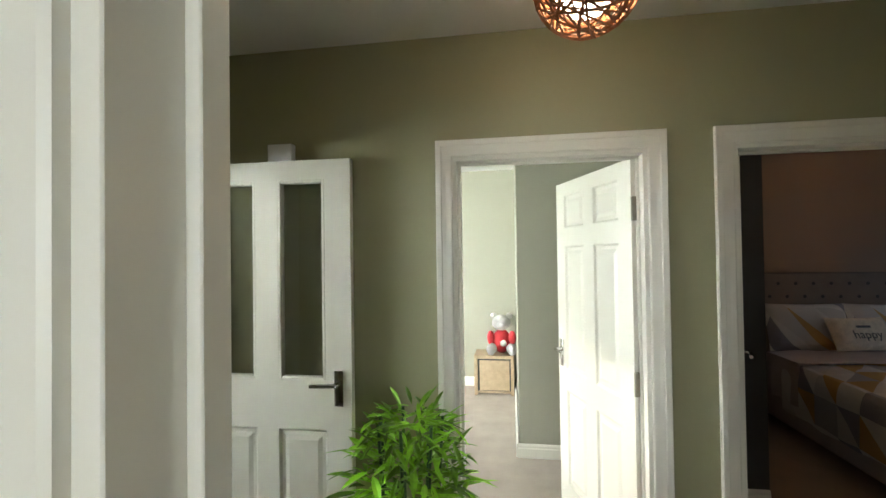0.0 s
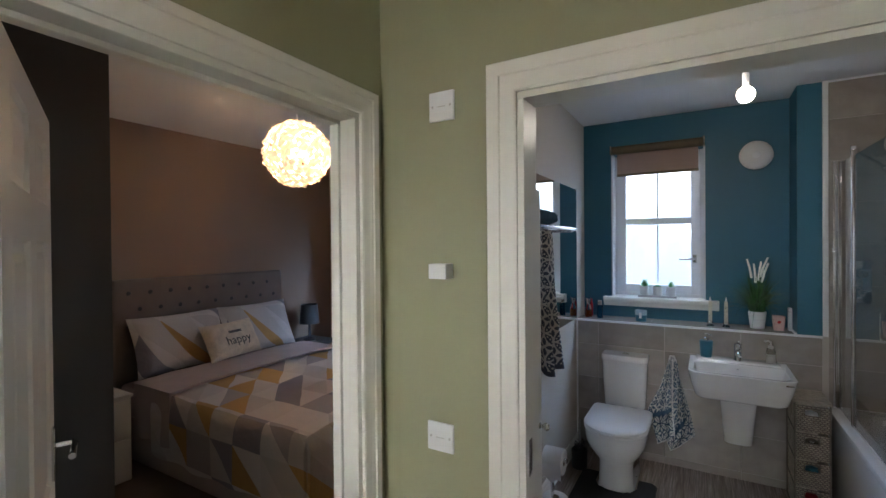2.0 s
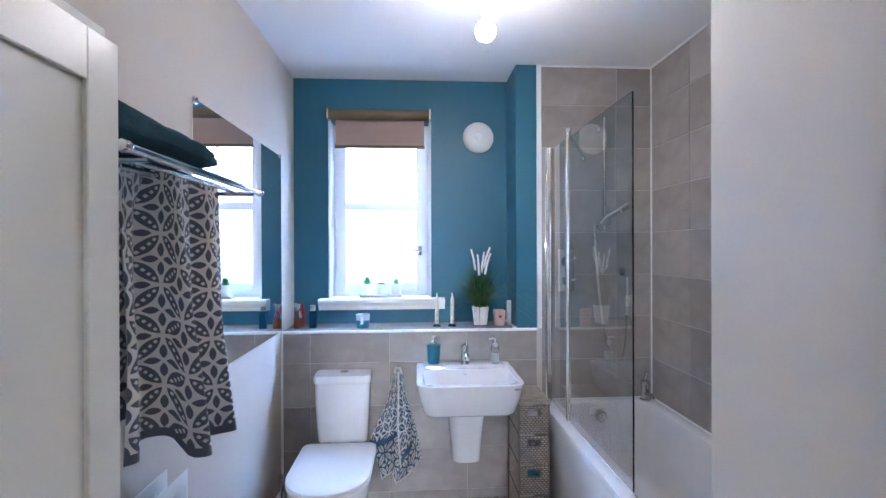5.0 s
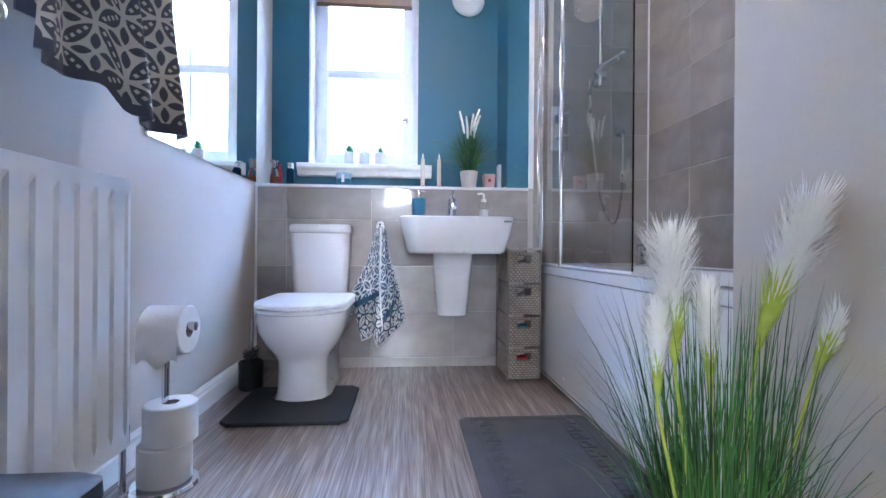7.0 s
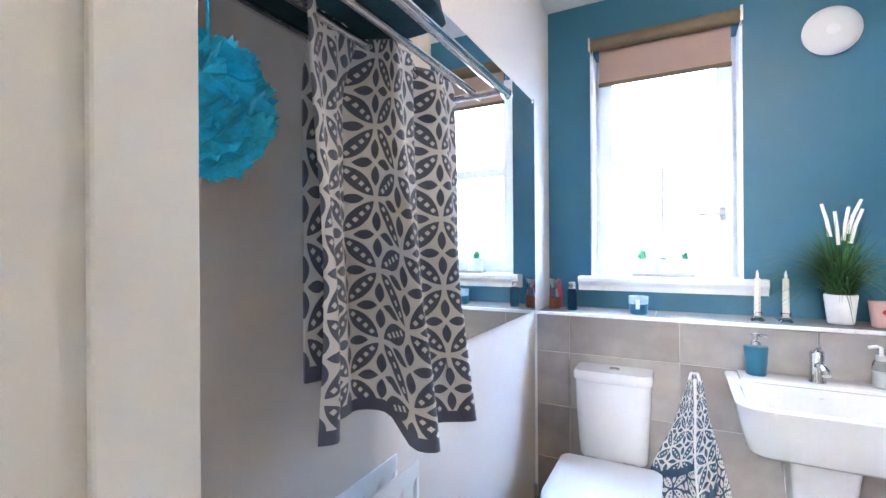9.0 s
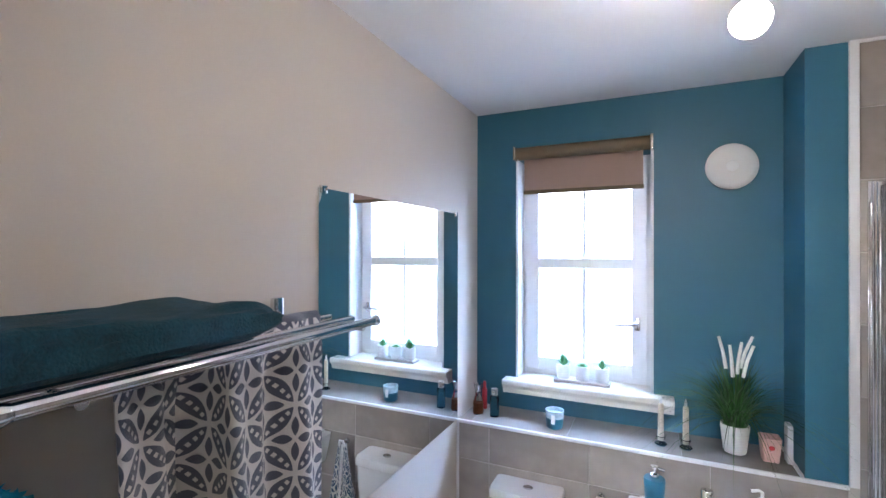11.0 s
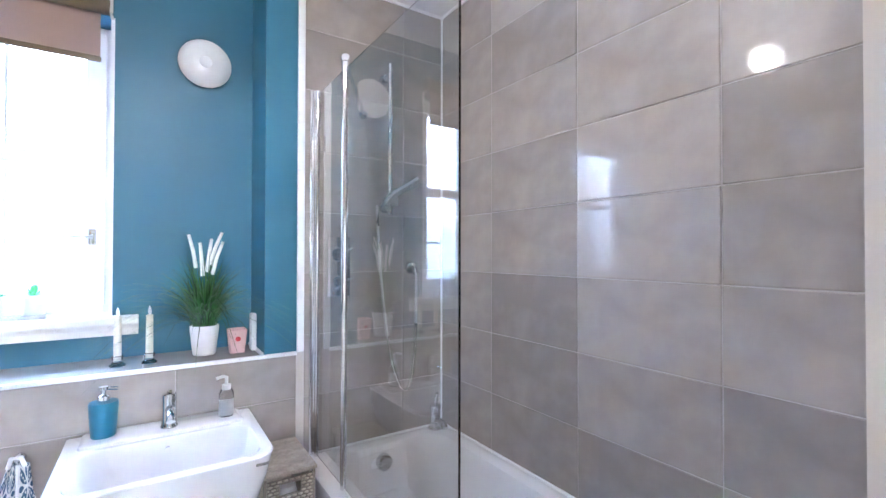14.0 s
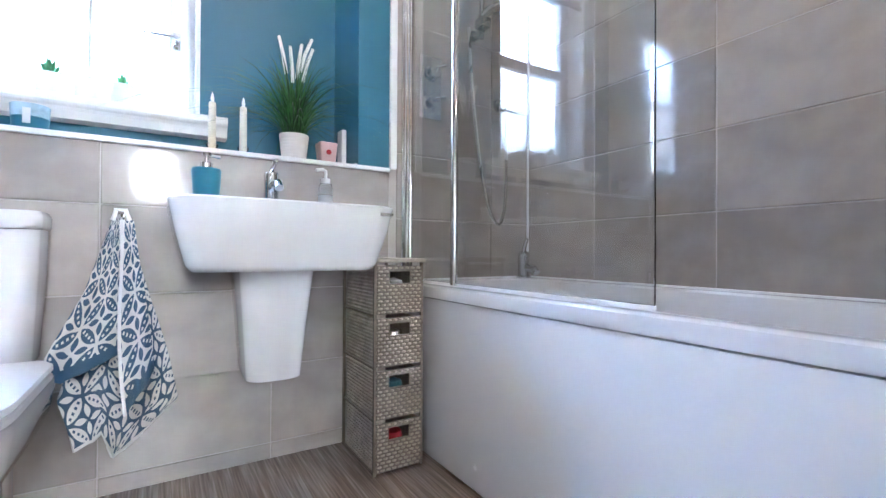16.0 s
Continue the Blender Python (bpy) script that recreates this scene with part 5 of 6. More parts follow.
def paper_stand():
    x, y = -1.318, 2.985
    s = thing("paper_stand", (x, y, 0), "chrome toilet paper stand with spare rolls", "paper holder")
    part("base", lathe(((0.08, 0.0), (0.082, 0.004), (0.078, 0.012), (0.0, 0.014)), (x, y, 0)), CHROME, s)
    part("pole", tube([(x, y, 0.012), (x, y, 0.42), (x, y, 0.425)], 0.009, 12), CHROME, s)
    part("arm", tube([(x, y, 0.418), (x + 0.065, y - 0.006, 0.418)], 0.0095, 12), CHROME, s)
    part("arm_end", lathe(((0.0, 0.016), (0.012, 0.014), (0.012, -0.002), (0.0, -0.004)), (x + 0.065, y - 0.006, 0.418), 16, axis="x"), CHROME, s)
    return x, y


def paper_roll(name, at, axis, label, tail=False):
    r = thing(name, at, label, "toilet roll", "toilet rolls")
    prof = ((0.021, -0.05), (0.06, -0.05), (0.0635, -0.047), (0.064, 0.0), (0.0635, 0.047), (0.06, 0.05), (0.021, 0.05), (0.021, -0.05))
    part("roll", lathe(prof, at, 36, axis=axis), PAPER, r)
    part("core", lathe(((0.0205, -0.0495), (0.0205, 0.0495), (0.019, 0.0495), (0.019, -0.0495), (0.0205, -0.0495)), at, 24, axis=axis), WICKER, r, "grey cardboard core")
    if tail:
        x, y, z = at
        part("loose_sheet", cloth(lambda u, v: Vector((x - 0.048 + 0.098 * u, y - 0.064 - 0.004 * math.sin(v * 3), z - 0.075 * (1 - v) + 0.012 * math.sin(u * 9) * (1 - v))), 8, 8, 0.1, 0.08, 0.0012), PAPER, r)


def toilet_brush():
    x, y = -1.375, 3.80
    b = thing("toilet_brush", (x, y, 0), "black toilet brush in a round grey holder", "toilet brush")
    part("holder", lathe(((0.046, 0.0), (0.05, 0.004), (0.052, 0.12), (0.048, 0.124), (0.046, 0.118), (0.044, 0.01)), (x, y, 0)), BLACK, b)
    part("handle", tube([(x, y, 0.02), (x, y, 0.33)], 0.008, 10), CHROME, b)
    bm = bmesh.new()
    for k in range(120):
        a, z = random.uniform(0, 6.28), random.uniform(0.11, 0.17)
        tube([(x, y, z - 0.01), (x + 0.035 * math.cos(a), y + 0.035 * math.sin(a), z + 0.015)], 0.0012, 4, bm, ends=False)
    part("bristles", bm, BLACK, b)


def pedal_bin():
    x0, x1, y0, y1 = -1.352, -1.13, 2.31, 2.465
    b = thing("pedal_bin", ((x0 + x1) / 2, (y0 + y1) / 2, 0), "black rectangular pedal bin by the radiator", "bin")
    C = lambda z, i: rounded((x0 + x1) / 2, (y0 + y1) / 2, z, x1 - x0 - 2 * i, y1 - y0 - 2 * i, 0.025, 6)
    part("body", loft([C(0.0, 0.004), C(0.01, 0.0), C(0.25, 0.0), C(0.255, 0.004)]), BLACK, b)
    part("lid", loft([C(0.257, 0.002), C(0.26, -0.002), C(0.285, -0.001), C(0.296, 0.012)]), BLACK, b)
    part("badge", lathe(((0.0, -0.003), (0.016, -0.003), (0.017, 0.0)), (x1 - 0.05, y0, 0.16), 24, axis="y", squash=1.4), CHROME, b, "oval silver badge")


def mat_rug(name, x0, x1, y0, y1, material, label, notch=None, keyed=False):
    m = thing(name, ((x0 + x1) / 2, (y0 + y1) / 2, 0), label, "bath mat")
    cx, cy, w, d = (x0 + x1) / 2, (y0 + y1) / 2, x1 - x0, y1 - y0
    if notch:
        nx0, nx1, ny = notch
        pts = [(x0 + 0.03, y0), (x1 - 0.03, y0), (x1, y0 + 0.03), (x1, y1 - 0.03), (x1 - 0.03, y1), (nx1, y1), (nx1, ny + 0.06), (nx1 - 0.03, ny), (nx0 + 0.03, ny), (nx0, ny + 0.06), (nx0, y1), (x0 + 0.03, y1), (x0, y1 - 0.03), (x0, y0 + 0.03)]
        sec = lambda z, s: [Vector((cx + (x - cx) * s, cy + (y - cy) * s, z)) for x, y in pts]
        part("pad", loft([sec(0.001, 0.99), sec(0.006, 1.0), sec(0.014, 0.985)]), material, m)
        return
    R = lambda z, i: rounded(cx, cy, z, w - 2 * i, d - 2 * i, 0.03, 5)
    part("pad", loft([R(0.001, 0.002), R(0.005, 0.0), R(0.010, 0.004), R(0.011, 0.01)]), material, m)
    if keyed:
        bm = bmesh.new()
        for x, s in ((x0 + 0.065, 1), (x1 - 0.065, -1)):
            y = y0 + 0.05
            while y < y1 - 0.09:
                for a, b in (((0, 0), (0.05, 0.008)), ((0.042, 0.008), (0.05, 0.045)), ((0.014, 0.037), (0.042, 0.045)), ((0.014, 0.018), (0.022, 0.037)), ((-0.02, 0), (-0.012, 0.06)), ((0, -0.0), (0.008, 0.01))):
                    xa, xb = sorted((x + s * a[0], x + s * b[0]))
                    box((xa, y + a[1], 0.009), (xb, y + b[1], 0.0155), bm=bm)
                y += 0.062
        for yy in (y0 + 0.03, y1 - 0.04):
            box((x0 + 0.04, yy, 0.009), (x1 - 0.04, yy + 0.008, 0.0155), bm=bm)
        part("key_border", bm, material, m, "raised key pattern")


bathtub(), bath_tap(), shower_screen(), shower_set(), toilet(), basin(), basin_tap()
dispenser("soap_dispenser", -0.632, 4.07, 0.779, "teal soap dispenser with chrome pump on the basin", TEALPLASTIC, False)
dispenser("soap_bottle", -0.295, 4.06, 0.779, "clear soap bottle with white pump on the basin", WHITE, True)
radiator(), tall_cabinet(), bark_basket(), mirror(), towel_rack(), folded_towel(), hanging_towel(), hand_towel(), basket_tower()
sx, sy = paper_stand()
paper_roll("toilet_roll", (sx, sy, 0.066), "z", "white spare toilet roll on the chrome stand")
paper_roll("toilet_roll", (sx + 0.012, sy + 0.004, 0.168), "z", "white spare toilet roll on the chrome stand")
paper_roll("toilet_roll", (sx + 0.012, sy - 0.004, 0.409), "x", "white toilet roll hung on the stand's arm", True)
toilet_brush(), pedal_bin()
mat_rug("pedestal_mat", -1.345, -0.895, 3.36, 3.78, MATBLACK, "charcoal pedestal mat round the toilet foot", notch=(-1.245, -1.0, 3.60))
mat_rug("bath_mat", -0.5, -0.03, 2.62, 3.385, MATGREY, "grey bath mat with raised key pattern beside the bathtub", keyed=True)


# ---- bathroom: lamp, fan, blind ----
def ceiling_pendant():
    x, y, z = -0.474, 3.22, 2.195
    p = thing("pendant_bulb", (x, y, H), "bare lit bulb hanging from a white ceiling pendant", "pendant lamp")
    part("rose", lathe(((0.0, -0.022), (0.03, -0.02), (0.036, -0.008), (0.038, 0.0)), (x, y, H - 0.001)), UPVC, p)
    part("cord", tube([(x, y, H - 0.02), (x, y, z + 0.09)], 0.003, 8), UPVC, p)
    part("holder", lathe(((0.008, 0.1), (0.014, 0.092), (0.013, 0.07), (0.013, 0.068), (0.013, 0.027), (0.0, 0.025)), (x, y, z)), UPVC, p)
    prof = [(0.0, -0.04)] + [(0.036 * math.sin(a), -0.004 - 0.036 * math.cos(a)) for a in (0.3 * k for k in range(1, 10))]
    b = part("bulb", lathe(prof, (x, y, z)), BULB, p, "glowing bulb")


def extractor_fan():
    x, z = -0.338, 2.096
    f = thing("extractor_fan", (x, YB - 0.001, z - 0.096), "round white extractor vent on the teal wall", "vent")
    part("rim", lathe(((0.0, -0.006), (0.082, -0.006), (0.088, 0.0)), (x, YB - 0.001, z), 40, axis="y"), UPVC, f)
    part("cover", lathe(((0.0, -0.034), (0.04, -0.033), (0.075, -0.026), (0.092, -0.017), (0.096, -0.011), (0.09, -0.009), (0.0, -0.01)), (x, YB - 0.001, z), 44, axis="y"), WHITE, f, "domed white cover")
    part("spindle", lathe(((0.0, -0.036), (0.02, -0.0355), (0.023, -0.0335)), (x, YB - 0.001, z), 24, axis="y"), UPVC, f)


def roller_blind():
    x0, x1 = -1.262, -0.634
    b = thing("roller_blind", (-0.948, YB - 0.03, 2.03), "bronze and taupe roller blind drawn partly down", "blind")
    y = YB - 0.034
    part("roll", tube([(x0 + 0.012, y, 2.222), (x1 - 0.012, y, 2.222)], 0.031, 24), BLINDROLL, b, "bronze fabric roll")
    for x in (x0, x1 - 0.012):
        part("bracket", box((x, y - 0.026, 2.19), (x + 0.012, YB - 0.001, 2.256), 0.003), NICKEL, b)
    part("fabric", box((x0 + 0.045, y + 0.025, 2.04), (x1 - 0.04, y + 0.0265, 2.225)), BLINDCLOTH, b, "taupe blind fabric", smooth=False)
    part("bottom_bar", box((x0 + 0.042, y + 0.018, 2.024), (x1 - 0.037, y + 0.0325, 2.043), 0.004), BLINDROLL, b)
    part("chain", tube([(x0 + 0.02, y - 0.01, 2.2), (x0 + 0.02, y + 0.02, 1.4)], 0.0016, 6), UPVC, b)


ceiling_pendant(), extractor_fan(), roller_blind()


# ---- plants ----
def blades(n, at, low, high, lean, width, spread, bm=None, droop=0.3, segs=5):
    own = bm or bmesh.new()
    x, y, z = at
    for k in range(n):
        a, r = random.uniform(0, 6.283), spread * math.sqrt(random.random())
        px, py = x + r * math.cos(a), y + r * math.sin(a)
        h, l = random.uniform(low, high), abs(random.gauss(0, lean)) + 0.01
        b = a + random.uniform(-0.7, 0.7)
        wv = Vector((-math.sin(b), math.cos(b), 0)).lerp(Vector((math.cos(b), math.sin(b), 0)), random.uniform(-0.5, 0.5)).normalized() * width * random.uniform(0.6, 1.2)
        prev = None
        for s in range(segs + 1):
            f = s / segs
            out = l * f ** 1.8
            c = Vector((px + out * math.cos(b), py + out * math.sin(b), z + h * f - droop * l * f ** 3))
            w = wv * (1 - f ** 2) + wv * 0.06
            pair = (own.verts.new(c - w), own.verts.new(c + w))
            if prev:
                own.faces.new((prev[0], prev[1], pair[1], pair[0]))
            prev = pair
    return own


def plume(foot, tip, r, parent):
    """A feathery seed head that opens from a pointed lime base into a cream brush, bent towards its tip."""
    a, b = Vector(foot), Vector(tip)
    axis = lambda f: a.lerp(b, f) + Vector((-(b.x - a.x), 0, 0)) * 0.35 * f * (1 - f)
    head, base = bmesh.new(), bmesh.new()
    size = (b - a).length
    for k in range(2300):
        f = random.random() ** 0.85 * 0.86
        o, way = axis(f), (axis(min(1, f + 0.08)) - axis(f)).normalized()
        side = way.orthogonal().normalized()
        side = Matrix.Rotation(random.uniform(0, 6.283), 3, way) @ side
        spread = r * (0.16 + 0.84 * min(1.0, f / 0.6)) * random.uniform(0.25, 1.0)
        end = o + way * size * random.uniform(0.12, 0.24) + side * spread + Vector((0, 0, 0.008 * random.random()))
        mid = o.lerp(end, 0.5) + side * spread * 0.16
        w = way.cross(side) * 0.0009
        bm = base if f + random.uniform(-0.1, 0.1) < 0.3 else head
        q = [bm.verts.new(v) for v in (o - w, o + w, mid + w, mid - w, end)]
        bm.faces.new(q[:4]), bm.faces.new((q[3], q[2], q[4]))
    part("plume", head, PLUME, parent, "feathery cream plume", smooth=False)
    part("plume_base", base, PLUMEGREEN, parent, "lime green plume base", smooth=False)
    ground = Vector((a.x * 0.35 + parent.location.x * 0.65, a.y * 0.35 + parent.location.y * 0.65, 0.14))
    part("stem", tube([ground, ground.lerp(a, 0.5) + Vector((0, 0, 0.02)), a, axis(0.5)], 0.0022, 6), PLUMEGREEN, parent)


def floor_grass():
    x, y = -0.285, 2.31
    g = thing("pampas_plant", (x, y, 0), "potted artificial grass with cream pampas plumes", "plant")
    part("pot", lathe(((0.06, 0.0), (0.065, 0.005), (0.085, 0.15), (0.088, 0.16), (0.08, 0.16), (0.074, 0.14), (0.0, 0.138)), (x, y, 0)), POTWHITE, g, "white plant pot")
    bm = blades(420, (x, y, 0.13), 0.24, 0.5, 0.07, 0.0016, 0.075, droop=0.5)
    blades(150, (x, y, 0.13), 0.2, 0.42, 0.12, 0.0016, 0.07, bm, droop=0.5)
    for v in bm.verts:
        v.co.y = min(v.co.y, NIBY - 0.006)
    tagged(part("foliage", bm, LIMEGRASS, g, "thin green blades"), kind="stuff")
    for foot, tip, r in (((-0.358, 2.29, 0.475), (-0.370, 2.29, 0.655), 0.044), ((-0.318, 2.28, 0.44), (-0.330, 2.275, 0.585), 0.022), ((-0.243, 2.30, 0.49), (-0.150, 2.30, 0.70), 0.045),
                         ((-0.185, 2.28, 0.46), (-0.125, 2.275, 0.575), 0.028), ((-0.398, 2.26, 0.44), (-0.405, 2.25, 0.565), 0.02)):
        plume(foot, tip, r, g)


def ledge_grass():
    x, y, z = -0.344, 4.275, LEDGE
    g = thing("grass_plant", (x, y, z), "artificial grass with white spikes in a white pot", "plant")
    part("pot", lathe([(0.036, 0.0), (0.038, 0.003)] + [(0.039 + 0.011 * k / 27 + (0.0011 if k % 3 == 1 else 0.0), 0.006 + 0.098 * k / 27) for k in range(28)] + [(0.05, 0.108), (0.049, 0.11), (0.046, 0.11), (0.044, 0.095), (0.0, 0.094)], (x, y, z)), POTWHITE, g, "white ribbed pot")
    bm = blades(520, (x, y, z + 0.09), 0.16, 0.35, 0.22, 0.002, 0.034, droop=0.6)
    for v in bm.verts:
        v.co.y = min(v.co.y, YB - 0.004)
    tagged(part("foliage", bm, GRASS, g, "thin dark green blades"), kind="stuff")
    for dx, h, lx in ((-0.03, 0.44, -0.05), (-0.008, 0.41, -0.02), (0.006, 0.425, 0.03), (0.016, 0.45, 0.08), (0.024, 0.415, 0.07)):
        p0, p1 = (x + dx * 0.3, y, z + 0.1), (x + dx, y - 0.012 - 0.3 * dx, z + h - 0.115)
        part("stalk", tube([p0, p1], 0.0012, 5), GRASS, g)
        part("spike", tube([p1, (p1[0] + lx * 0.2, p1[1], z + h - 0.05), (p1[0] + lx * 0.5, p1[1], z + h + 0.01)], 0.0072, 8, taper=0.75), PLUME, g, "white flower spike")


def succulent(x, kind):
    y, z = 4.435, WZ0 + 0.015
    s = thing("succulent", (x, y, z), {"a": "green rosette succulent in a marbled white pot", "b": "low green succulent in a white pot", "c": "pale green succulent in a marbled white pot"}[kind], "plant", "succulents on the tray")
    part("pot", lathe(((0.029, 0.0), (0.031, 0.003), (0.033, 0.068), (0.03, 0.068), (0.029, 0.058), (0.0, 0.058)), (x, y, z), 24), POTWHITE, s, "white pot with grey veins")
    bm = bmesh.new()
    n, h, out = {"a": (30, 0.07, 0.038), "b": (34, 0.022, 0.03), "c": (20, 0.055, 0.03)}[kind]
    for k in range(n):
        a, f = k * 2.4, (k + 1) / n
        o = Vector((x, y, z + 0.058))
        d = Vector((math.cos(a) * out * (1.1 - 0.7 * f), math.sin(a) * out * (1.1 - 0.7 * f), h * (0.35 + 0.65 * f)))
        s2 = Vector((-math.sin(a), math.cos(a), 0)) * 0.006
        up = Vector((0, 0, 0.004))
        m = o + d * 0.55
        v = [bm.verts.new(q) for q in (o, m - s2, o + d, m + s2, m + up + d * 0.05)]
        for i, j in ((0, 1), (1, 2), (2, 3), (3, 0)):
            bm.faces.new((v[i], v[j], v[4]))
    part("leaves", bm, SUCCULENT, s, smooth=False)


floor_grass(), ledge_grass()
whole("tray", box((-1.075, 4.40, WZ0 + 0.0015), (-0.815, 4.47, WZ0 + 0.015), 0.003), surface("grey_tray", (0.42, 0.4, 0.39), 0.5, vary=0.08), "narrow grey tray on the window board", "tray")
succulent(-1.033, "a"), succulent(-0.943, "b"), succulent(-0.853, "c")


# ---- bathroom: small things on the ledge ----
def candlestick(x):
    y, z = 4.225, LEDGE
    c = thing("candlestick", (x, y, z), "ivory taper candle in a small glass holder", "candle", "candlesticks")
    part("holder", lathe(((0.022, 0.0), (0.024, 0.004), (0.012, 0.016), (0.018, 0.034), (0.015, 0.036), (0.01, 0.02), (0.0, 0.018)), (x, y, z), 20), GLASS, c, "clear glass holder")
    part("candle", lathe(((0.0105, 0.019), (0.0115, 0.03), (0.0105, 0.165), (0.007, 0.168), (0.0, 0.168)), (x, y, z), 16), WAX, c)
    part("flame_tip", lathe(((0.004, 0.168), (0.0055, 0.178), (0.0035, 0.19), (0.0, 0.2)), (x, y, z), 12), UPVC, c, "white plastic flame")


candlestick(-0.607), candlestick(-0.517)
bt = thing("reed_bottle", (-1.405, 4.24, LEDGE), "clear waisted glass bottle with amber oil", "bottle")
part("glass", lathe(((0.024, 0.0), (0.026, 0.003), (0.024, 0.06), (0.015, 0.09), (0.014, 0.1), (0.024, 0.145), (0.022, 0.145), (0.012, 0.1), (0.0, 0.095)), (-1.405, 4.24, LEDGE), 24), GLASS, bt)
part("oil", lathe(((0.0, 0.004), (0.021, 0.005), (0.02, 0.055), (0.0, 0.055)), (-1.405, 4.24, LEDGE), 20), surface("amber_oil", (0.25, 0.08, 0.03), 0.2), bt, "amber oil")
part("cap", lathe(((0.01, 0.1), (0.012, 0.11), (0.018, 0.14), (0.0, 0.15)), (-1.405, 4.24, LEDGE), 20), CHROME, bt)
whole("red_bottle", lathe(((0.012, 0), (0.013, 0.09), (0.007, 0.11), (0.007, 0.135), (0.0, 0.137)), (-1.40, 4.32, LEDGE), 16), PLUSHRED, "slim red bottle behind the glass bottle", "bottle")
bb = thing("blue_bottle", (-1.322, 4.24, LEDGE), "blue glass bottle with a silver cap", "bottle")
part("glass", lathe(((0.021, 0.0), (0.022, 0.003), (0.022, 0.09), (0.016, 0.1), (0.0, 0.1)), (-1.322, 4.24, LEDGE), 24), BLUEGLASS, bb)
part("cap", lathe(((0.015, 0.1), (0.015, 0.13), (0.0, 0.131)), (-1.322, 4.24, LEDGE), 20), STEEL, bb, "silver cap")
cd = thing("candle_jar", (-1.035, 4.225, LEDGE), "blue and white glass candle jar", "candle")
part("jar", lathe(((0.033, 0.0), (0.036, 0.004), (0.039, 0.045), (0.0, 0.045)), (-1.035, 4.225, LEDGE), 28), TEALPLASTIC, cd, "dark blue jar base")
part("upper_jar", lathe(((0.039, 0.046), (0.041, 0.078), (0.039, 0.078), (0.037, 0.06), (0.0, 0.06)), (-1.035, 4.225, LEDGE), 28), surface("pale_blue_glaze", (0.45, 0.6, 0.68), 0.2, vary=0.3, large=25), cd, "pale blue jar rim")
part("label", box((-1.043, 4.1835, LEDGE + 0.025), (-1.027, 4.186, LEDGE + 0.065), 0.001), UPVC, cd, "small white paper label")
tl = thing("pink_holder", (-0.235, 4.25, LEDGE), "pink square tealight holder with a heart", "candle holder")
part("cup", loft([rounded(-0.235, 4.25, LEDGE + z, w, w, 0.006, 3) for z, w in ((0.0, 0.05), (0.04, 0.058), (0.088, 0.066), (0.09, 0.062), (0.05, 0.05))]), PINK, tl)
part("heart", lathe(((0.0, -0.002), (0.008, -0.0015), (0.0095, 0.0)), (-0.235, 4.2197, LEDGE + 0.055), 16, axis="y"), PLUSHRED, tl, "small red heart")
whole("white_card", box((-0.186, 4.225, LEDGE + 0.003), (-0.168, 4.275, LEDGE + 0.145), 0.003), UPVC, "white plastic device leaning by the pier", "device")
wb = thing("white_bottle", (0.03, 2.489, 0.545), "white rounded bath bottle on the tub rim", "bottle")
part("body", lathe(((0.028, 0.0), (0.032, 0.004), (0.034, 0.06), (0.03, 0.1), (0.016, 0.122), (0.0, 0.123)), (0.03, 2.489, 0.546), 24), WHITE, wb)
part("cap", lathe(((0.015, 0.123), (0.015, 0.148), (0.0, 0.15)), (0.03, 2.489, 0.546), 18), WHITE, wb)
br = thing("bath_pot", (0.40, 2.52, 0.545), "terracotta and taupe beaker on the bathtub corner", "pot")
part("cup", lathe(((0.03, 0.0), (0.034, 0.004), (0.045, 0.085)), (0.46, 2.57, 0.548), 24), surface("taupe_glaze", (0.3, 0.25, 0.22), 0.4), br)
part("rim_band", lathe(((0.045, 0.085), (0.05, 0.115), (0.047, 0.115), (0.04, 0.06), (0.0, 0.02)), (0.46, 2.57, 0.548), 24), TERRACOTTA, br, "terracotta band")
puff = bmesh.new()
for k in range(260):
    a, b = random.uniform(0, 6.283), random.uniform(-1.4, 1.4)
    c = Vector((-1.335 + 0.055 * math.cos(a) * math.cos(b), 2.42 + 0.055 * math.sin(a) * math.cos(b), 1.40 + 0.062 * math.sin(b)))
    t1 = Vector((random.gauss(0, 1), random.gauss(0, 1), random.gauss(0, 1))).normalized() * 0.02
    t2 = t1.orthogonal().normalized() * 0.012
    puff.faces.new([puff.verts.new(c + q) for q in (-t1 - t2, t1 - t2, t1 * 0.7 + t2 * 1.4, -t1 * 0.6 + t2)])
pf = thing("shower_puff", (-1.335, 2.42, 1.34), "bright cyan mesh shower puff hanging from the rack", "shower puff")
part("mesh", puff, CYAN, pf, smooth=False)
part("core", lathe([(0.0, -0.055)] + [(0.052 * math.sin(0.4 * k), -0.052 * math.cos(0.4 * k)) for k in range(1, 8)] + [(0.0, 0.055)], (-1.335, 2.42, 1.40), 20), CYAN, pf)
part("cord", tube([(-1.335, 2.42, 1.45), (-1.34, 2.42, 1.588)], 0.002, 6), CYAN, pf)


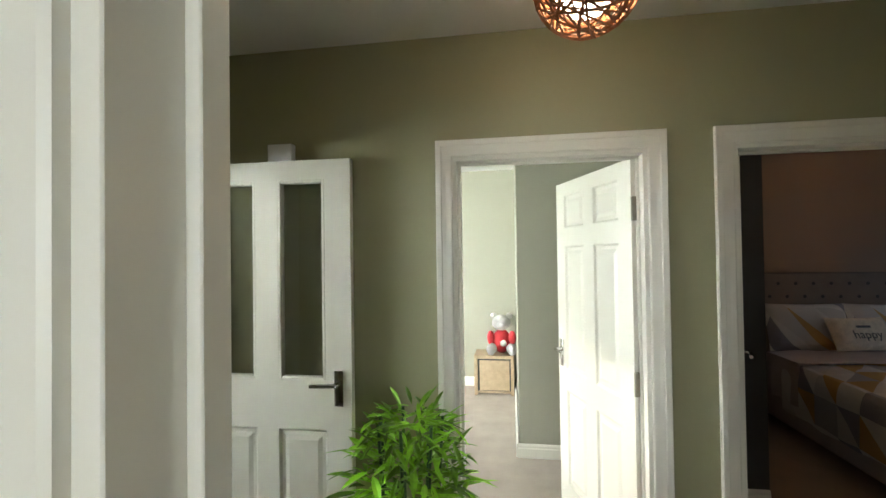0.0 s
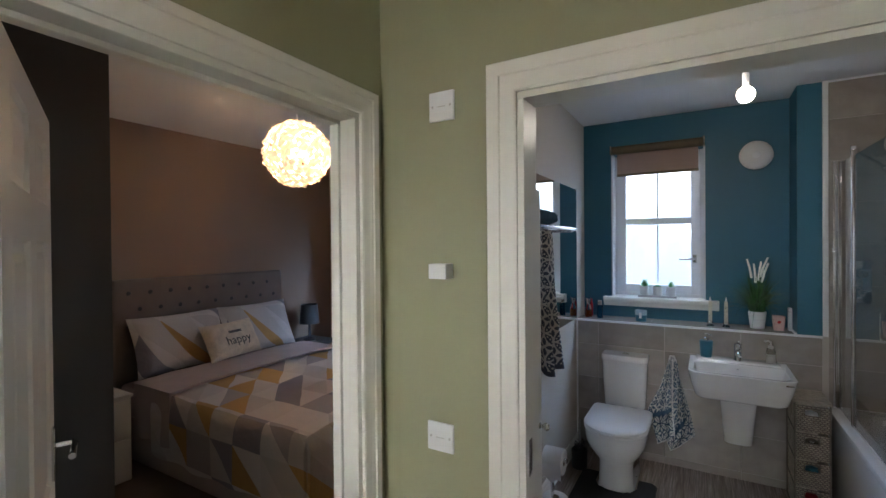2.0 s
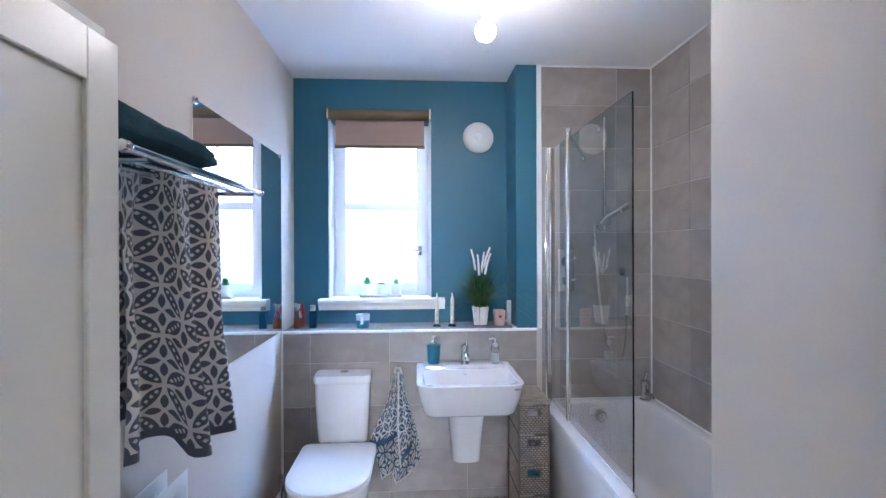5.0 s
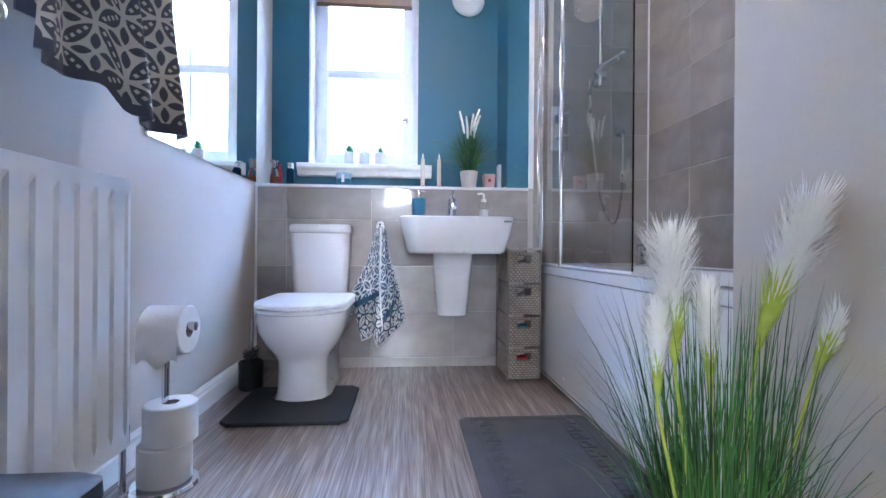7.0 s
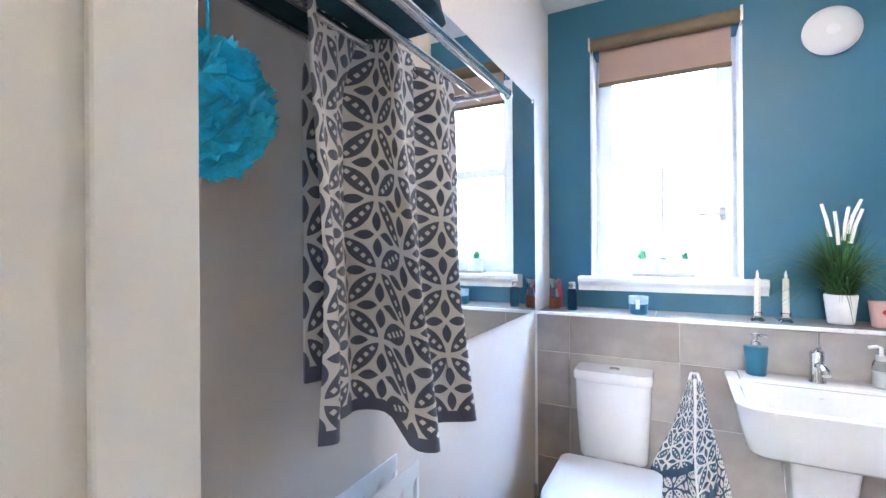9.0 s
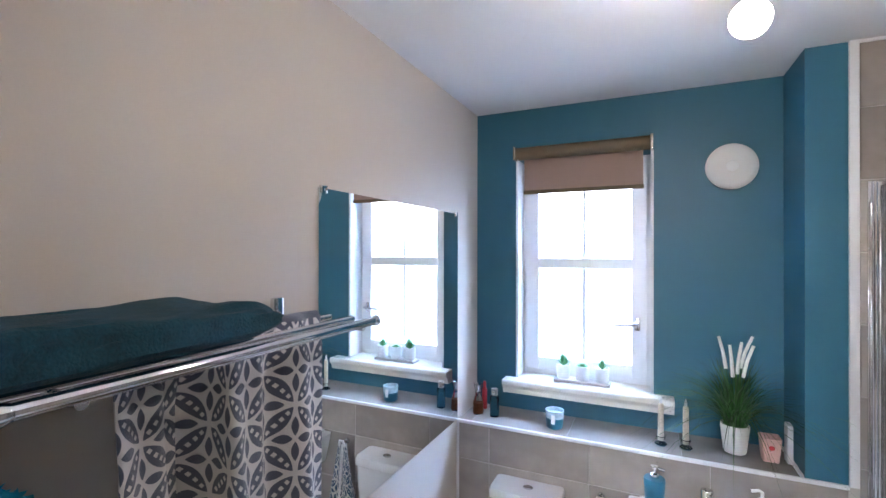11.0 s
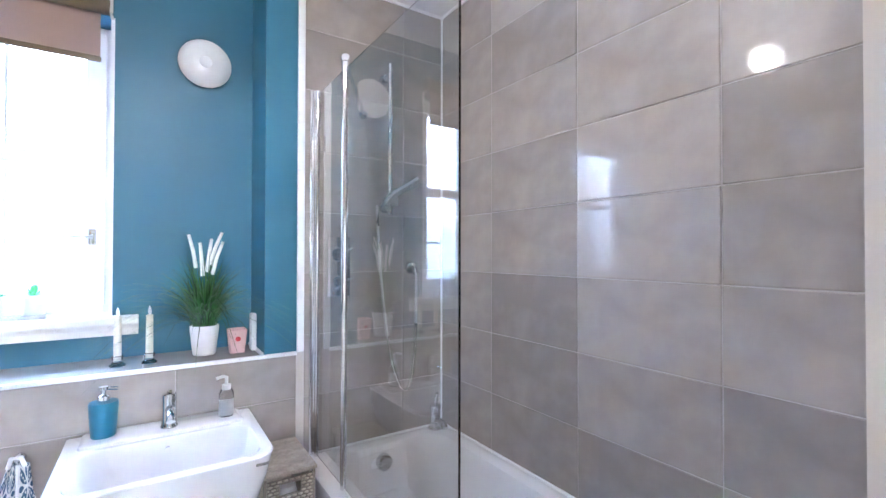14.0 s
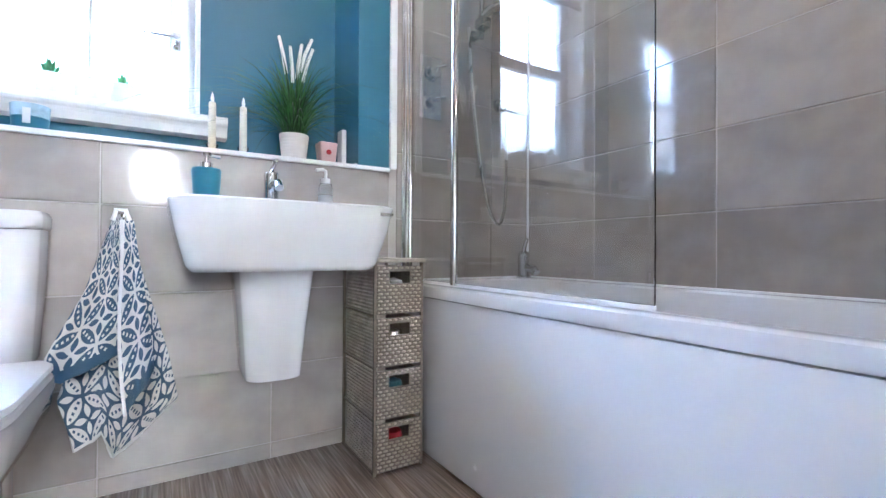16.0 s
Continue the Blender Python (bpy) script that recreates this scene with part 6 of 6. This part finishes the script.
# ---- hall ----
def wall_plate(name, x0, x1, z0, z1, label, category, screws=False, depth=0.009):
    y = HY
    w = thing(name, ((x0 + x1) / 2, y, z0), label, category)
    part("plate", box((x0, y - depth, z0), (x1, y - 0.0005, z1), 0.003), UPVC, w)
    if screws:
        for x in (x0 + 0.012, x1 - 0.012):
            part("screw", lathe(((0.0, -0.0015), (0.003, -0.001), (0.0035, 0.0)), (x, y - depth, (z0 + z1) / 2), 10, axis="y"), STEEL, w)
        part("legend", box(((x0 + x1) / 2 - 0.014, y - depth - 0.0006, (z0 + z1) / 2 - 0.002), ((x0 + x1) / 2 + 0.014, y - depth + 0.0004, (z0 + z1) / 2)), STEEL, w, "faint grey marking")
    return w


wall_plate("isolator_switch", -1.345, -1.262, 1.872, 1.958, "white square fan isolator plate on the olive wall", "switch", True)
wall_plate("fused_switch", -1.36, -1.273, 0.902, 0.986, "white square switch plate on the olive wall", "switch", True)
th = wall_plate("thermostat", -1.33, -1.272, 1.413, 1.456, "small white heating control box on the wall", "thermostat", depth=0.045)
ch = thing("door_chime", (HX, -1.005, 1.93), "small white chime box high on the hall wall", "chime")
part("case", box((HX + 0.0005, -1.0, 1.915), (HX + 0.042, -0.885, 1.992), 0.006), UPVC, ch)


def rattan_pendant():
    x, y, z, r = -0.95, 0.30, 2.262, 0.15
    p = thing("rattan_pendant", (x, y, HH), "round copper brown rattan pendant shade, lit inside", "pendant lamp")
    part("rose", lathe(((0.0, -0.022), (0.035, -0.02), (0.04, 0.0)), (x, y, HH - 0.001)), UPVC, p)
    part("cord", tube([(x, y, HH - 0.02), (x, y, z + 0.06)], 0.003, 8), UPVC, p)
    for k in range(46):
        n = Vector((random.gauss(0, 1), random.gauss(0, 1), random.gauss(0, 1))).normalized()
        u = n.orthogonal().normalized()
        v = n.cross(u)
        off = random.uniform(-0.55, 0.55)
        rr = math.sqrt(1 - off * off) * r * random.uniform(0.97, 1.03)
        c = Vector((x, y, z)) + n * off * r
        strand = bmesh.new()
        tube([c + (u * math.cos(a) + v * math.sin(a)) * rr for a in (2 * math.pi * i / 28 for i in range(29))], random.uniform(0.0025, 0.005), 5, strand, ends=False)
        part("rattan_strand", strand, RATTAN, p)
    part("liner", lathe([(0.0, -0.1)] + [(0.1 * math.sin(0.3 * k), -0.1 * math.cos(0.3 * k)) for k in range(1, 10)] + [(0.0, 0.1)], (x, y, z)), BULBHALL, p, "glowing amber lamp")


def leafy_plant():
    x, y = -1.22, -0.30
    p = thing("bamboo_plant", (x, y, 0), "bushy lime green artificial bamboo by the door", "plant")
    part("pot", lathe(((0.11, 0.0), (0.115, 0.006), (0.15, 0.28), (0.155, 0.3), (0.142, 0.3), (0.135, 0.27), (0.0, 0.265)), (x, y, 0)), POTWHITE, p, "white plant pot")
    for k in range(7):
        a = k * 0.9
        part("cane", tube([(x + 0.05 * math.cos(a), y + 0.05 * math.sin(a), 0.26), (x + 0.11 * math.cos(a), y + 0.1 * math.sin(a), 0.6), (x + 0.13 * math.cos(a), y + 0.12 * math.sin(a), 0.9)], 0.006, 6), GRASS, p)
    bm = bmesh.new()
    for k in range(780):
        a, f = random.uniform(0, 6.283), random.random()
        z = 0.32 + 0.6 * f
        rr = (0.1 + 0.12 * math.sin(math.pi * min(1, f * 0.85 + 0.1))) * random.uniform(0.3, 1.0)
        o = Vector((x + rr * math.cos(a), y + rr * math.sin(a), z))
        b = a + random.uniform(-1.3, 1.3)
        d = Vector((math.cos(b), math.sin(b), random.uniform(-0.2, 1.1))).normalized() * random.uniform(0.07, 0.15)
        s = Vector((-math.sin(b), math.cos(b), random.uniform(-0.5, 0.5))).normalized() * random.uniform(0.007, 0.0145)
        keel = d.cross(s).normalized() * 0.004
        spine = [o + d * g + Vector((0, 0, -0.035)) * g * g for g in (0.0, 0.22, 0.5, 0.78, 1.0)]
        mids = [bm.verts.new(c - keel * wd) for c, wd in zip(spine, (0, 1, 1, 0.6, 0))]
        for sgn in (-1, 1):
            side = [bm.verts.new(c + s * sgn * wd) for c, wd in zip(spine[1:4], (0.75, 1.0, 0.6))]
            bm.faces.new((mids[0], mids[1], side[0])), bm.faces.new((mids[1], mids[2], side[1], side[0]))
            bm.faces.new((mids[2], mids[3], side[2], side[1])), bm.faces.new((mids[3], mids[4], side[2]))
    for v in bm.verts:
        v.co.x = max(v.co.x, HX + 0.03)
    tagged(part("foliage", bm, LEAF, p, "narrow lime green leaves", smooth=False), kind="stuff")


rattan_pendant(), leafy_plant()


# ---- bright room ----
def cube_unit():
    c = thing("cube_unit", (-4.55, -0.13, 0), "pale oak cube bedside unit with a dark gap round its door", "bedside unit")
    x0, x1, y0, y1, z1 = -4.72, -4.40, -0.34, 0.08, 0.42
    bm = bmesh.new()
    box((x0, y0, z1 - 0.035), (x1, y1, z1), 0.002, 1, bm)
    box((x0, y0, 0), (x1, y0 + 0.035, z1 - 0.035), 0.002, 1, bm)
    box((x0, y1 - 0.035, 0), (x1, y1, z1 - 0.035), 0.002, 1, bm)
    box((x0, y0 + 0.035, 0), (x0 + 0.01, y1 - 0.035, z1 - 0.035), bm=bm)
    box((x0, y0 + 0.035, 0.02), (x1 - 0.02, y1 - 0.035, 0.04), bm=bm)
    part("carcass", bm, OAK, c)
    part("door", box((x1 - 0.03, y0 + 0.055, 0.05), (x1 - 0.012, y1 - 0.05, z1 - 0.055), 0.003), OAK, c)
    # black sheet put in for the shade of the recess
    part("gap_shade", box((x1 - 0.045, y0 + 0.036, 0.041), (x1 - 0.032, y1 - 0.036, z1 - 0.036)), BLACK, c, "black sheet that paints the shade round the door")


def soft_toy():
    x, y, z = -4.56, -0.05, 0.42
    bm = bmesh.new()
    def blob(cx, cy, cz, rx, ry, rz, m):
        n = len(bm.faces)
        own = bmesh.new()
        bmesh.ops.create_uvsphere(own, u_segments=18, v_segments=12, radius=1.0)
        for v in own.verts:
            v.co = Vector((x + cx + v.co.x * rx, y + cy + v.co.y * ry, z + cz + v.co.z * rz))
        merge(bm, own)
        bm.faces.ensure_lookup_table()
        for f in bm.faces[n:]:
            f.material_index = m
    blob(0, 0, 0.13, 0.085, 0.1, 0.13, 1), blob(0.02, 0, 0.33, 0.09, 0.1, 0.085, 0), blob(0.09, 0, 0.31, 0.05, 0.05, 0.04, 0)
    for s in (-1, 1):
        blob(0.0, s * 0.085, 0.4, 0.03, 0.035, 0.035, 0), blob(0.08, s * 0.1, 0.06, 0.09, 0.05, 0.055, 0), blob(0.04, s * 0.115, 0.17, 0.05, 0.04, 0.075, 1), blob(0.17, s * 0.11, 0.065, 0.03, 0.048, 0.058, 0)
    blob(0.1, 0.02, 0.12, 0.02, 0.035, 0.035, 2)
    whole("soft_toy", bm, [PLUSHGREY, PLUSHRED, UPVC], "grey plush toy in a red jumper on the oak unit", "soft toy")


cube_unit(), soft_toy()


# ---- bedroom ----
def pillow(name, cx, cy, cz, w, h, thick, lean, material, label, turn=0.0):
    bm = bmesh.new()
    n = 14
    rings = {}
    for s in (1, -1):
        for i in range(n + 1):
            for j in range(n + 1):
                u, v = i / n * 2 - 1, j / n * 2 - 1
                if s == -1 and (abs(u) == 1 or abs(v) == 1):
                    rings[s, i, j] = rings[1, i, j]
                    continue
                t = thick * (max(0.0, 1 - u ** 4) * max(0.0, 1 - v ** 4)) ** 0.5 * (1 + 0.12 * noise.noise((u * 2 + cy, v * 2, s)))
                rings[s, i, j] = bm.verts.new((s * t, u * w / 2 * (1 - 0.05 * (1 - v * v)), v * h / 2 * (1 - 0.06 * (1 - u * u))))
    for s in (1, -1):
        for i in range(n):
            for j in range(n):
                f = (rings[s, i, j], rings[s, i + 1, j], rings[s, i + 1, j + 1], rings[s, i, j + 1])
                bm.faces.new(f if s > 0 else f[::-1])
    bm.transform(Matrix.Translation((cx, cy, cz)) @ Euler((radians(0), radians(lean), radians(turn))).to_matrix().to_4x4())
    return whole(name, bm, material, label, "cushion" if "cushion" in name else "pillow")


def bed():
    y0, y1, x0, x1 = 2.30, 3.72, -4.22, -2.36
    b = thing("bed", (-3.3, (y0 + y1) / 2, 0), "double divan bed with tufted taupe headboard", "bed")
    part("divan_base", box((x0, y0 + 0.02, 0.03), (x1 - 0.02, y1 - 0.02, 0.33), 0.02), LINEN, b, "grey fabric divan base")
    part("mattress", box((x0, y0, 0.33), (x1, y1, 0.55), 0.05, 3), LINEN, b)
    for x in (x0 + 0.1, x1 - 0.12):
        for y in (y0 + 0.1, y1 - 0.1):
            part("castor", lathe(((0.02, 0.0), (0.022, 0.015), (0.015, 0.032)), (x, y, 0), 14), BLACK, b)
    hb = part("headboard", box((-4.325, y0 - 0.02, 0.3), (-4.24, y1 + 0.02, 1.28), 0.02, 3), HEADCLOTH, b, "tufted taupe headboard")
    for r in range(3):
        for c in range(9):
            y = y0 + 0.08 + (c + 0.5 * (r % 2)) * (y1 - y0 - 0.16) / 8.5
            part("button", lathe(((0.0, 0.004), (0.012, 0.003), (0.016, -0.002)), (-4.238, y, 1.18 - r * 0.12), 12, axis="x"), BLACK, hb)
    return y0, y1, x0, x1


def bedding(y0, y1, x0, x1):
    def duvet(u, v):
        x = x0 + 0.5 + (x1 - x0 - 0.47) * u
        s = (v * 2 - 1) * 1.62
        edge = (y1 - y0) / 2 + 0.02
        mid = (y0 + y1) / 2
        wob = 0.014 * noise.noise((x * 5, s * 4, 0))
        if abs(s) <= 1.0:
            return Vector((x, mid + s * edge, 0.575 + 0.025 * (1 - s * s) + wob))
        d = abs(s) - 1.0
        return Vector((x, mid + math.copysign(edge + 0.025 * math.sin(min(1, d * 5) * 1.57) + 0.02 * math.sin(x * 17) * d, s), 0.572 - d * 0.62 + wob))
    def foot(u, v):
        p = duvet(1.0, 0.19 + 0.62 * u)
        return Vector((p.x + 0.03 * math.sin(min(1, (1 - v) * 4) * 1.57) + 0.015 * math.sin(p.y * 16) * (1 - v), p.y, p.z - (1 - v) * 0.36))
    dv = thing("duvet", ((x0 + x1) / 2 + 0.2, (y0 + y1) / 2, 0.55), "duvet with grey, ochre and cream triangles on the bed", "duvet")
    part("top_panel", cloth(duvet, 40, 56, 1.4, 2.2, 0.02), PRINT, dv)
    part("foot_panel", cloth(foot, 40, 14, 1.4, 0.4, 0.02), PRINT, dv)
    def sheet(u, v):
        x = x0 + 0.3 + 0.42 * u
        return Vector((x, y0 - 0.03 + (y1 - y0 + 0.06) * v, 0.61 + 0.02 * (1 - (2 * v - 1) ** 4) + 0.006 * noise.noise((x * 9, v * 9, 2))))
    sh = cloth(sheet, 16, 40, 0.4, 1.5, 0.015)
    def side(u, v):
        p = sheet(u, 0.0)
        return Vector((p.x, p.y - 0.01 - 0.02 * math.sin(u * 9) * (1 - v), p.z - 0.34 * (1 - v)))
    merge(sh, cloth(side, 16, 12, 0.4, 0.35, 0.012))
    whole("throw", sh, LINEN, "lilac grey quilted throw folded over the bed", "throw")
    pillow("pillow", -4.10, 2.68, 0.80, 0.70, 0.44, 0.08, -22, PRINT, "triangle print pillow against the headboard")
    pillow("pillow", -4.10, 3.36, 0.80, 0.70, 0.44, 0.08, -22, PRINT, "triangle print pillow against the headboard")
    cu = pillow("cushion", -3.93, 2.98, 0.77, 0.50, 0.30, 0.07, -28, FLORAL, "cream floral cushion with the word happy", 8)
    txt = bpy.data.curves.new("writing", "FONT")
    txt.body, txt.size, txt.align_x, txt.extrude = "happy", 0.1, "CENTER", 0.001
    wr = new("writing", txt)
    dg = bpy.context.evaluated_depsgraph_get()
    me = bpy.data.meshes.new_from_object(wr.evaluated_get(dg))
    bpy.data.objects.remove(wr)
    me.materials.append(CHARCOAL)
    w2 = new("writing", me)
    w2.parent = cu
    q = Matrix.Translation((-3.93, 2.98, 0.77)) @ Euler((0, radians(-28), radians(8))).to_matrix().to_4x4() @ Matrix.Translation((0.074, 0, -0.06)) @ Euler((radians(90), 0, radians(90))).to_matrix().to_4x4()
    w2.matrix_basis = Matrix.Translation(-BASE[cu]) @ q
    bar = box((-0.07, 0.09, 0), (0.05, 0.11, 0.002))
    bar.transform(q)
    part("writing_bar", bar, CHARCOAL, cu, "grey handwriting line")


def nightstand():
    c = thing("nightstand", (-4.08, 2.02, 0), "white bedside drawers next to the bed", "bedside table")
    part("body", box((-4.3, 1.84, 0.0), (-3.88, 2.22, 0.54), 0.004), WHITE, c)
    part("top", box((-4.3, 1.83, 0.541), (-3.87, 2.23, 0.56), 0.004), WHITE, c)
    for z in (0.04, 0.29):
        part("drawer", box((-3.879, 1.85, z), (-3.862, 2.21, z + 0.235), 0.004), WHITE, c)


def feather_globe():
    x, y, z, r = -2.56, 2.45, 2.015, 0.175
    p = thing("feather_pendant", (x, y, H), "lit round white feather pendant lamp", "pendant lamp")
    part("rose", lathe(((0.0, -0.02), (0.045, -0.018), (0.05, 0.0)), (x, y, H - 0.001)), UPVC, p)
    part("cord", tube([(x, y, H - 0.02), (x, y, z + r - 0.02)], 0.003, 8), UPVC, p)
    part("bulb", lathe([(0.0, -0.03)] + [(0.03 * math.sin(0.4 * k), -0.03 * math.cos(0.4 * k)) for k in range(1, 8)] + [(0.0, 0.03)], (x, y, z)), BULBBED, p, "glowing warm bulb")
    fm = bmesh.new()
    for k in range(1150):
        n = Vector((random.gauss(0, 1), random.gauss(0, 1), random.gauss(0, 1))).normalized()
        o = Vector((x, y, z)) + n * r * random.uniform(0.88, 1.0)
        t = n.orthogonal().normalized()
        t = (Matrix.Rotation(random.uniform(0, 6.283), 3, n) @ t)
        s = n.cross(t) * 0.012
        d = t * 0.045 + n * random.uniform(0.0, 0.012)
        fm.faces.new([fm.verts.new(q) for q in (o - s * 0.4, o + d * 0.5 - s, o + d, o + d * 0.5 + s)])
    tagged(part("plumage", fm, FEATHER, p, "curled feathers with a glow of their own", smooth=False), kind="stuff")


bedding(*bed())
nightstand(), feather_globe()
lp = thing("bedside_lamp", (-4.12, 3.98, 0.56), "dark bedside lamp on a small table", "lamp")
part("base", lathe(((0.06, 0.0), (0.06, 0.012), (0.012, 0.03), (0.012, 0.2), (0.0, 0.2)), (-4.12, 3.98, 0.56)), BLACK, lp)
part("shade", lathe(((0.1, 0.17), (0.08, 0.36), (0.078, 0.36), (0.098, 0.17)), (-4.12, 3.98, 0.56)), CHARCOAL, lp)
ns = thing("side_table", (-4.1, 3.98, 0), "dark bedside table beyond the bed", "bedside table")
part("top", box((-4.3, 3.80, 0.535), (-3.9, 4.16, 0.56), 0.004), CHARCOAL, ns)
for xx in (-4.28, -3.94):
    for yy in (3.82, 4.12):
        part("leg", box((xx, yy, 0), (xx + 0.03, yy + 0.03, 0.535), 0.002), CHARCOAL, ns)
